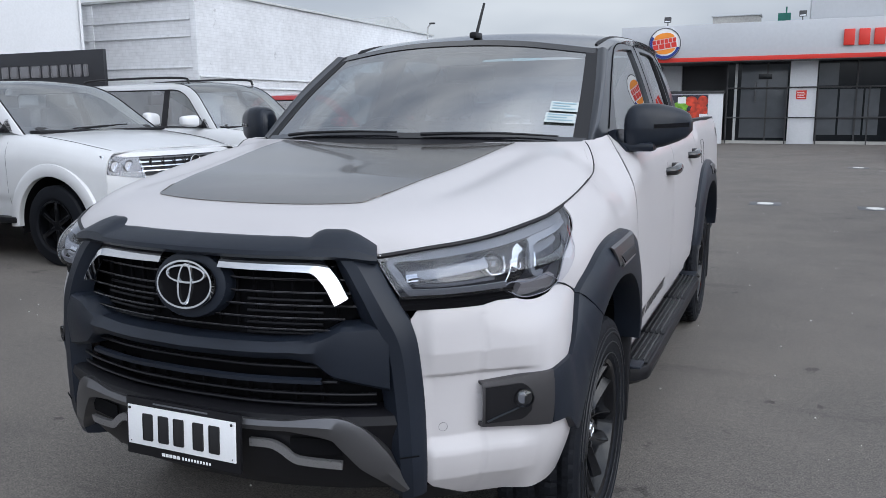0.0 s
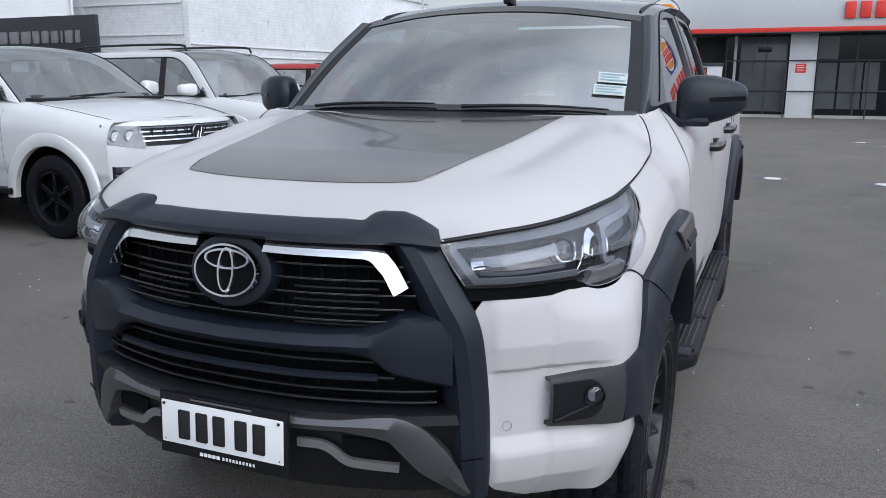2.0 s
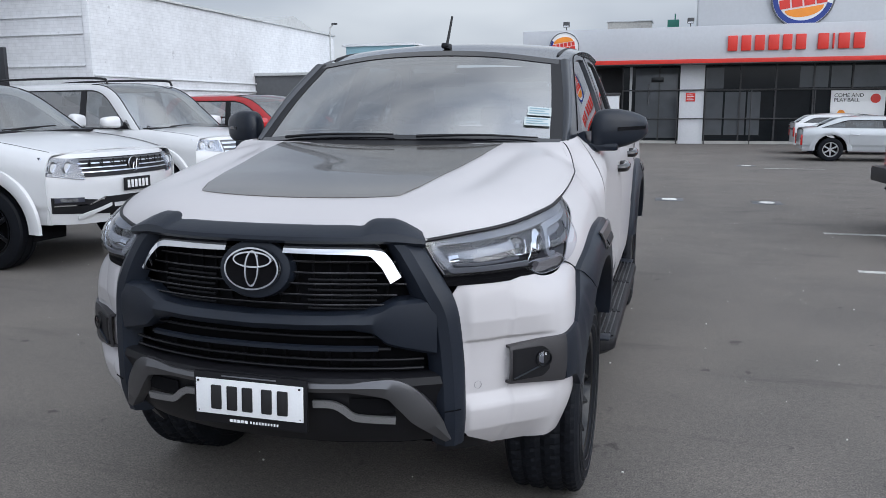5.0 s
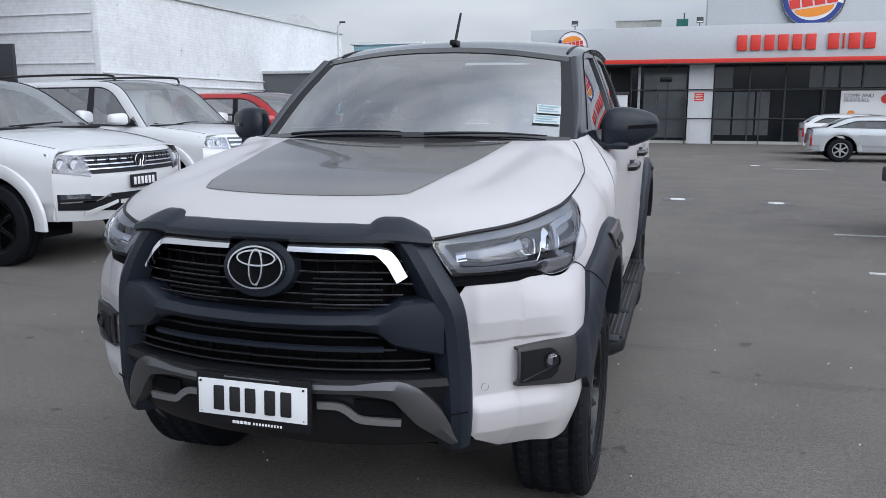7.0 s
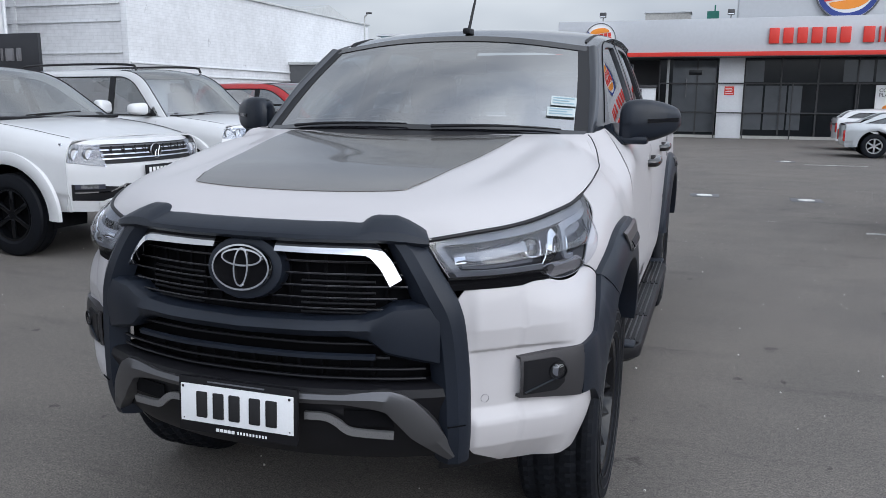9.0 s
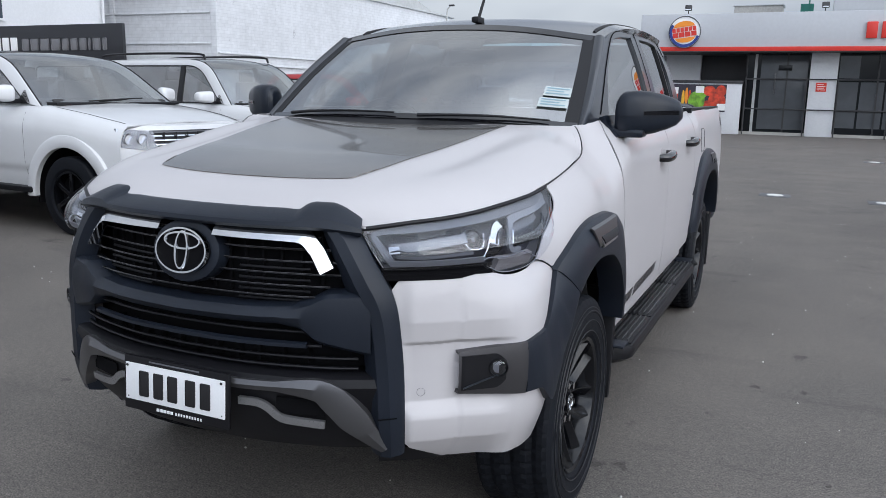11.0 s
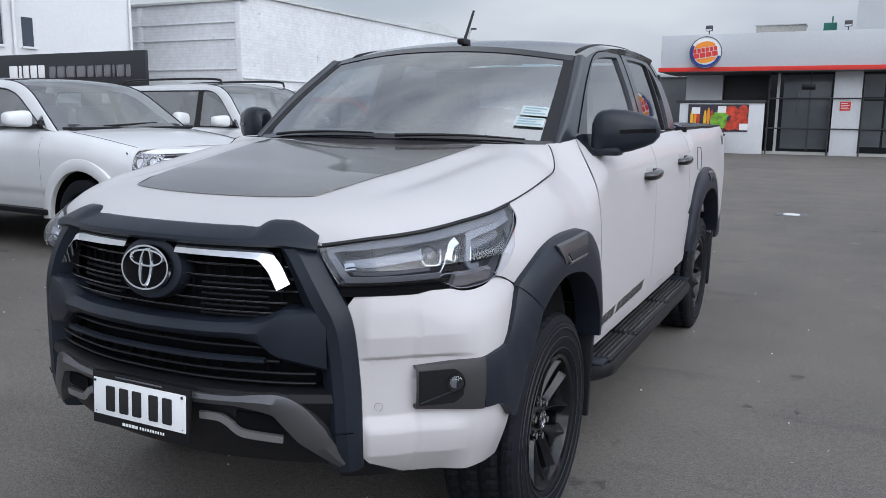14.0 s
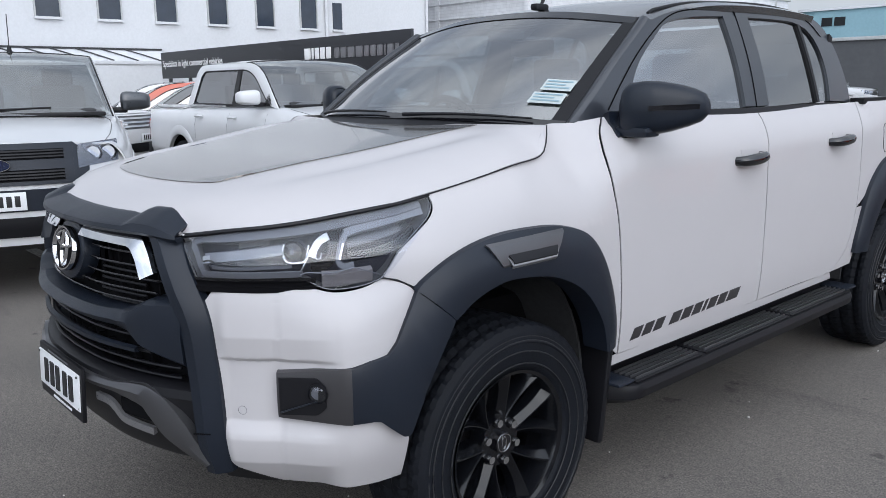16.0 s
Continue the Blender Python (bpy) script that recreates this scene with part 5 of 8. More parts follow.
# mirrors, handles, aerial, rails
for s in (1, -1):
    def mirror_ring(a, grow=0.0):
        x = 0.826 + 0.236 * a
        up = float(np.interp(a, [0, 0.04, 0.12, 0.3, 0.5, 0.7, 0.85, 0.95, 1.0], [0.058, 0.078, 0.092, 0.096, 0.092, 0.080, 0.066, 0.051, 0.026])) + grow
        down = float(np.interp(a, [0, 0.1, 0.3, 0.6, 0.8, 0.92, 1.0], [0.088, 0.088, 0.084, 0.070, 0.054, 0.040, 0.016])) + grow
        deep = float(np.interp(a, [0, 0.08, 0.2, 0.5, 0.8, 0.93, 1.0], [0.040, 0.056, 0.062, 0.060, 0.050, 0.036, 0.018])) + grow
        yc, zc = 1.640 + 0.115 * a * a, 1.370 + 0.008 * a
        pts = []
        for t in np.linspace(0, 2 * math.pi, 28, endpoint=False):
            c, q = math.cos(t), math.sin(t)
            pts.append((s * x, yc + math.copysign(abs(c) ** 0.8, c) * deep, zc + math.copysign(abs(q) ** 0.52, q) * (up if q > 0 else down)))
        return pts

    steps = np.linspace(0, 1, 26)
    bm = bmesh.new()
    rings = [[bm.verts.new(p) for p in mirror_ring(a)] for a in steps]
    for a, b in zip(rings, rings[1:]):
        for k in range(28):
            bm.faces.new((a[k], a[(k + 1) % 28], b[(k + 1) % 28], b[k]))
    bm.faces.new(rings[0])
    bm.faces.new(rings[-1])
    mir = part("door_mirror", bm, MIRROR_BLACK, ute, "black door mirror")
    cap = np.array([[mirror_ring(a, 0.003)[k] for k in range(0, 15)] for a in np.linspace(0.06, 0.985, 26)])
    part("mirror_cap", sheet(cap, 0.002, (0, -0.3, 1)), MIRROR_BLACK, mir, "satin black mirror cap")
    P = np.array([[np.array(mirror_ring(a, 0.0045)[14]) + np.array([0, -0.001, dz]) for dz in (0.002, 0.008, 0.015 + 0.004 * a)] for a in np.linspace(0.48, 0.97, 14)])
    part("indicator", sheet(P, 0.003, (0, -1, 0)), GLOSS_BLACK, mir, "smoked indicator lens")
    part("mirror_arm", box((0.150, 0.085, 0.034), (0.868 * s, 1.630, 1.305), 0.014), MIRROR_BLACK, mir)
    P = region([(1.575, 1.292), (1.70, 1.296)], [(1.70, 1.296), (1.735, 1.37)], [(1.592, 1.372), (1.735, 1.37)], [(1.575, 1.292), (1.592, 1.372)], lambda a, c: (flank(a, min(c, 1.335))[0] + 0.012 - max(0, c - 1.335) * 0.3, a, c), 8, 8, False)
    part("mirror_base", sheet(side(P, s), 0.03, (s, 0, 0)), MIRROR_BLACK, mir)
    P = np.array([[(s * x, 1.712 + 0.10 * (x - 0.85), z) for z in (1.335, 1.37, 1.415)] for x in (0.86, 0.92, 0.98)])
    part("mirror_glass", sheet(P, 0.004, (0, 1, 0)), CHROME, mir)
    for y, z in ((2.373, 1.168), (3.227, 1.196)):
        b = flank(y, z)[0]
        p = [(b + dx, y + dy, z + dz) for dy, dx, dz in ((-0.095, -0.004, -0.006), (-0.075, 0.030, -0.004), (0.0, 0.040, 0.0), (0.070, 0.034, 0.005), (0.095, -0.004, 0.006))]
        hd = part("door_handle", tube([(q[0] * s, q[1], q[2]) for q in spline(p, 24)], [0.015 + 0.006 * math.sin(math.pi * k / 23) for k in range(24)], 16, flat=1.15), GLOSS_BLACK, ute, "black door handle")
        P = region([(y - 0.07, z - 0.03), (y + 0.05, z - 0.026)], [(y + 0.05, z - 0.026), (y + 0.055, z + 0.035)], [(y - 0.06, z + 0.035), (y + 0.055, z + 0.035)], [(y - 0.07, z - 0.03), (y - 0.06, z + 0.035)], lambda a, c: flank(a, c, 0.0015), 8, 6)
        part("handle_cup", sheet(side(P, s), 0.002, (s, 0, 0)), WHITE, hd)
    p = [(0.600 * s, 2.08, 1.728), (0.600 * s, 2.13, 1.745), (0.602 * s, 2.4, 1.784), (0.602 * s, 2.9, 1.806), (0.596 * s, 3.25, 1.797), (0.592 * s, 3.36, 1.784)]
    part("roof_strip", tube(spline(p, 40), 0.007, 8), TRIM_BLACK, ute)
ant = part("aerial", box((0.040, 0.085, 0.030), (0.012, 2.125, 1.796), 0.012), TRIM_BLACK, ute, "short black roof aerial")
part("aerial_mast", tube([(0.012, 2.13 + 0.105 * k, 1.80 + 0.155 * k) for k in np.linspace(0, 1, 20)], [0.0075 - 0.002 * k + (0.0012 if i % 2 else 0) for i, k in enumerate(np.linspace(0, 1, 20))], 8), TRIM_BLACK, ant)

# side step
for s in (1, -1):
    rows = []
    for y in np.linspace(1.49, 3.50, 60):
        e = min(1, (y - 1.49) / 0.10, (3.50 - y) / 0.14)
        w = 0.965 - 0.10 * (1 - max(e, 0)) ** 2
        rows.append([(s * x, y, z) for x, z in ((0.76, 0.44), (0.80, 0.452), (w - 0.03, 0.452), (w - 0.008, 0.445), (w, 0.425), (w - 0.006, 0.395), (w - 0.04, 0.375), (0.80, 0.375))])
    step = part("side_step", sheet(np.array(rows), 0.01, (s, 0, 0.3)), TRIM_BLACK, ute, "black side step with ribbed treads")
    for y0, y1 in ((1.60, 2.00), (2.05, 2.72), (2.77, 3.36)):
        for k in range(5):
            part("tread_rib", box((0.0055, y1 - y0, 0.014), (s * (0.845 + 0.022 * k), (y0 + y1) / 2, 0.458), 0.002), SILVER, step)
        part("tread_pad", box((0.125, y1 - y0 + 0.03, 0.004), (s * 0.888, (y0 + y1) / 2, 0.4535), 0.001), TRIM_BLACK, step)
    for y0, y1 in ((1.495, 1.585), (3.37, 3.49)):
        part("step_end", box((0.15, y1 - y0, 0.012), (s * 0.865, (y0 + y1) / 2, 0.457), 0.006), PLASTIC, step)
    for y in (1.7, 2.4, 3.1):
        part("step_bracket", box((0.25, 0.05, 0.05), (0.70 * s, y, 0.43), 0.01), TRIM_BLACK, step)
# model lettering, drawn as plain slanted bars
for s in (1, -1):
    x_at = 1.615
    for k, w in enumerate((0.070, 0.070, 0.070, 0, 0.078, 0.076, 0.074, 0.036, 0.074, 0.074, 0.10)):
        if w:
            z0 = 0.582 + (x_at - 1.615) * 0.026
            P = region([(x_at, z0), (x_at + w - 0.014, z0 + 0.002)], [(x_at + w - 0.014, z0 + 0.002), (x_at + w + 0.008, z0 + 0.046)], [(x_at + 0.022, z0 + 0.044), (x_at + w + 0.008, z0 + 0.046)], [(x_at, z0), (x_at + 0.022, z0 + 0.044)], lambda a, c: flank(a, c, 0.002), 4, 4, False)
            part("lettering_bar", sheet(side(P, s), 0.001, (s, 0, 0)), BRONZE, ute)
        x_at += w if w else 0.035
    # filler flap outline and rear quarter marking
for k in range(3):
    P = region([(5.02 + 0.045 * k, 1.235), (5.05 + 0.045 * k, 1.235)], [(5.05 + 0.045 * k, 1.235), (5.06 + 0.045 * k, 1.30)], [(5.03 + 0.045 * k, 1.30), (5.06 + 0.045 * k, 1.30)], [(5.02 + 0.045 * k, 1.235), (5.03 + 0.045 * k, 1.30)], lambda a, c: flank(a, c, 0.002), 3, 3, False)
    part("lettering_bar", sheet(P, 0.001, (1, 0, 0)), BRONZE, ute)
loop = [(3.78, 1.13), (3.78, 1.235), (3.80, 1.25), (3.91, 1.25), (3.925, 1.235), (3.93, 1.12), (3.90, 1.105), (3.80, 1.105), (3.78, 1.13)]
part("filler_flap", tube([flank(y, z, 0.0005) for y, z in line(loop, 60)], 0.0018, 5), TRIM_BLACK, ute)


# wheels
def tyre_mesh(R=0.386, half=0.132, rim=0.232, n=208):
    bm = bmesh.new()
    prof = []
    for x, r, tread in ((-half * 0.80, rim - 0.006, 0), (-half * 0.95, rim + 0.02, 0), (-half * 1.02, rim + 0.06, 0), (-half * 1.03, (rim + R) / 2, 0), (-half * 1.025, R - 0.062, 0), (-half * 1.045, R - 0.059, 0), (-half * 1.045, R - 0.056, 0), (-half * 1.015, R - 0.053, 0), (-half * 0.98, R - 0.030, 0), (-half * 0.90, R - 0.010, 2)):
        prof.append((x, r, tread))
    for k in range(13):
        x = (-0.80 + 1.60 * k / 12) * half
        prof.append((x, R - 0.004 * (x / half) ** 2, 3 if k in (2, 6, 10) else 1))
    for x, r, tread in list(prof[:10])[::-1]:
        prof.append((-x, r, tread))
    rings = []
    for i in range(n):
        a = 2 * math.pi * i / n
        ring = []
        for k, (x, r, tread) in enumerate(prof):
            rr = r
            if tread == 3:
                rr -= 0.012
            elif tread == 1 and (i + k // 2) % 4 == 0:
                rr -= 0.007
            elif tread == 2 and i % 4 < 1:
                rr -= 0.004
            ring.append(bm.verts.new((x, math.cos(a) * rr, math.sin(a) * rr)))
        rings.append(ring)
    for i in range(n):
        a, b = rings[i], rings[(i + 1) % n]
        for k in range(len(prof) - 1):
            bm.faces.new((a[k], b[k], b[k + 1], a[k + 1]))
    return bm


def make_wheel(parent, at, s, first=None):
    """A black six-spoke wheel; its outer face looks along s times x."""
    if first:
        ob = copy_thing(first, pose(*at, 0, 0, 0 if s > 0 else 180))
        ob.parent = parent
        return ob
    bm = lathe([(0.118, 0.232), (0.122, 0.238), (0.116, 0.226), (0.095, 0.218), (0.03, 0.205), (-0.10, 0.215), (-0.12, 0.236), (-0.11, 0.230), (-0.08, 0.222)], 64, "x", closed=False)
    bmesh.ops.delete(bm, geom=[f for f in bm.faces if len(f.verts) > 4], context="FACES")
    rod((0.02, 0, 0), (0.070, 0, 0), 0.085, 0.078, 36, bm)
    rim = part("wheel", bm, RIM, parent, "black alloy wheel")
    rim.location = at
    part("tyre", tyre_mesh(), RUBBER, rim, "black all-terrain tyre", 14.0)
    for r, x in ((0.345, 0.1305), (0.333, 0.1355), (0.300, 0.1365), (0.262, 0.1330)):
        loop = [(x, math.cos(a) * r, math.sin(a) * r) for a in np.linspace(0, 2 * math.pi, 73)]
        part("sidewall_rib", tube(loop, 0.0022, 5), RUBBER_MARK, rim)
    part("brake_disc", rod((-0.04, 0, 0), (-0.02, 0, 0), 0.16, n=40), BRONZE, rim)
    part("wheel_back", rod((-0.075, 0, 0), (-0.07, 0, 0), 0.205, n=40), DARK, rim)
    for k in range(6):
        for d in (-1, 1):
            a0, a1 = radians(60 * k + 6 * d + 12), radians(60 * k + 19 * d + 12)
            bm = bmesh.new()
            rows = []
            for f in np.linspace(0, 1, 7):
                r = 0.062 + 0.166 * f
                a = a0 + (a1 - a0) * f
                c = Vector((0, math.cos(a) * r, math.sin(a) * r))
                t = Vector((0, -math.sin(a), math.cos(a)))
                w = 0.0195 - 0.004 * math.sin(f * math.pi) + 0.020 * max(0, f - 0.60)
                x = 0.062 + 0.040 * f ** 1.5
                rows.append([bm.verts.new(c + t * (w * q) + Vector((x + dx, 0, 0))) for q, dx in ((-1.25, -0.050), (-1.0, -0.012), (-0.25 * d - 0.12, 0.008), (-0.25 * d + 0.12, 0.008), (1.0, -0.012), (1.25, -0.050))])
            for a_, b_ in zip(rows, rows[1:]):
                for j in range(5):
                    bm.faces.new((a_[j], a_[j + 1], b_[j + 1], b_[j]))
                bm.faces.new((a_[5], a_[0], b_[0], b_[5]))
            bm.faces.new(rows[0])
            bm.faces.new(rows[-1])
            part("spoke", bm, RIM, rim)
        a = radians(60 * k + 42)
        c = (0.0, math.cos(a) * 0.066, math.sin(a) * 0.066)
        nut = part("lug_nut", rod((0.060, c[1], c[2]), (0.086, c[1], c[2]), 0.0125, 0.0120, 12), CHROME, rim)
        part("nut_seat", oval_ring(c[1], c[2], 0.0165, 0.0165, 0.004, 0.006, Matrix.Translation((0.071, 0, 0)) @ Matrix.Rotation(radians(90), 4, "Z"), 18), GLOSS_BLACK, nut)
    part("hub_cap", rod((0.06, 0, 0), (0.088, 0, 0), 0.036, 0.033, 28), GLOSS_BLACK, rim)
    part("cap_ring", oval_ring(0, 0, 0.030, 0.030, 0.0035, 0.004, Matrix.Translation((0.087, 0, 0)) @ Matrix.Rotation(radians(90), 4, "Z"), 28), CHROME, rim)
    part("cap_mark", oval_ring(0, 0, 0.010, 0.022, 0.0035, 0.004, Matrix.Translation((0.087, 0, 0)) @ Matrix.Rotation(radians(90), 4, "Z"), 24), CHROME, rim)
    return rim


first_wheel = make_wheel(ute, (0.772, 1.015, 0.384), 1)
for at, s in (((-0.772, 1.015, 0.384), -1), ((0.772, 4.09, 0.384), 1), ((-0.772, 4.09, 0.384), -1)):
    make_wheel(ute, at, s, first_wheel)


# ---- other parked vehicles ----
WHEEL_MESHES = {}
LETTER_WHITE = shade("white_lettering", (0.78, 0.78, 0.78), 0.5, vary=0.03)
NAVY = shade("dark_blue_enamel", (0.008, 0.013, 0.040), 0.25, vary=0.05)
VEHICLE_TINT = glass("car_side_glass_dark", (0.30, 0.33, 0.35), 0.30)
DARK_WINDOW = glass("dark_car_window", (0.20, 0.23, 0.25), 0.09)
VEHICLE_SCREEN = glass("car_windscreen_glass", (0.80, 0.86, 0.85), 0.44)
LAMP_CLEAR = shade("bright_lamp_reflector", (0.30, 0.31, 0.32), 0.25, metal=0.6, vary=0.35, fine=35, broad=9)


def plain_wheel(parent, at, s, R, rim_material, n_spokes):
    key = (R, rim_material.name, n_spokes)
    if key not in WHEEL_MESHES:
        h = 0.11
        rr = R * 0.62
        tyre = lathe([(-h * 0.8, rr), (-h, rr + 0.03), (-h * 1.02, R - 0.06), (-h * 0.92, R - 0.015), (-h * 0.75, R), (-h * 0.42, R), (-h * 0.40, R - 0.008), (-h * 0.30, R - 0.008), (-h * 0.28, R), (h * 0.28, R), (h * 0.30, R - 0.008), (h * 0.40, R - 0.008), (h * 0.42, R), (h * 0.75, R), (h * 0.92, R - 0.015), (h * 1.02, R - 0.06), (h, rr + 0.03), (h * 0.8, rr)], 48, "y")
        bmesh.ops.delete(tyre, geom=[f for f in tyre.faces if len(f.verts) > 4], context="FACES")
        rim = lathe([(-h * 0.9, rr * 1.02), (-h * 0.9, rr * 0.94), (-h * 0.2, rr * 0.88), (h * 0.8, rr)], 40, "y")
        bmesh.ops.delete(rim, geom=[f for f in rim.faces if len(f.verts) > 4], context="FACES")
        hub = rod((0, -h * 0.75, 0), (0, -h * 0.3, 0), rr * 0.24, rr * 0.26, 20)
        spoke = box((rr * 0.20, 0.035, rr * 0.80), (0, -h * 0.62, rr * 0.56), 0.010)
        back = rod((0, -0.01, 0), (0, 0.02, 0), rr * 0.9, n=32)
        kept = []
        for nm, bm, mt in (("wheel", rim, rim_material), ("tyre", tyre, RUBBER), ("wheel_back", back, DARK), ("hub", hub, rim_material), ("spoke", spoke, rim_material)):
            o = part(nm, bm, mt)
            kept.append(o.data)
            bpy.data.objects.remove(o)
        WHEEL_MESHES[key] = kept
    meshes = WHEEL_MESHES[key]
    rim = new("wheel", meshes[0])
    rim.parent = parent
    rim.matrix_basis = pose(*at, 0, 0, 0 if s < 0 else 180)
    for nm, me in (("tyre", meshes[1]), ("wheel_back", meshes[2]), ("hub", meshes[3])):
        new(nm, me).parent = rim
    for k in range(n_spokes):
        o = new("spoke", meshes[4])
        o.parent = rim
        o.matrix_basis = Matrix.Rotation(2 * math.pi * k / n_spokes, 4, "Y")
    return rim


def mirror_shell(u, vv, z, s):
    bm = bmesh.new()
    bmesh.ops.create_uvsphere(bm, u_segments=24, v_segments=16, radius=1.0)
    for q in bm.verts:
        a, b, c = q.co
        c = math.copysign(abs(c) ** 0.5, c)
        b = math.copysign(abs(b) ** 0.5, b)
        a = math.copysign(abs(a) ** 0.8, a)
        q.co = (u + 0.075 * a - 0.03 * (b * s), vv + 0.128 * b, z + (0.088 if c > 0 else 0.072) * c * (1 - 0.12 * b * s))
    return bm


def rounded(pts, radii, n):
    """A path of straight runs whose corners are rounded."""
    p, out = [np.array(q, float) for q in pts], []
    for k, q in enumerate(p):
        if not radii[k]:
            out.append(q)
            continue
        a, b = p[k - 1] - q, p[k + 1] - q
        a, b = q + a / np.linalg.norm(a) * radii[k], q + b / np.linalg.norm(b) * radii[k]
        out += [(1 - f) ** 2 * a + 2 * f * (1 - f) * q + f * f * b for f in np.linspace(0, 1, 12)]
    return line(out, n)


def vehicle(name, label, category, x, y, heading, paint, wb=3.1, fo=0.9, ro=1.2, hw=0.95, R=0.38, clearance=0.40, top=((-4.3, 1.12), (0.9, 1.0)), cab=(-0.55, -1.25, -2.6, -2.95), zb=1.15, roof=1.82, roof_hw=0.66,
            rim=None, spokes=5, bed=False, nose_bow=0.22, mirror=None, details=None, group="parked vehicles", step=False, rails=False, doors=(-0.62, -1.55, -2.45), tail_red=True, tint=None):
    """A parked car in its own frame: the front axle at the origin, u forward, v to its left."""
    v = empty(name, pose(x, y, 0, 0, 0, heading), label, category, group)
    tz = curve_of(list(top))
    u0, u1 = -wb - ro, fo
    Ra = R + 0.10

    def low(u):
        z = clearance
        for uw in (0.0, -wb):
            d = abs(u - uw)
            if d < Ra:
                z = max(z, R + math.sqrt(Ra * Ra - d * d) * 0.98)
        return z

    def half(u):
        f = min(1, (u1 - nose_bow - u + 0.5) / 0.5) if u > u1 - nose_bow else 1
        d = max(0, (u - (u1 - nose_bow - 0.7)) / 0.7)
        e = max(0, ((u0 + 0.5) - u) / 0.5)
        return hw * (1 - 0.075 * min(d, 1) ** 2 - 0.05 * min(e, 1) ** 2)

    def skin(u, k):
        z0, z1 = low(u), tz(u)
        w = half(u)
        if k <= 1.0:
            z = z0 + (z1 - z0) * k
            h = (z - clearance) / max(z1 - clearance, 0.1)
            b = float(np.interp(h, [0, 0.10, 0.20, 0.27, 0.45, 0.74, 0.80, 0.88, 0.94, 0.98, 1.0], [0.955, 0.968, 0.974, 0.996, 1.0, 1.0, 0.990, 0.968, 0.94, 0.912, 0.885]))
            return (u, w * b, z)
        f = k - 1.0
        return (u, w * 0.885 * (1 - f), z1 + 0.03 * (1 - (1 - f) ** 2))

    us = np.unique(np.r_[np.linspace(u0 + 0.06, u1 - nose_bow + 0.028, 70), [uw + q * Ra for uw in (0.0, -wb) for q in (-0.999, -0.96, 0.96, 0.999)]])
    ks = np.r_[np.linspace(0, 0.7, 22), np.linspace(0.76, 1, 9), np.linspace(1.15, 2.0, 6)]
    top_end = cab[3] if bed else u0
    P = np.array([[skin(u, k) for k in ks] for u in us])
    for s in (1, -1):
        part("body_side", sheet(P * np.array([1, s, 1]), 0.01, (0, s, 0.4)), paint, v)
    # front and rear faces

    def face(vv, z, off=0.0):
        w = half(u1 - nose_bow)
        lean = 0.20 * max(0.0, (z - (tz(fo) - 0.22)) / 0.4) ** 1.6 + 0.05 * max(0, (0.55 - z) / 0.2)
        return (u1 - nose_bow * min(1.25, abs(vv) / w) ** 2.4 - lean + off, vv, z)

    wf = half(u1 - nose_bow) * 0.985
    zt = tz(u1 - nose_bow)
    part("front_panel", sheet(np.array([[face(a, z) for z in np.linspace(clearance - 0.02 + 0.03 * (abs(a) / wf) ** 5, zt - 0.005 - 0.11 * (abs(a) / wf) ** 9, 12)] for a in np.linspace(-wf, wf, 40)]), 0.02, (1, 0, 0)), paint, v)
    part("bonnet_lip", sheet(np.array([[(lambda q: (q[0] * (1 - f) + (u1 - nose_bow - 0.12) * f, q[1], q[2] + 0.035 * f))(face(a, zt - 0.006 - 0.11 * (abs(a) / wf) ** 9)) for f in (0, 0.3, 0.6, 1.0)] for a in np.linspace(-wf, wf, 40)]), 0.02, (0, 0, 1)), paint, v)
    part("rear_panel", sheet(np.array([[(u0 + 0.06 - 0.06 * (1 - (a / hw) ** 2), a * 0.94, z) for z in np.linspace(clearance + 0.05, tz(u0), 8)] for a in np.linspace(-hw, hw, 14)]), 0.02, (-1, 0, 0)), paint, v)
    part("underbody", box((wb + fo + ro - 0.5, hw * 1.35, 0.3), ((u0 + u1) / 2 - 0.1, 0, clearance + 0.16)), DARK, v)
    for uw in (0.0, -wb):
        for s in (1, -1):
            A = np.array([[(uw + math.cos(a) * (Ra + 0.01), s * q, R + math.sin(a) * (Ra + 0.01)) for q in (hw * 0.55, hw * 0.95)] for a in np.linspace(-0.2, math.pi + 0.2, 22)])
            part("wheel_arch_liner", sheet(A, 0.01, (0, 0, -1)), DARK, v)
            plain_wheel(v, (uw, s * (hw - 0.125), R), s, R, rim or RIM, spokes)
    # cabin
    cb_f, cr_f, cr_r, cb_r = cab
    lean = (hw * 0.885 - roof_hw) / (roof - zb)

    def wall(u, z, off=0.0):
        return (u, hw * 0.885 - (z - zb) * lean + off, z)

    zr = roof - 0.07
    outer = rounded([(cb_r - 0.03, zb - 0.03), (cr_r - 0.05, zr + 0.035), (cr_f + 0.02, zr + 0.035), (cb_f + 0.07, zb - 0.03)], [0, 0.16, 0.34, 0], 80)
    inner = rounded([(cb_r + 0.19, zb + 0.012), (cr_r + 0.13, zr - 0.05), (cr_f - 0.13, zr - 0.05), (cb_f - 0.19, zb + 0.012)], [0.03 * 0, 0.12, 0.26, 0], 80)
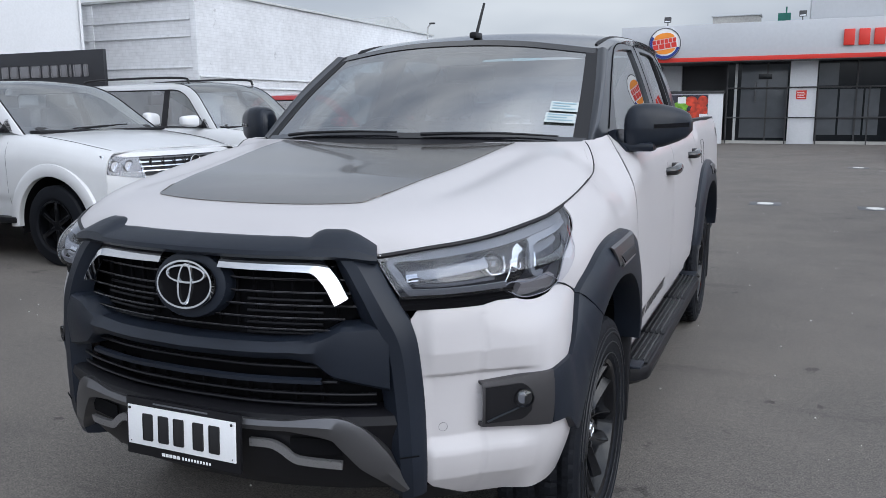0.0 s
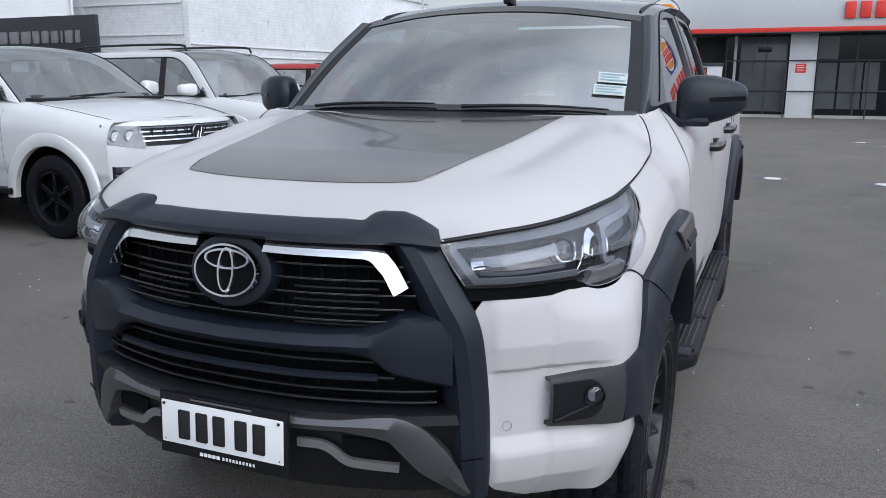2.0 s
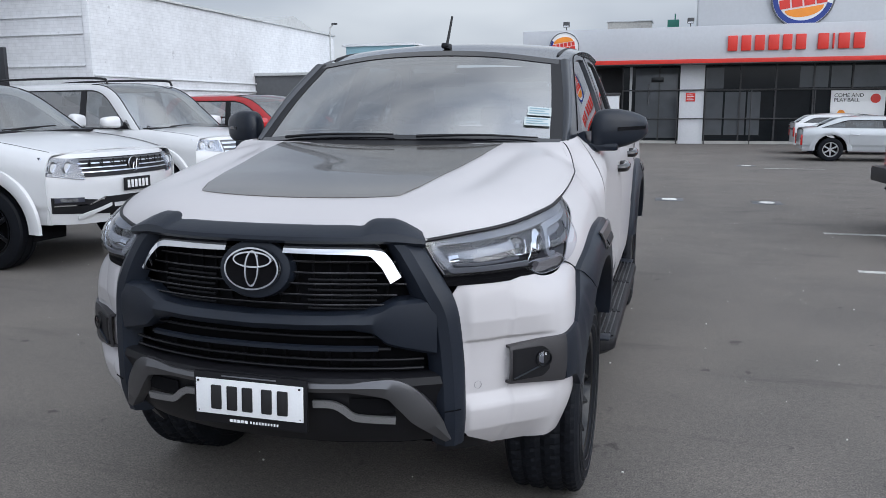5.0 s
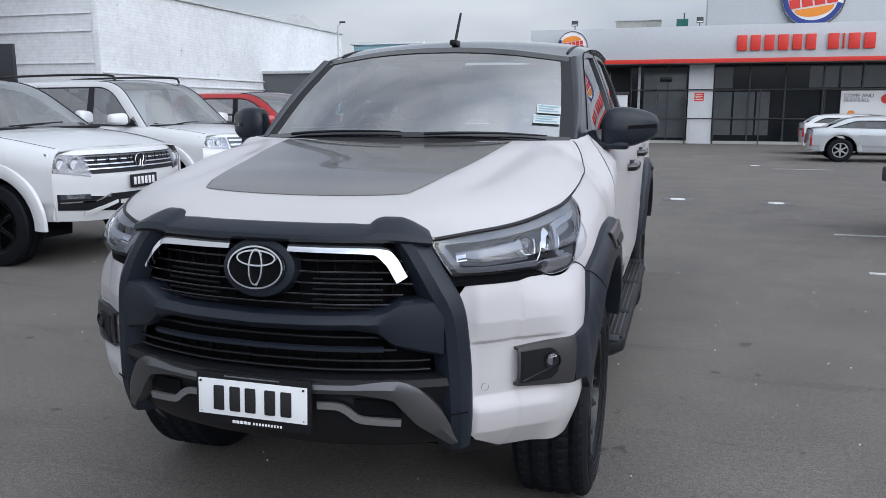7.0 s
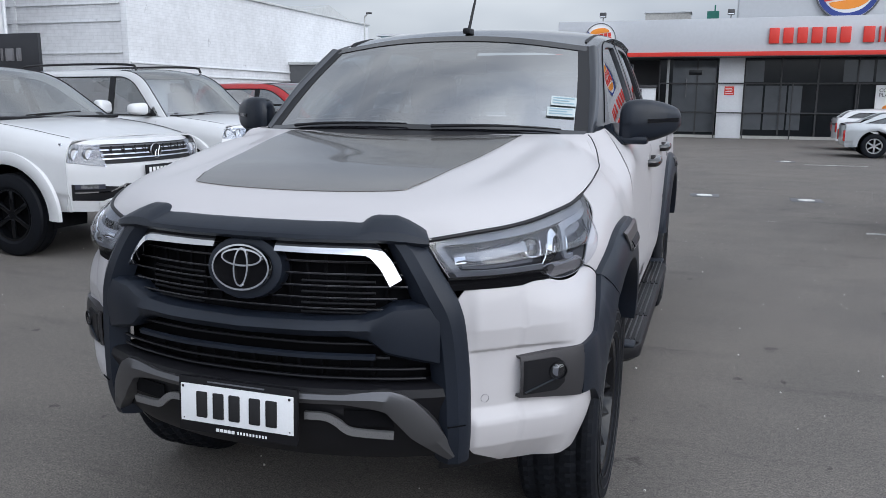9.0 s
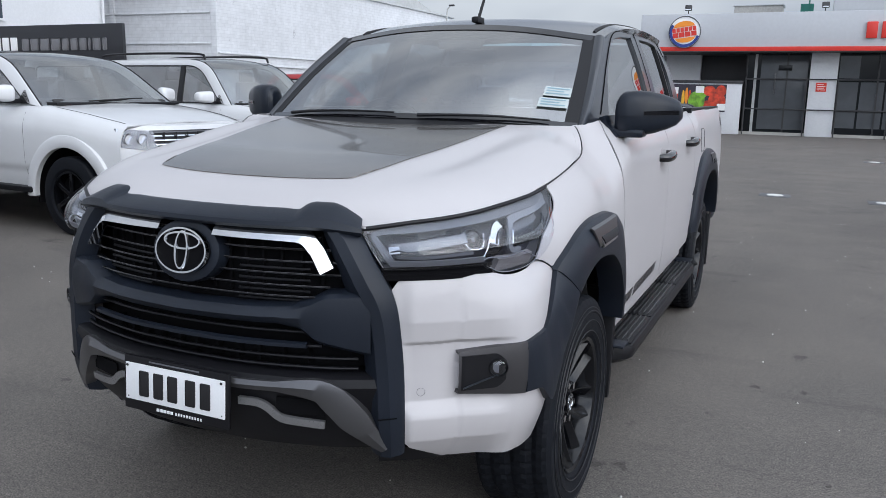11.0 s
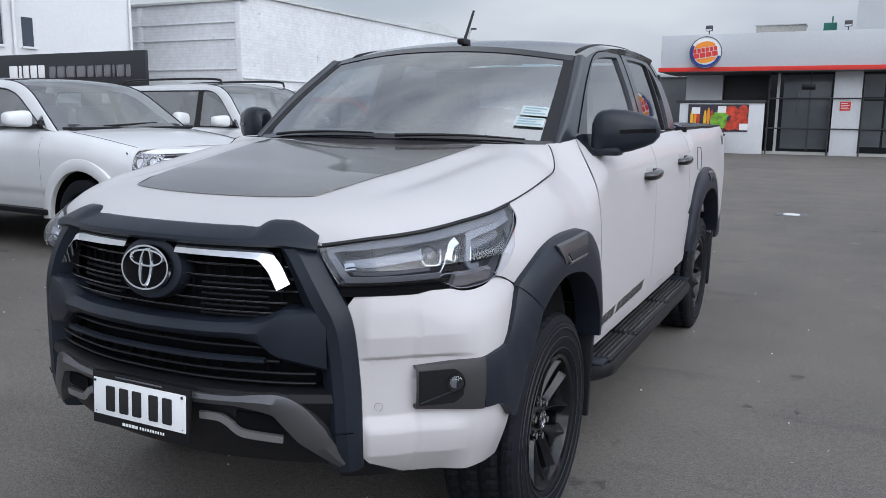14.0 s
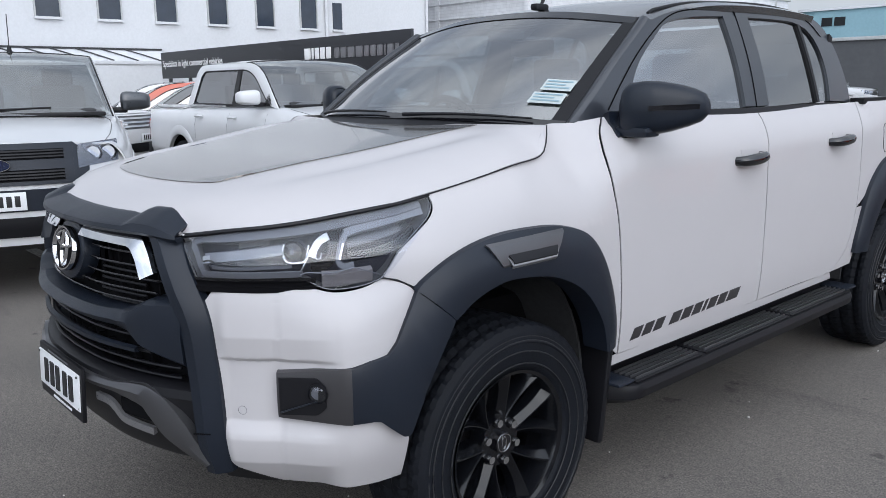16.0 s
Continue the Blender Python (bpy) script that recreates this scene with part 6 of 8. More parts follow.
    for s in (1, -1):
        S = np.array([1, s, 1])
        sill_line = line([inner[0], inner[-1]], 80)
        g = np.array([[wall(*(sill_line[k] * (1 - f) + inner[k] * f), -0.006) for f in np.linspace(0, 1, 6)] for k in range(80)])
        pane("side_window", g * S, 0.004, (0, s, 0), tint or VEHICLE_TINT, v)
        g = np.array([[wall(*(outer[k] * (1 - f) + inner[k] * f), o) for f, o in ((0.0, -0.012), (0.06, 0.002), (0.3, 0.008), (0.8, 0.008), (0.97, 0.004), (1.0, -0.012))] for k in range(80)])
        part("cab_frame", sheet(g * S, 0.02, (0, s, 0.2)), paint, v)
        part("window_seal", tube([np.array(wall(q[0], q[1], 0.001)) * S for q in inner], 0.009, 6), TRIM_BLACK, v)
        part("window_seal", tube([np.array(wall(q[0], q[1] - 0.004, 0.006)) * S for q in sill_line], 0.012, 6), TRIM_BLACK, v)
        b0 = doors[1]
        g = region([(b0 - 0.06, zb), (b0 + 0.06, zb)], [(b0 + 0.06, zb), (b0 + 0.0, zr - 0.03)], [(b0 - 0.10, zr - 0.03), (b0 + 0.0, zr - 0.03)], [(b0 - 0.06, zb), (b0 - 0.10, zr - 0.03)], lambda a, c: wall(a, c, 0.003), 5, 8, False)
        part("b_pillar", sheet(g * S, 0.02, (0, s, 0)), TRIM_BLACK, v)
        # mirrors, handles, seams
        mu = cb_f - 0.28
        mm = part("door_mirror", mirror_shell(mu, s * (hw + 0.09), zb + 0.09, s), mirror or paint, v)
        g = region([(cb_f - 0.30, zb), (cb_f - 0.10, zb)], [(cb_f - 0.10, zb), (cb_f - 0.21, zb + 0.13)], [(cb_f - 0.24, zb + 0.13), (cb_f - 0.21, zb + 0.13)], [(cb_f - 0.30, zb), (cb_f - 0.24, zb + 0.13)], lambda a, c: wall(a, c, 0.008), 5, 5, False)
        part("mirror_sail", sheet(g * S, 0.012, (0, s, 0)), TRIM_BLACK, v)
        part("mirror_arm", box((0.09, 0.14, 0.05), (mu, s * (hw - 0.05), zb + 0.02), 0.02), TRIM_BLACK, mm)
        for du in doors[1:]:
            part("door_handle", tube([(du + 0.24 - q, s * (hw * 0.985 + d), zb - 0.14) for q, d in ((0, 0), (0.03, 0.03), (0.1, 0.04), (0.17, 0.03), (0.2, 0))], 0.014, 8), paint, v)
        for du in doors:
            part("door_seam", tube([np.array(skin(du, k)) * S + np.array([0, 0.001 * s, 0]) for k in np.linspace(0.05, 1, 12)], 0.0022, 5), SEAM, v)
        for uw in (0.0, -wb):
            lip = []
            for a in np.linspace(-0.05, math.pi + 0.05, 30):
                lip.append([(uw + math.cos(a) * (Ra + dr), s * (hw * 0.985 + dv - (0.03 if uw == 0 else 0.0) * max(0, math.cos(a)) ** 2), R + math.sin(a) * (Ra + dr)) for dr, dv in (((-0.012, -0.03), (-0.012, 0.020), (0.0, 0.026), (0.085, 0.026), (0.105, 0.018), (0.116, -0.008)) if clearance > 0.35 else ((-0.012, -0.03), (-0.012, 0.008), (0.0, 0.013), (0.05, 0.013), (0.085, 0.009), (0.115, -0.006)))])
            part("arch_lip", sheet(np.array(lip), 0.006, (0, s, 0.2)), paint, v)
        seam = [(cb_f + 0.10, s * hw * 0.80), (cb_f + 0.32, s * hw * 0.845), ((cb_f + u1) / 2 + 0.1, s * hw * 0.83), (u1 - nose_bow - 0.05, s * hw * 0.775)]
        part("bonnet_seam", tube([(q[0], q[1], tz(q[0]) + 0.03 * (1 - (abs(q[1]) / (half(q[0]) * 0.885)) ** 2) + 0.002) for q in spline(seam, 24)], 0.0025, 5), TRIM_BLACK, v)
        if step:
            part("side_step", box((wb - 1.0, 0.13, 0.06), (-wb / 2, s * (hw - 0.02), clearance - 0.02), 0.02), TRIM_BLACK, v)
        if rails:
            p = spline([(cr_f - 0.10, s * (roof_hw - 0.05), roof - 0.03), (cr_f - 0.22, s * (roof_hw - 0.05), roof + 0.05), ((cr_f + cr_r) / 2, s * (roof_hw - 0.05), roof + 0.07), (cr_r + 0.1, s * (roof_hw - 0.05), roof + 0.05), (cr_r, s * (roof_hw - 0.05), roof - 0.03)], 30)
            part("roof_rail", tube(p, 0.018, 8), TRIM_BLACK, v)
        if tail_red:
            part("tail_lamp", box((0.10, 0.16, 0.30), (u0 + 0.06, s * (hw - 0.12), tz(u0) - 0.28), 0.03), RED_LENS, v, "red tail lamp")
    top_k = int(np.argmax(outer[:, 1] > outer[:, 1].max() - 1e-4))
    front = [q for q in outer[::-1] if q[0] > (cr_f + cr_r) / 2 and q[1] <= outer[:, 1].max()]
    k_top = next(k for k, q in enumerate(front) if q[1] > outer[:, 1].max() - 2e-4)
    front = line(front[:k_top + 1], 14)
    bow, u_back = 0.15, outer[top_k][0]
    g = np.array([[(front[k][0] + bow * (1 - q * q) * (1 - 0.6 * k / 13), wall(*front[k])[1] * q * 0.985, front[k][1] + 0.032 * (1 - q * q)) for k in range(14)] for q in np.linspace(-1, 1, 20)])
    pane("windscreen", g, 0.004, (1, 0, 1), VEHICLE_SCREEN, v)
    part("screen_seal", tube([q for q in g[:, 13]], 0.010, 6), TRIM_BLACK, v)
    for k in (0, -1):
        part("screen_seal", tube([q for q in g[k]], 0.008, 6), TRIM_BLACK, v)
    vw = wall(0, zr + 0.035)[1]
    g = np.array([[(u_back + (front[13][0] + bow * 0.4 * (1 - q * q) - u_back) * f, q * vw, zr + 0.035 + 0.032 * (1 - q * q) + 0.022 * math.sin(math.pi * f) * (1 - q ** 4)) for q in np.linspace(-1, 1, 20)] for f in np.linspace(0, 1, 16)])
    part("roof", sheet(g, 0.03, (0, 0, 1)), paint, v)
    wbz, wtz = hw * 0.86, roof_hw - 0.03
    part("cowl", box((0.16, wbz * 1.9, 0.03), (cb_f + 0.12, 0, zb + 0.005), 0.01), TRIM_BLACK, v)
    part("wiper", tube([(cb_f + 0.17, -0.4, zb + 0.03), (cb_f + 0.16, 0, zb + 0.05), (cb_f + 0.10, 0.35, zb + 0.06)], 0.008, 6), TRIM_BLACK, v)
    g = np.array([[(cb_r + (cr_r - cb_r) * f, (wbz + (wtz - wbz) * f) * q, zb + (roof - 0.08 - zb) * f) for f in np.linspace(0, 1, 8)] for q in np.linspace(-1, 1, 10)])
    pane("back_window", g, 0.004, (-1, 0, 0.4), TINT_GLASS, v)
    bm = box((cb_f - cb_r + 0.1, hw * 1.62, 0.06), ((cb_f + cb_r) / 2, 0, zb - 0.14))
    for u in ((cr_f - 0.18), (cr_f - 1.05)):
        for q in (-0.38, 0.38):
            box((0.13, 0.46, 0.5), (u - 0.12, q, zb + 0.66 * (roof - zb) - 0.36), 0.05, bm)
            box((0.09, 0.25, 0.16), (u - 0.17, q, zb + 0.66 * (roof - zb) - 0.04), 0.04, bm)
    box((0.35, hw * 1.5, 0.10), (cb_f - 0.10, 0, zb + 0.0), 0.04, bm)
    part("cabin", bm, INTERIOR, v)
    if bed:
        L0, L1 = u0 + 0.08, cb_r - 0.05
        part("tray_cover", box((L1 - L0, hw * 1.66, 0.03), ((L0 + L1) / 2, 0, tz((L0 + L1) / 2) + 0.045), 0.012), paint if bed == "white" else TRIM_BLACK, v)
        part("rear_bumper", box((0.20, hw * 1.9, 0.19), (u0 - 0.04, 0, clearance + 0.16), 0.04), TRIM_BLACK, v, "black rear bumper")
        part("tow_hitch", tube([(u0, 0.1, clearance + 0.02), (u0 - 0.12, 0.1, clearance + 0.0), (u0 - 0.18, 0.1, clearance + 0.05)], 0.022, 8), TRIM_BLACK, v)
    if details:
        details(v, face, zt, wf)
    return v


def patch(v, face, name, vs, z0, z1, material, off, thick=0.01, label="", shape=None, n=16):
    """A panel on a front face between two sideways limits, z0 and z1 each a height or a pair of heights."""
    za, zbb = (z0 if hasattr(z0, "__len__") else (z0, z0)), (z1 if hasattr(z1, "__len__") else (z1, z1))
    P = np.array([[face(vs[0] + (vs[1] - vs[0]) * f, (za[0] + (za[1] - za[0]) * f) * (1 - h) + (zbb[0] + (zbb[1] - zbb[0]) * f) * h, off) for h in np.linspace(0, 1, 6)] for f in np.linspace(0, 1, n)])
    return part(name, sheet(P, thick, (1, 0, 0)), material, v, label)


def plate_on(v, face, z, tall=0.125, ground=None, ink=None):
    q = face(0, z, 0.02)
    pl = part("number_plate", box((0.015, 0.37, tall), q, 0.003), ground or PLATE_WHITE, v, "number plate")
    for k in range(6):
        part("plate_bar", box((0.004, 0.034, 0.075), (q[0] + 0.008, -0.13 + 0.052 * k, z), 0.002), ink or PRINT_BLACK, pl)


def lamp_on(v, face, s, v0, v1, lo, hi, bowl=None):
    a = patch(v, face, "headlamp", (s * v0, s * v1), lo, hi, bowl or LAMP_CLEAR, 0.006, 0.03, "clear headlamp")
    vm, zm = s * (v0 * 0.35 + v1 * 0.65), (lo[0] + lo[1] + hi[0] + hi[1]) / 4
    for vv in (s * (v0 * 0.62 + v1 * 0.38), s * (v0 * 0.25 + v1 * 0.75)):
        q = face(vv, zm, 0.008)
        m = Matrix.Translation(q) @ Matrix.Rotation(radians(90), 4, "Z")
        part("lamp_ring", oval_ring(0, 0, 0.062, 0.062, 0.012, 0.012, m, 26), CHROME, a)
        part("lamp_bulb", rod(q, (q[0] + 0.006, q[1], q[2]), 0.045, n=20), LAMP_WHITE, a)
    ln = patch(a, face, "lamp_lens", (s * v0, s * v1), lo, hi, LENS, 0.022, 0.003)
    ln.visible_shadow = False


def ute_front_a(v, face, zt, wf):
    patch(v, face, "grille", (-0.60, 0.60), (0.86, 0.86), (1.035, 1.035), TRIM_BLACK, 0.008, 0.02, "black grille with chrome bars")
    for z in (0.905, 0.945, 0.985, 1.02):
        patch(v, face, "grille_bar", (-0.60, 0.60), z - 0.006, z + 0.006, CHROME if z < 1.0 else SILVER, 0.018, 0.01)
    for k in np.linspace(-0.5, 0.5, 9):
        part("grille_rib", box((0.01, 0.012, 0.15), face(k, 0.945, 0.012), 0.002), TRIM_BLACK, v)
    m = Matrix.Translation(face(0, 0.955, 0.03)) @ Matrix.Rotation(radians(90), 4, "Z")
    bd = part("badge", rod(face(0, 0.955, 0.01), face(0, 0.955, 0.03), 0.072, n=30), TRIM_BLACK, v, "round chrome badge")
    part("badge_ring", oval_ring(0, 0, 0.075, 0.075, 0.010, 0.008, m, 34), CHROME, bd)
    for s in (1, -1):
        for a, b in (((0.048, 0.045), (0.018, -0.055)), ((0.0, 0.012), (0.018, -0.055))):
            part("badge_bar", tube([Vector(face(0, 0.955, 0.034)) + Vector((0, s * q[0], q[1])) for q in (a, b)], 0.006, 6), CHROME, bd)
        lamp_on(v, face, s, 0.585, 0.875, (0.835, 0.885), (1.030, 1.055), LAMP_DARK)
        patch(v, face, "side_intake", (s * 0.30, s * 0.86), (0.495, 0.545), (0.625, 0.690), TRIM_BLACK, 0.006, 0.02)
        fl = patch(v, face, "fog_lamp", (s * 0.60, s * 0.84), (0.632, 0.640), (0.676, 0.686), LAMP_DARK, 0.012, 0.02)
        patch(fl, face, "fog_glass", (s * 0.66, s * 0.80), (0.640, 0.648), (0.672, 0.680), LAMP_CLEAR, 0.018, 0.01)
        patch(v, face, "intake_trim", (s * 0.56, s * 0.85), (0.600, 0.606), (0.612, 0.618), CHROME, 0.020, 0.012)
        patch(v, face, "intake_trim", (s * 0.40, s * 0.56), (0.660, 0.600), (0.674, 0.613), CHROME, 0.020, 0.012)
        patch(v, face, "lower_bar", (s * 0.34, s * 0.66), (0.575, 0.470), (0.605, 0.510), WHITE2, 0.022, 0.012)
    patch(v, face, "lower_intake", (-0.34, 0.34), (0.48, 0.48), (0.56, 0.56), TRIM_BLACK, 0.006, 0.02)
    patch(v, face, "centre_intake", (-0.40, 0.40), (0.60, 0.60), (0.665, 0.665), TRIM_BLACK, 0.006, 0.02)
    plate_on(v, face, 0.765, 0.125, TRIM_BLACK, LETTER_WHITE)


def suv_front(v, face, zt, wf):
    patch(v, face, "grille", (-0.50, 0.50), 0.86, 1.06, SILVER, 0.008, 0.02, "bright barred grille")
    for z in (0.90, 0.96, 1.02):
        patch(v, face, "grille_bar", (-0.50, 0.50), z - 0.014, z + 0.014, CHROME, 0.02, 0.01)
    for s in (1, -1):
        lamp_on(v, face, s, 0.53, 0.87, (0.90, 0.93), (1.06, 1.08))
    patch(v, face, "lower_intake", (-0.55, 0.55), 0.50, 0.64, TRIM_BLACK, 0.008, 0.02)
    plate_on(v, face, 0.72)


def ute_front_b(v, face, zt, wf):
    patch(v, face, "grille", (-0.50, 0.50), (0.82, 0.82), (1.10, 1.10), PLASTIC, 0.015, 0.03, "dark grey barred grille")
    # near-black bands laid on the grille stand in for its shaded openings
    patch(v, face, "grille_recess", (-0.44, 0.44), 0.85, 0.925, DARK, 0.022, 0.01)
    patch(v, face, "grille_recess", (-0.44, 0.44), 0.995, 1.06, DARK, 0.022, 0.01)
    for z in (0.87, 0.89, 0.91, 1.01, 1.03, 1.05):
        patch(v, face, "grille_bar", (-0.44, 0.44), z - 0.005, z + 0.005, TRIM_BLACK, 0.03, 0.01)
    m = Matrix.Translation(face(0, 0.96, 0.03)) @ Matrix.Rotation(radians(90), 4, "Z")
    bd = part("badge", prism(ellipse(0, 0, 0.105, 0.043), -0.012, m), NAVY, v, "dark blue oval badge with bright rim")
    part("badge_ring", oval_ring(0, 0, 0.11, 0.047, 0.007, 0.016, m), CHROME, bd)
    for s in (1, -1):
        lamp_on(v, face, s, 0.53, 0.80, (0.92, 0.955), (1.080, 1.105), LAMP_DARK)
        patch(v, face, "grille_corner", (s * 0.50, s * 0.60), (0.83, 0.90), (1.10, 1.02), PLASTIC, 0.016, 0.03)
        patch(v, face, "fog_surround", (s * 0.58, s * 0.80), (0.56, 0.58), (0.70, 0.72), TRIM_BLACK, 0.012, 0.02)
    patch(v, face, "bumper_band", (-0.82, 0.82), 0.64, 0.79, PLASTIC, 0.010, 0.03)
    patch(v, face, "lower_intake", (-0.60, 0.60), 0.46, 0.60, TRIM_BLACK, 0.014, 0.02)
    plate_on(v, face, 0.715)
    ar = part("aerial", rod((-1.36, 0.02, 1.80), (-1.36, 0.02, 1.85), 0.022, 0.016), TRIM_BLACK, v)
    part("aerial_mast", tube([(-1.36, 0.02, 1.84), (-1.40, 0.02, 2.00), (-1.45, 0.02, 2.14)], 0.004, 6), TRIM_BLACK, ar)


def car_front(v, face, zt, wf):
    patch(v, face, "grille", (-0.42, 0.42), 0.60, 0.72, TRIM_BLACK, 0.010, 0.02)
    patch(v, face, "lower_intake", (-0.55, 0.55), 0.32, 0.44, TRIM_BLACK, 0.008, 0.02)
    for s in (1, -1):
        lamp_on(v, face, s, 0.46, 0.78, (0.60, 0.63), (0.73, 0.76))
    plate_on(v, face, 0.50, 0.115)


UTE_TOP = ((-4.40, 1.16), (-3.2, 1.17), (-2.9, 1.18), (-0.6, 1.17), (-0.3, 1.17), (0.2, 1.13), (0.6, 1.08), (0.95, 1.02))
UTE_TOP_A = ((-4.40, 1.17), (-3.2, 1.18), (-2.9, 1.20), (-0.6, 1.235), (-0.3, 1.225), (0.2, 1.165), (0.6, 1.09), (0.95, 1.02))
vehicle("ute_neighbour", "white double-cab ute with black wheels and hard tray lid", "ute", -4.87, 4.83, -3, WHITE2, 3.095, 0.90, 1.26, 0.975, 0.385, 0.44, UTE_TOP_A, (-0.50, -1.18, -2.84, -2.98), 1.255, 1.79, 0.70,
        RIM, 6, "white", 0.26, None, ute_front_a, step=True, doors=(-0.60, -1.58, -2.55))
SUV_TOP = ((-4.0, 1.20), (-3.0, 1.21), (-0.6, 1.20), (-0.3, 1.20), (0.3, 1.15), (0.7, 1.08), (0.9, 1.02))
vehicle("four_wheel_drive", "white four-wheel-drive wagon with dark roof rails", "car", -5.55, 8.52, -9.2, WHITE2, 2.85, 0.85, 1.20, 0.985, 0.39, 0.42, SUV_TOP, (-0.45, -1.10, -3.75, -4.0), 1.21, 1.88, 0.69,
        RIM_SILVER, 6, False, 0.24, None, suv_front, rails=True, doors=(-0.55, -1.55, -2.55))
vehicle("ute_neighbour", "white double-cab ute with dark grey grille and bumper band", "ute", -4.45, 1.0, -18.6, WHITE2, 3.22, 0.90, 1.24, 0.93, 0.385, 0.42, UTE_TOP_A, (-0.42, -1.15, -2.62, -2.98), 1.26, 1.80, 0.68,
        RIM, 6, "black", 0.24, GREY_PAINT, ute_front_b, doors=(-0.55, -1.55, -2.5))
CAR_TOP = ((-3.6, 0.95), (-3.0, 0.98), (-0.6, 0.96), (-0.2, 0.95), (0.4, 0.86), (0.8, 0.76))
vehicle("red_hatchback", "red hatchback with a thin roof aerial", "car", -4.9, 11.0, -12, RED_PAINT, 2.6, 0.85, 0.75, 0.87, 0.31, 0.28, ((-3.6, 1.14), (-2.8, 1.17), (-0.6, 1.15), (-0.2, 1.14), (0.4, 1.06), (0.85, 0.95)), (-0.15, -0.95, -2.7, -3.2), 1.16, 1.74, 0.64,
        RIM_SILVER, 7, False, 0.25, None, car_front, doors=(-0.45, -1.35, -2.2), tint=SIDE_GLASS)
for px_, py_, h_, mt_, lb_ in ((-15.0, 5.9, 240, ORANGE_PAINT, "orange-red hatchback in a back row"), (-12.05, 5.15, 240, GREY_PAINT, "dark grey hatchback in a back row"), (-17.6, 6.6, 240, WHITE2, "white hatchback in a back row")):
    vehicle("hatchback", lb_, "car", px_, py_, h_, mt_, 2.6, 0.85, 0.75, 0.87, 0.31, 0.28, CAR_TOP, (-0.15, -1.0, -2.6, -3.2), 0.97, 1.60, 0.60, RIM_SILVER, 7, False, 0.25, None, car_front, doors=(-0.45, -1.35, -2.2), tint=SIDE_GLASS)
vehicle("ute_neighbour", "white ute with a bright barred grille", "ute", -10.8, 3.9, 35, WHITE2, 3.1, 0.9, 1.2, 0.93, 0.385, 0.42, UTE_TOP, (-0.50, -1.30, -2.62, -2.98), 1.19, 1.75, 0.68, RIM, 6, "black", 0.24, None, suv_front)
vehicle("sedan", "silver-white sedan before the restaurant windows", "car", 7.95, 22.9, -2, SILVER_PAINT, 2.7, 0.85, 0.78, 0.86, 0.32, 0.28, ((-3.48, 0.86), (-3.2, 0.91), (-2.6, 0.91), (-0.6, 0.89), (-0.2, 0.92), (0.4, 0.84), (0.85, 0.72)), (-0.10, -0.95, -2.45, -3.22), 0.87, 1.23, 0.60,
        RIM_SILVER, 6, False, 0.25, None, car_front, doors=(-0.45, -1.35, -2.25), tint=DARK_WINDOW)
vehicle("hatchback", "white hatchback parked beside a sedan", "car", 7.95, 26.4, -2, WHITE2, 2.55, 0.85, 0.7, 0.85, 0.31, 0.28, CAR_TOP, (-0.15, -1.0, -2.75, -3.2), 0.93, 1.26, 0.60, RIM_SILVER, 6, False, 0.25, None, car_front, doors=(-0.45, -1.35, -2.2), tint=DARK_WINDOW)
vehicle("orange_ute", "orange ute seen at its black rear bumper", "ute", 8.14, 8.6, 4, ORANGE_PAINT, 3.2, 0.9, 1.22, 0.93, 0.385, 0.50, UTE_TOP, (-0.50, -1.30, -2.62, -2.98), 1.19, 1.83, 0.68, RIM, 6, "black", 0.24, None, ute_front_b)
vehicle("blue_sedan", "bright blue sedan parked before a grey shed", "car", -3.1, 28.4, 5, BLUE_PAINT, 2.55, 0.9, 1.0, 0.86, 0.32, 0.26, ((-3.7, 0.95), (-3.2, 0.97), (-2.6, 0.95), (-0.6, 0.92), (-0.2, 0.91), (0.4, 0.83), (0.9, 0.70)), (-0.15, -0.95, -2.1, -2.9), 0.90, 1.24, 0.57,
        RIM, 7, False, 0.28, None, car_front, doors=(-0.45, -1.35, -2.2), tint=SIDE_GLASS)
vehicle("hatchback", "dark grey hatchback behind a blue sedan", "car", -5.75, 31.2, 184, GREY_PAINT, 2.5, 0.8, 0.7, 0.85, 0.31, 0.28, CAR_TOP, (-0.15, -1.0, -2.7, -3.2), 0.88, 1.20, 0.60, RIM, 6, False, 0.25, None, car_front, doors=(-0.45, -1.35, -2.2), tint=SIDE_GLASS)
vehicle("four_wheel_drive", "white wagon parked far off by a shed", "car", -12.2, 37.5, 3, WHITE2, 2.85, 0.85, 1.20, 0.95, 0.39, 0.42, SUV_TOP, (-0.45, -1.15, -3.75, -4.0), 1.21, 1.83, 0.72, RIM_SILVER, 6, False, 0.24, None, suv_front, doors=(-0.55, -1.55, -2.55))


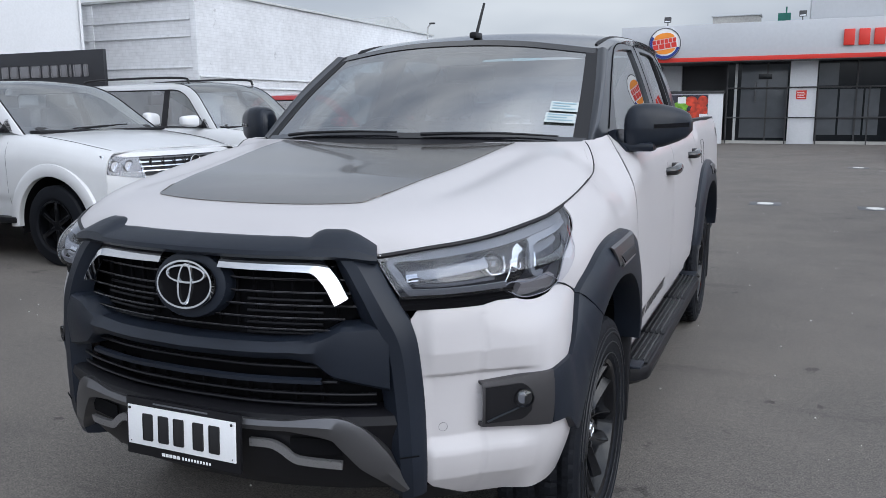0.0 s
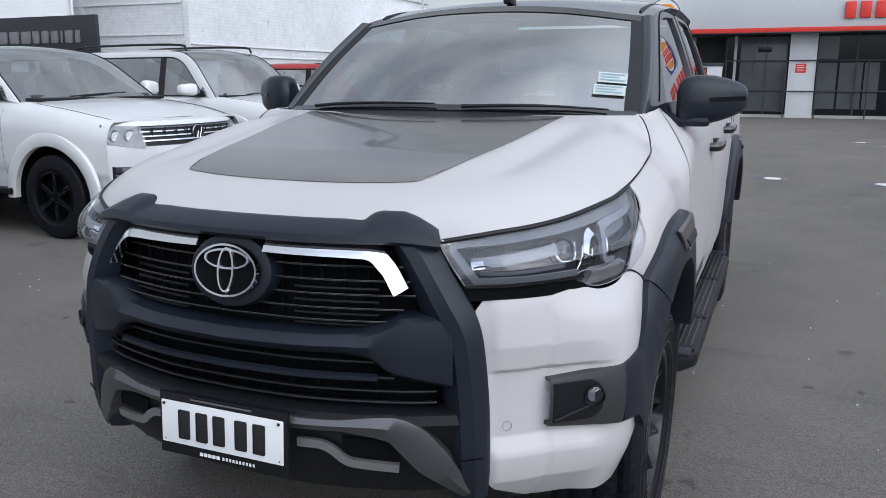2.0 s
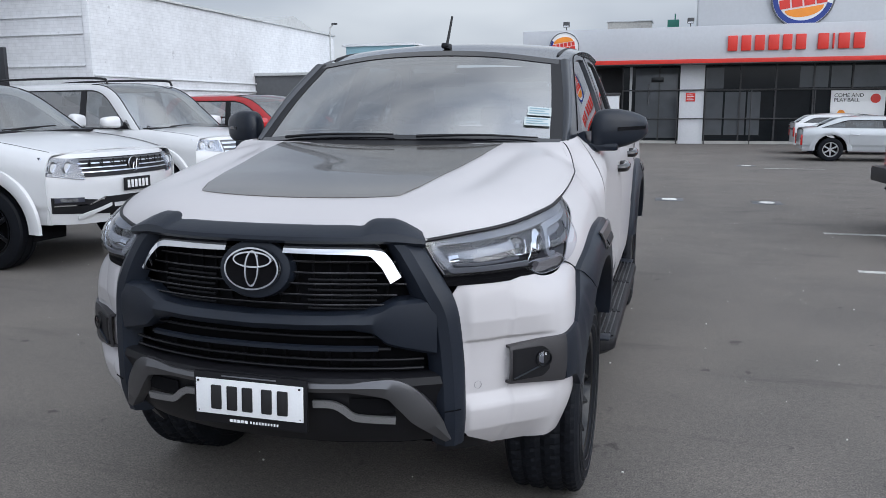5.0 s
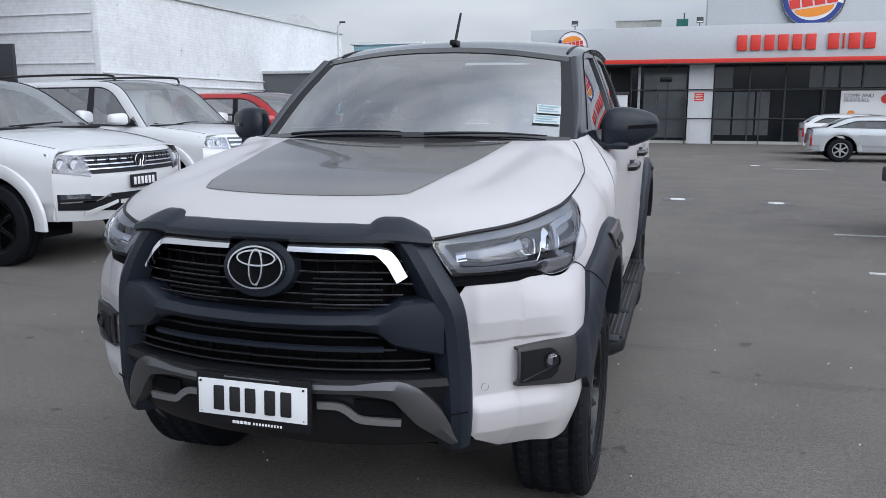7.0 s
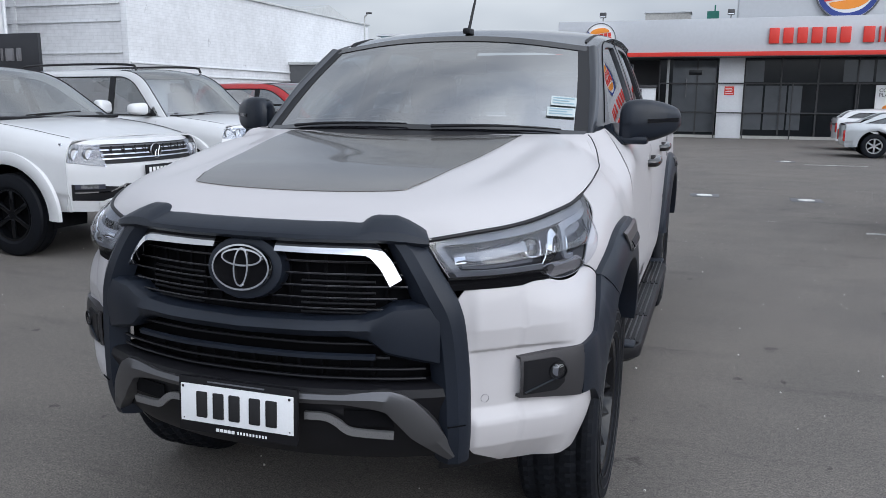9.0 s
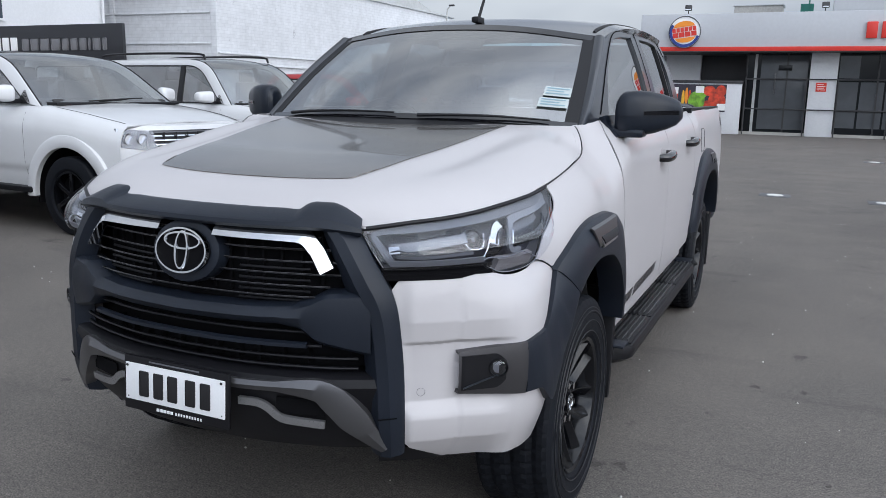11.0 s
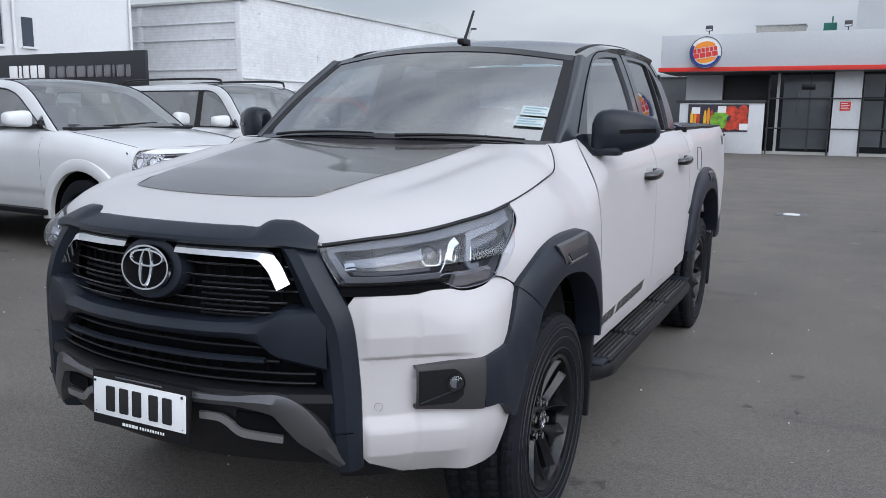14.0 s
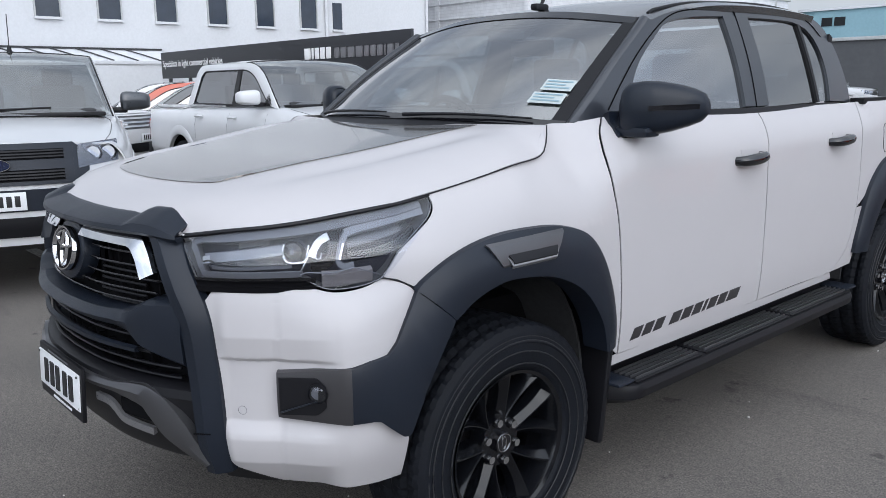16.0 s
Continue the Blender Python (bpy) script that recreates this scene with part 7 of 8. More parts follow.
# ---- buildings ----
def brickwork():
    """White paint worn over brick courses, seen from far off."""
    m = shade("painted_brickwork_white", (0.60, 0.61, 0.63), 0.8, vary=0.10, fine=3.0, broad=0.4)
    n, l = m.node_tree.nodes, m.node_tree.links
    b = n["Principled BSDF"]
    co, sep, add, comb = n.new("ShaderNodeTexCoord"), n.new("ShaderNodeSeparateXYZ"), n.new("ShaderNodeMath"), n.new("ShaderNodeCombineXYZ")
    l.new(co.outputs["Object"], sep.inputs[0])
    l.new(sep.outputs["X"], add.inputs[0])
    l.new(sep.outputs["Y"], add.inputs[1])
    l.new(add.outputs[0], comb.inputs["X"])
    l.new(sep.outputs["Z"], comb.inputs["Y"])
    br = n.new("ShaderNodeTexBrick")
    br.inputs["Scale"].default_value = 1.0
    br.inputs["Brick Width"].default_value, br.inputs["Row Height"].default_value, br.inputs["Mortar Size"].default_value = 0.46, 0.16, 0.012
    br.inputs["Color1"].default_value, br.inputs["Color2"].default_value, br.inputs["Mortar"].default_value = (1, 1, 1, 1), (0.965, 0.965, 0.97, 1), (0.87, 0.87, 0.88, 1)
    l.new(comb.outputs[0], br.inputs["Vector"])
    worn = n.new("ShaderNodeTexNoise")
    worn.inputs["Scale"].default_value, worn.inputs["Detail"].default_value, worn.inputs["Roughness"].default_value = 1.3, 9.0, 0.7
    l.new(co.outputs["Object"], worn.inputs["Vector"])
    flake = n.new("ShaderNodeValToRGB")
    flake.color_ramp.elements[0].position, flake.color_ramp.elements[0].color = 0.29, (0.55, 0.55, 0.56, 1)
    flake.color_ramp.elements[1].position, flake.color_ramp.elements[1].color = 0.37, (1, 1, 1, 1)
    l.new(worn.outputs["Fac"], flake.inputs["Fac"])
    src = b.inputs["Base Color"].links[0].from_socket
    for extra in (br.outputs["Color"], flake.outputs["Color"]):
        x = n.new("ShaderNodeMixRGB")
        x.blend_type, x.inputs["Fac"].default_value = "MULTIPLY", 1.0
        l.new(src, x.inputs["Color1"])
        l.new(extra, x.inputs["Color2"])
        src = x.outputs["Color"]
    l.new(src, b.inputs["Base Color"])
    return m


WALL_WHITE = shade("painted_wall_white", (0.60, 0.61, 0.63), 0.75, vary=0.05, fine=14, broad=0.35, bump=0.1)
BRICK_WHITE = brickwork()
FASCIA = shade("white_fascia", (0.50, 0.515, 0.54), 0.5, vary=0.04, fine=8, broad=0.4)
RED_SIGN = shade("red_sign", (0.62, 0.030, 0.018), 0.4, vary=0.05)
ORANGE_SIGN = shade("orange_sign", (0.80, 0.26, 0.02), 0.4, vary=0.05)
BLUE_SIGN = shade("blue_sign", (0.010, 0.035, 0.22), 0.4, vary=0.05)
BOARD = shade("near_black_board", (0.014, 0.015, 0.019), 0.5, vary=0.15, fine=30, broad=0.8)
LETTER_GREY = shade("grey_lettering", (0.16, 0.16, 0.17), 0.5, vary=0.05)
OFFICE_GLASS = shade("dark_office_glass", (0.022, 0.031, 0.048), 0.10, vary=0.2, spec=0.5)
DARK_GLASS = shade("dark_shop_glass", (0.010, 0.012, 0.014), 0.12, vary=0.2, spec=0.25)
# reflection of sky and yard put into the base colour as flat grey
PALE_GLASS = shade("shop_glass_painted_reflection", (0.085, 0.092, 0.10), 0.14, vary=0.12, spec=0.3)
FRAME_DARK = shade("dark_window_frame", (0.03, 0.03, 0.033), 0.5, vary=0.1)
GREY_WALL = shade("grey_metal_cladding", (0.085, 0.088, 0.095), 0.6, vary=0.10, fine=4, broad=0.5)
ROLLER = shade("grey_roller_door", (0.15, 0.15, 0.145), 0.55, vary=0.1, fine=20, broad=1)
BLUE_WALL = shade("pale_blue_cladding", (0.24, 0.40, 0.46), 0.7, vary=0.06, fine=6, broad=0.5)
CONCRETE = shade("concrete", (0.38, 0.37, 0.35), 0.85, vary=0.15, fine=12, broad=1, bump=0.3)
ROOF_METAL = shade("weathered_metal_roof", (0.42, 0.43, 0.43), 0.6, vary=0.12, fine=6, broad=0.8)
GREEN_BOX = shade("green_painted_metal", (0.01, 0.16, 0.12), 0.5, vary=0.1)
LEAF = shade("green_print", (0.16, 0.36, 0.03), 0.5, vary=0.35, fine=6, broad=3)
TOMATO = shade("red_print", (0.55, 0.05, 0.02), 0.45, vary=0.35, fine=6, broad=3)
DARK_PRINT = shade("dark_print", (0.03, 0.025, 0.04), 0.5, vary=0.3, fine=9, broad=3)
YELLOW_PRINT = shade("yellow_print", (0.75, 0.42, 0.03), 0.5, vary=0.2, fine=9, broad=3)


def block(name, x0, x1, y0, y1, z0, z1, mt, parent=None, bevel=0.0, label=""):
    return part(name, box((x1 - x0, y1 - y0, z1 - z0), ((x0 + x1) / 2, (y0 + y1) / 2, (z0 + z1) / 2), bevel), mt, parent, label)


# restaurant
rest = empty("restaurant", pose(2, 34, 0), "white flat-roofed restaurant with red eaves band and dark glazing", "building", kind="")
rest.matrix_basis = Matrix()
block("wall", -3.2, 22, 35.2, 35.5, 0, 4.3, FRAME_DARK, rest)
block("fascia", -5.20, 22, 32.0, 32.35, 3.34, 4.62, FASCIA, rest, 0.02, "white fascia")
block("fascia_return", -5.20, -4.90, 32.35, 37, 3.34, 4.62, FASCIA, rest)
block("eaves_band", -5.25, 22, 31.94, 32.0, 3.20, 3.36, RED_SIGN, rest, 0.01, "red band along the eaves")
block("eaves_band", -5.27, -5.20, 31.94, 37, 3.20, 3.36, RED_SIGN, rest, 0.01)
block("soffit", -5.20, 22, 31.95, 35.2, 3.18, 3.22, GREY_WALL, rest)
block("roof", -5.2, 22, 32.3, 44, 4.3, 4.36, ROOF_METAL, rest)
block("tower", 1.75, 11.5, 32.5, 36, 4.3, 7.2, FASCIA, rest, 0.02)
block("pillar", 1.18, 2.14, 32.95, 33.5, 0, 3.2, WALL_WHITE, rest, 0.01, "white pillar")
block("pillar", 9.2, 10.1, 32.95, 33.5, 0, 3.2, WALL_WHITE, rest, 0.01)
block("plinth", -1.2, 22, 33.2, 33.5, 0, 0.10, CONCRETE, rest)
block("side_wall", -4.6, -3.1, 34.6, 34.9, 0, 3.2, WALL_WHITE, rest)
# glazing with frames
for x0, x1 in ((-1.15, 0.35), (0.35, 1.18), (2.14, 3.55), (3.55, 4.9), (4.9, 6.3), (6.3, 7.7), (7.7, 9.2), (10.1, 12), (12, 14), (14, 16)):
    w = block("window", x0, x1, 33.40, 33.43, 0.1, 3.18, DARK_GLASS, rest, 0, "dark window")
    block("window_frame", x0 - 0.03, x0 + 0.03, 33.34, 33.42, 0.1, 3.18, FRAME_DARK, w)
    for z in (1.02, 2.18):
        block("window_bar", x0, x1, 33.33, 33.39, z - 0.03, z + 0.03, FRAME_DARK, w)
block("door", -0.62, 1.10, 33.36, 33.39, 0.22, 3.10, PALE_GLASS, rest, 0.005, "glazed grey door")
part("door_handle", rod((-0.07, 33.28, 1.62), (-0.07, 33.28, 2.42), 0.028), SILVER, rest)
block("door_stile", -0.86, -0.76, 33.30, 33.36, 0.1, 3.15, ROOF_METAL, rest)
block("wall_vent", 0.02, 0.52, 33.33, 33.36, 2.52, 2.72, DARK_GLASS, rest, 0.01, "dark wall vent")
for z in (1.02, 2.18):
    part("handrail", rod((-1.15, 32.86, z), (16, 32.86, z), 0.025, n=10), FRAME_DARK, rest)
for x in (-1.1, 1.1, 2.2, 3.95, 6.3, 9.1):
    part("rail_post", rod((x, 32.86, 0), (x, 32.86, 2.2), 0.025, n=10), FRAME_DARK, rest)
# flat grey panels over the windows, painted as reflections of the sky and yard
for x, w, z0, z1 in ((2.55, 0.70, 0.35, 2.10), (2.55, 0.70, 2.24, 3.08), (3.38, 0.80, 0.35, 2.10), (4.10, 0.50, 0.35, 2.10), (6.30, 1.05, 2.25, 3.08), (7.28, 0.72, 2.25, 3.08), (8.35, 1.25, 2.25, 3.08)):
    block("pane_reflection", x - w / 2, x + w / 2, 33.385, 33.395, z0, z1, PALE_GLASS, rest)
block("notice", 1.43, 1.80, 32.93, 32.95, 1.72, 2.06, RED_SIGN, rest, 0, "small red notice")
for k in range(4):
    block("notice_bar", 1.47, 1.76 - 0.05 * (k % 2), 32.92, 32.93, 1.78 + 0.065 * k, 1.80 + 0.065 * k, LETTER_WHITE, rest)
# big lettering as plain red blocks
x = 2.90
for k, w in enumerate((0.47, 0.47, 0.47, 0.49, 0.44, 0.47, 0.30, 0.49, 0.15, 0.50, 0.50)):
    w *= 0.92
    if k != 6:
        block("sign_letter_bar", x, x + w - 0.07, 31.88, 32.0, 3.64, 4.22, RED_SIGN, rest, 0.03)
    x += w + 0.06 if k != 6 else w


def roundel(cx, y, cz, r, parent):
    m = Matrix.Translation((cx, y, cz))
    disc = part("round_sign", prism(ellipse(0, 0, r, r, 48), 0.12, m, 0.01), LETTER_WHITE, parent, "round sign with orange, red and blue shapes")
    part("sign_rim", oval_ring(0, 0, r * 1.03, r * 1.03, r * 0.06, 0.03, m), SILVER, disc)
    bun = [(math.cos(a) * r * 0.66, 0.34 * r + math.sin(a) * r * 0.36) for a in np.linspace(0, math.pi, 20)]
    part("sign_shape", prism(bun, -0.02, m @ Matrix.Rotation(radians(-8), 4, "Y")), ORANGE_SIGN, disc)
    bun = [(math.cos(a) * r * 0.62, -0.36 * r + math.sin(a) * r * 0.30) for a in np.linspace(math.pi, 2 * math.pi, 20)]
    part("sign_shape", prism(bun, -0.02, m @ Matrix.Rotation(radians(-8), 4, "Y")), ORANGE_SIGN, disc)
    for z0, z1, n in ((0.04, 0.30, 6), (-0.30, 0.0, 4)):
        for k in range(n):
            a = -0.78 * r + 1.56 * r * k / n
            part("sign_bar", prism([(a + 0.02 * r, z0 * r), (a + 1.56 * r / n - 0.04 * r, z0 * r), (a + 1.56 * r / n - 0.04 * r, z1 * r), (a + 0.02 * r, z1 * r)], -0.03, m @ Matrix.Rotation(radians(-8), 4, "Y")), RED_SIGN, disc)
    arc = [(math.cos(a) * r * 0.96, math.sin(a) * r * 0.96) for a in np.linspace(radians(150), radians(345), 30)] + [(math.cos(a) * r * 0.80, math.sin(a) * r * 0.78) for a in np.linspace(radians(345), radians(150), 30)]
    part("sign_arc", prism(arc, -0.015, m), BLUE_SIGN, disc)


roundel(-3.46, 31.86, 3.92, 0.60, rest)
roundel(5.55, 32.36, 5.62, 1.12, rest)
# low wall with food poster
pw = empty("poster_wall", pose(0, 0, 0), "low white screen wall with a dark cap and fruit poster", "wall")
block("wall", -4.45, -1.22, 32.55, 32.75, 0, 1.98, WALL_WHITE, pw, 0.01)
block("cap", -4.60, -1.18, 32.50, 32.80, 1.98, 2.09, FRAME_DARK, pw, 0.01)
poster = block("poster", -4.10, -1.78, 32.52, 32.55, 0.86, 1.93, DARK_PRINT, pw, 0, "colourful vegetable poster")
for k in range(7):
    part("poster_shape", prism(ellipse(-3.95 + 0.13 * k, 1.35 + 0.1 * (k % 2), 0.06, 0.36, 18), -0.006, Matrix.Translation((0, 32.52, 0))), (YELLOW_PRINT, ORANGE_SIGN, TOMATO, DARK_PRINT)[k % 4], poster)
for cx, cz, rx_, rz_, mt in ((-2.9, 1.28, 0.32, 0.38, LEAF), (-2.72, 1.62, 0.22, 0.26, LEAF), (-2.12, 1.28, 0.34, 0.34, TOMATO), (-2.42, 1.68, 0.24, 0.2, TOMATO), (-1.98, 1.68, 0.20, 0.22, TOMATO), (-2.45, 1.10, 0.24, 0.2, TOMATO)):
    part("poster_shape", prism(ellipse(cx, cz, rx_, rz_, 24), -0.008 - 0.002 * rx_, Matrix.Translation((0, 32.52, 0))), mt, poster)
for x0, z0 in ((-3.95, 1.55), (-2.95, 1.60), (-2.1, 0.92)):
    block("poster_bar", x0, x0 + 0.32, 32.505, 32.51, z0, z0 + 0.26, LETTER_WHITE, poster)
# window poster with words
wp = empty("window_poster", pose(0, 0, 0), "pale window poster with dark words and a ball", "poster")
block("sheet", 6.95, 8.9, 33.30, 33.33, 1.10, 2.12, LETTER_WHITE, wp)
for t_, x_, z_ in (("COME", 7.06, 1.86), ("AND", 7.685, 1.86), ("PLAY", 7.06, 1.68), ("BALL", 7.545, 1.68)):
    writing("word", t_, 0.20, pose(x_, 33.295, z_, 90, 0, 0), PRINT_BLACK, wp, 0.006)
part("printed_ball", prism(ellipse(7.35, 1.22, 0.14, 0.14, 24), -0.01, Matrix.Translation((0, 33.30, 0))), ORANGE_SIGN, wp)
part("printed_disc", prism(ellipse(8.55, 1.80, 0.18, 0.18, 24), -0.01, Matrix.Translation((0, 33.30, 0))), RED_SIGN, wp)
# on the roof
ac = empty("roof_unit", pose(0, 0, 0), "pale grey box-shaped plant unit on the roof", "roof unit")
block("casing", -2.10, -0.17, 36.2, 37.4, 4.36, 5.30, CONCRETE, ac, 0.03)
block("lid", -2.15, -0.12, 36.15, 37.45, 5.30, 5.34, FASCIA, ac)
gb = empty("green_unit", pose(0, 0, 0), "small green box with a short pipe on the roof", "roof unit")
block("casing", 0.52, 1.02, 36.3, 36.9, 4.36, 5.34, GREEN_BOX, gb, 0.02)
part("pipe", rod((0.84, 36.6, 5.3), (0.84, 36.6, 5.62), 0.03), GREEN_BOX, gb)
for x, z0 in ((-3.42, 4.62), (1.48, 4.62)):
    fl = empty("floodlight", pose(0, 0, 0), "small floodlight on a bracket on the parapet", "floodlight", "parapet floodlights")
    part("bracket", rod((x, 32.2, z0), (x, 32.2, z0 + 0.16), 0.02), FRAME_DARK, fl)
    part("housing", box((0.26, 0.12, 0.20), (x, 32.15, z0 + 0.24), 0.02, turn=Matrix.Rotation(radians(-25), 4, "X")), FRAME_DARK, fl)
    part("lens", box((0.21, 0.01, 0.15), (x, 32.08, z0 + 0.22), 0.0, turn=Matrix.Rotation(radians(-25), 4, "X")), LAMP_WHITE, fl)

# grey shed and pale blue building
shed = empty("grey_shed", pose(0, 0, 0), "dark grey metal shed with a roller door", "building")
block("wall", -30, -6.2, 45, 55, 0, 3.62, GREY_WALL, shed)
block("gutter", -30.1, -6.1, 44.85, 45, 3.58, 3.76, ROOF_METAL, shed, 0.02)
block("roof", -30, -6.2, 45, 55, 3.64, 3.70, ROOF_METAL, shed)
for x0 in (-12.45, -19.5):
    d = block("roller_door", x0, x0 + 2.45, 44.93, 44.98, 0, 3.05, ROLLER, shed, 0, "grey roller door")
    for k in range(28):
        block("slat", x0, x0 + 2.45, 44.90, 44.93, 0.02 + 0.108 * k, 0.105 + 0.108 * k, ROLLER, d)
blue = empty("blue_building", pose(0, 0, 0), "pale blue upper-storey building far off", "building")
block("wall", -25, -19.2, 60, 68, 0, 6.45, BLUE_WALL, blue)
block("roof", -25.3, -19.0, 59.8, 68.2, 6.45, 6.62, WALL_WHITE, blue)
for k in range(2):
    block("window", -23.6 + 0.9 * k, -22.85 + 0.9 * k, 59.95, 60, 5.35, 5.95, DARK_GLASS, blue)

# old painted brick warehouse
ware = empty("warehouse", pose(0, 0, 0), "old white-painted brick warehouse with a low gable roof", "building")
block("front_wall", -33, -25.0, 30, 30.4, 0, 6.75, BRICK_WHITE, ware)
block("side_wall", -25.4, -25.0, 30.4, 57.5, 0, 7.05, BRICK_WHITE, ware)
block("coping", -25.5, -24.85, 30, 57.6, 7.05, 7.17, ROOF_METAL, ware, 0.02)
block("coping", -33, -24.85, 29.85, 30.45, 6.75, 6.88, ROOF_METAL, ware, 0.02)
for z in (2.55, 3.05):
    block("string_course", -25.0, -24.90, 30, 57.5, z, z + 0.07, BRICK_WHITE, ware, 0.01)
for z in (3.5, 4.95, 5.75):
    block("string_course", -32.5, -25.4, 29.93, 30, z, z + 0.06, BRICK_WHITE, ware, 0.01)
for x in (-31.9, -25.35):
    block("pier", x, x + 0.35, 29.94, 30, 0, 6.7, BRICK_WHITE, ware, 0.01)
for k in range(9):
    y0 = 33 + 2.7 * k
    block("low_window", -24.99, -24.95, y0, y0 + 1.6, 1.2, 2.1, FRAME_DARK, ware)
part("gable", prism([(-4.2, 0), (0.0, 0.95), (4.2, 0)], 12, Matrix.Translation((-25.6, 52, 7.1)) @ Matrix.Rotation(radians(90), 4, "Z")), ROOF_METAL, ware)
lp = empty("street_lamp", pose(0, 0, 0), "thin grey street lamp far off", "street lamp")
part("pole", tube(spline([(-19.0, 43.4, 0), (-19.0, 43.4, 5.6), (-18.98, 43.4, 6.25), (-18.8, 43.4, 6.45)], 24), 0.05, 8), ROOF_METAL, lp)
part("head", box((0.35, 0.14, 0.10), (-18.7, 43.4, 6.46), 0.03), FRAME_DARK, lp)

# dealer's white office block
off = empty("office_block", pose(0, 0, 0), "white two-storey office block with small dark windows", "building")
block("wall", -32, -22.4, -14, 20.9, 0, 8.2, WALL_WHITE, off)
for k in range(14):
    y0 = 15.0 - 1.722 * k
    w = block("window", -22.44, -22.38, y0, y0 + 0.64, 3.47, 4.85, OFFICE_GLASS, off, 0, "small dark window")
    block("window_sill", -22.44, -22.30, y0 - 0.05, y0 + 0.69, 3.40, 3.47, WALL_WHITE, w)
    for a, b in ((y0 - 0.04, y0), (y0 + 0.64, y0 + 0.68)):
        block("window_frame", -22.42, -22.34, a, b, 3.47, 4.9, ROOF_METAL, w)
w = block("window", -22.44, -22.38, 16.35, 16.75, 3.47, 4.40, OFFICE_GLASS, off, 0, "small dark window")
block("window_sill", -22.44, -22.30, 16.30, 16.80, 3.40, 3.47, WALL_WHITE, w)
part("downpipe", rod((-22.30, 16.03, 0), (-22.30, 16.03, 8.2), 0.06), WALL_WHITE, off)
part("downpipe", rod((-22.30, 20.75, 0), (-22.30, 20.75, 8.2), 0.05), WALL_WHITE, off)
FARTHER = Matrix.Translation((1.9, -1.2, 0)) @ Matrix.Diagonal((1.25, 1.25, 1.25, 1)) @ Matrix.Translation((-1.9, 1.2, 0)) @ Matrix.Translation((0, 0, -0.29))
off.matrix_basis = FARTHER
# lean-to beside it
lt = empty("lean_to", pose(0, 0, 0), "pale metal lean-to roof with slanted struts", "shelter")
P = np.array([[(-22.35 + 1.0 * f, y, 2.60 - 0.36 * f) for f in (0, 0.5, 1)] for y in np.linspace(-12, 9.9, 20)])
part("roof", sheet(P, 0.05, (0, 0, 1)), WALL_WHITE, lt)
part("ridge_flashing", box((0.08, 21.9, 0.05), (-22.32, -1.05, 2.63), 0.01), FRAME_DARK, lt)
part("beam", box((0.10, 21.9, 0.10), (-21.33, -1.05, 2.20), 0.01), WALL_WHITE, lt)
for k in range(30):
    y0 = -11.6 + 0.70 * k
    part("strut", tube([(-21.33, y0 + 0.75, 2.26), (-21.8, y0 + 0.4, 2.44), (-22.32, y0, 2.63)], 0.022, 6), FRAME_DARK, lt)
block("back_panel", -21.4, -21.32, -12, 9.9, 0, 2.16, WALL_WHITE, lt)

lt.matrix_basis = FARTHER

# sign board on the fence
sb = empty("sign_board", pose(-11.85, 11.39, 0, 0, 0, -2.04), "long near-black sign board with white lettering", "sign board")
part("board", box((14.82, 0.08, 0.92), (-7.41, 0, 2.27), 0.01), BOARD, sb)
for k in range(9):
    part("post", box((0.10, 0.10, 2.6), (-0.4 - 1.75 * k, 0.10, 1.3), 0.01), FRAME_DARK, sb)
x = -4.70
for k, w in enumerate((0.37, 0.16, 0.27, 0.29, 0.29)):
    part("letter_bar", box((w - 0.08, 0.02, 0.29), (x + w / 2, -0.05, 2.325), 0.02), LETTER_WHITE, sb)
    x += w
x += 0.11
for k, w in enumerate((0.29, 0.32, 0.36, 0.36, 0.27, 0.28, 0.28, 0.13, 0.30, 0.20)):
    part("letter_bar", box((w - 0.09, 0.02, 0.26), (x + w / 2, -0.05, 2.31), 0.03), LETTER_GREY, sb)
    x += w
writing("words", "Specialists in light commercial vehicles", 0.318, pose(-14.62, -0.06, 2.215, 90, 0, 0), LETTER_WHITE, sb, 0.004)
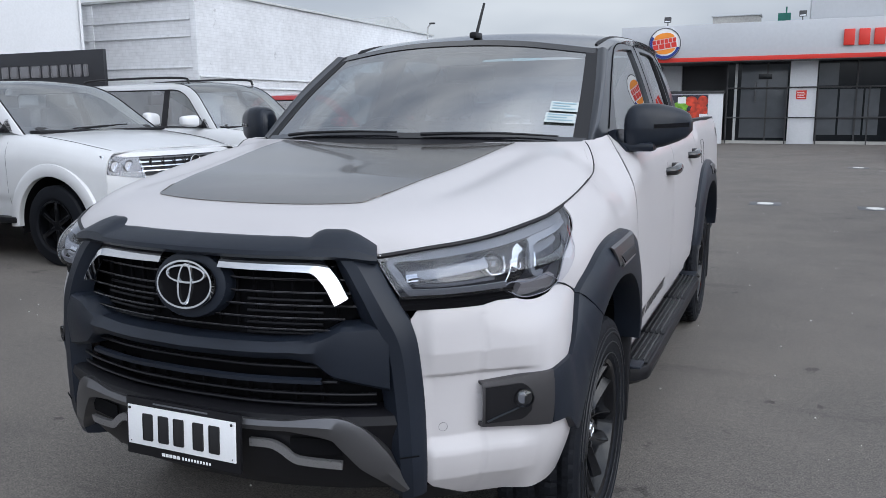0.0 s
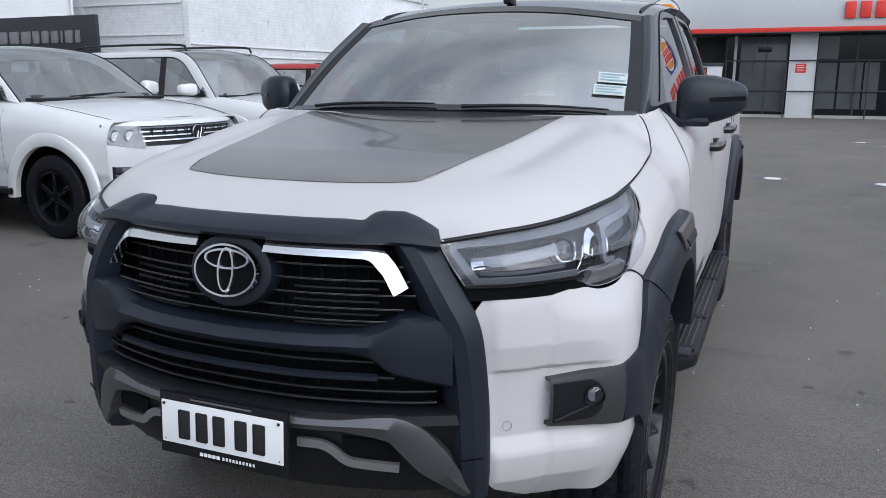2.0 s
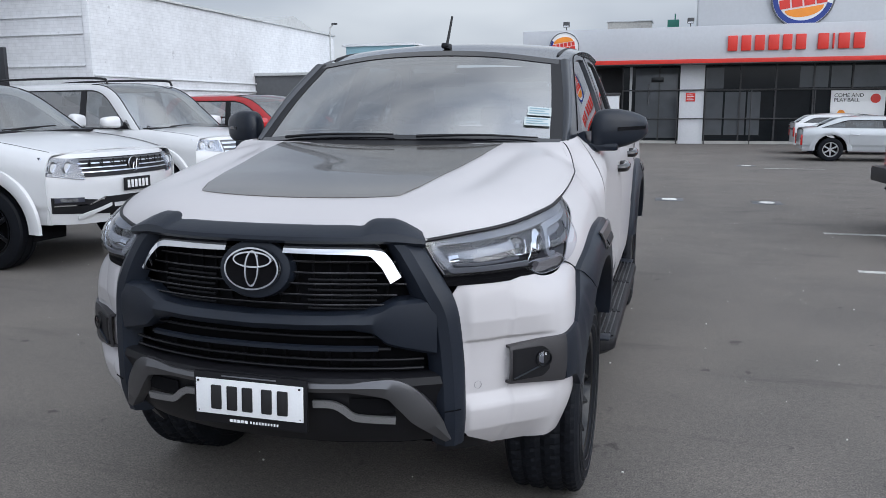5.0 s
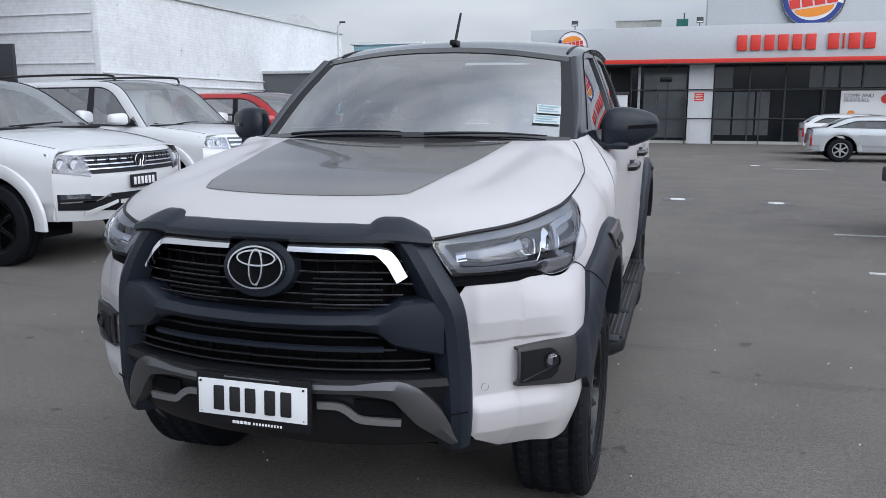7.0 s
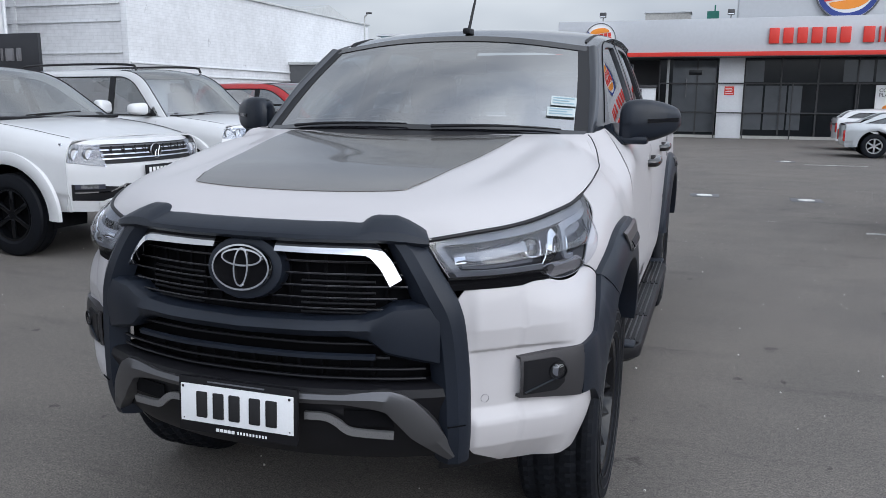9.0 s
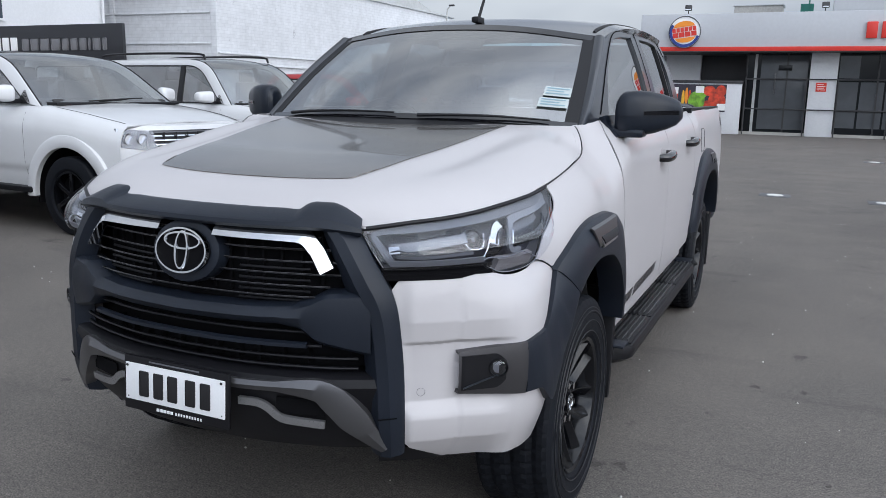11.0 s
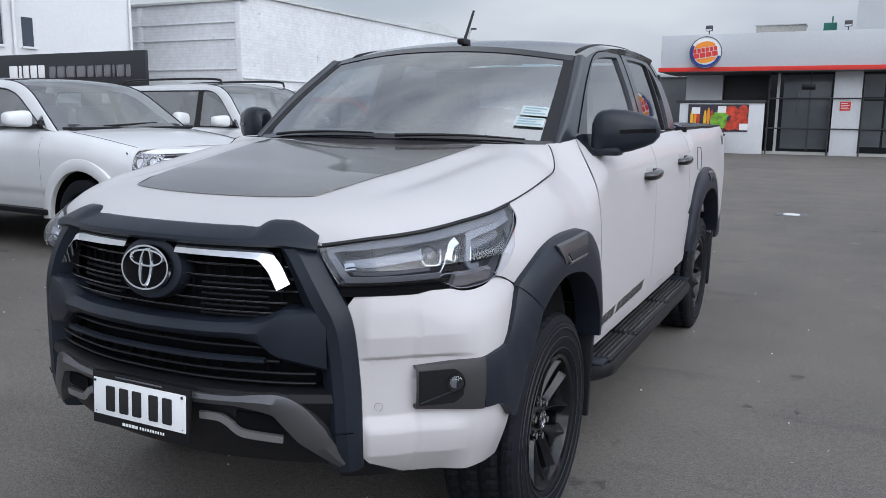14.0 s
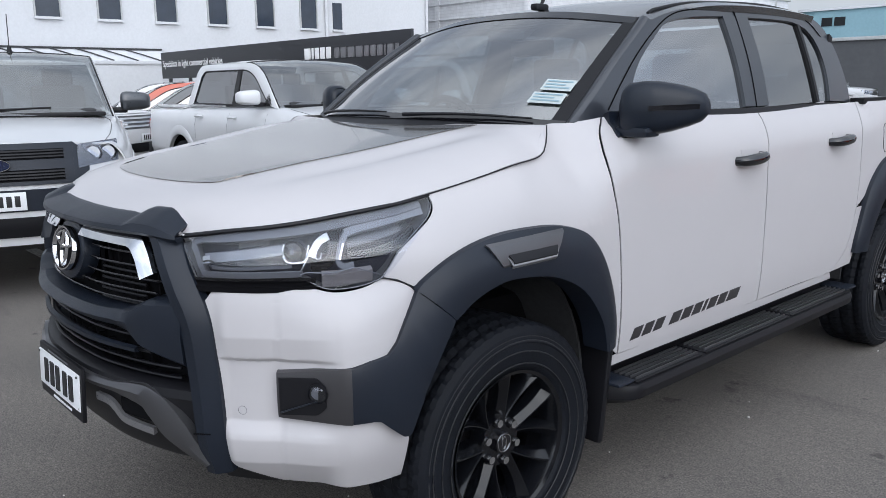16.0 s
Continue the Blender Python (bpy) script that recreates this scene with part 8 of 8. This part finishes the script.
fence = empty("fence", pose(-11.85, 11.39, 0, 0, 0, -2.04), "grey yard fence below the sign board", "fence")
part("panel", box((14.8, 0.04, 1.6), (-7.4, 0.18, 0.8)), GREY_WALL, fence)

# unseen walls added behind and beside the camera, for glossy surfaces to reflect
beh = empty("street_building", pose(0, 0, 0), "plain unseen walls added behind and beside the camera for reflections", "building")
block("wall", -30, 45, -42, -40, 0, 6.0, WALL_WHITE, beh)
block("wall_side", 38, 40, -40, 30, 0, 5.0, GREY_WALL, beh)


# ---- ground ----
g = bmesh.new()
bmesh.ops.create_grid(g, x_segments=40, y_segments=40, size=1500)
ground = tagged(part("ground", g, ASPHALT), "worn dark grey asphalt yard with stains", "ground", kind="structure")
block("kerb", -5, 22, 33.0, 33.25, 0, 0.11, CONCRETE).name = "kerb"
tagged(bpy.data.objects["kerb"], "low concrete kerb before the restaurant", "kerb", kind="structure")
for x0, x1, y0, y1 in ((2.90, 6.8, 8.18, 8.28), (2.82, 6.5, 5.82, 5.92), (3.25, 4.6, 18.97, 19.03), (-5.6, -2.82, 1.36, 1.46)):
    tagged(block("parking_line", x0, x1, y0, y1, -0.01, 0.004, LINE_PAINT), "worn white parking line on the asphalt", "road marking", "parking lines", "structure")
for x0, y0 in ((1.10, 11.5), (2.57, 11.36), (2.9, 19.9)):
    cv = tagged(part("drain_cover", lathe([(0.0, 0.12), (0.008, 0.115), (0.010, 0.10), (0.008, 0.09), (0.010, 0.0001)], 32, "z", at=(x0, y0, 0.004)), COVER_STEEL), "small round whitened drain cover in the asphalt", "drain cover", "drain covers")
    block("cover_plate", x0 - 0.22, x0 + 0.22, y0 - 0.22, y0 + 0.22, -0.01, 0.004, GREY_WALL, cv, 0.002)
rng = random.Random(4)
bm = bmesh.new()
for k in range(700):
    a, b = rng.uniform(-6, 8), rng.uniform(-1.2, 14)
    r = rng.uniform(0.002, 0.006)
    bmesh.ops.create_icosphere(bm, subdivisions=1, radius=r, matrix=Matrix.Translation((a, b, r * 0.4)))
tagged(part("scattered_stones", bm, STONE), "tiny pale stones scattered on the asphalt", "gravel", kind="stuff")
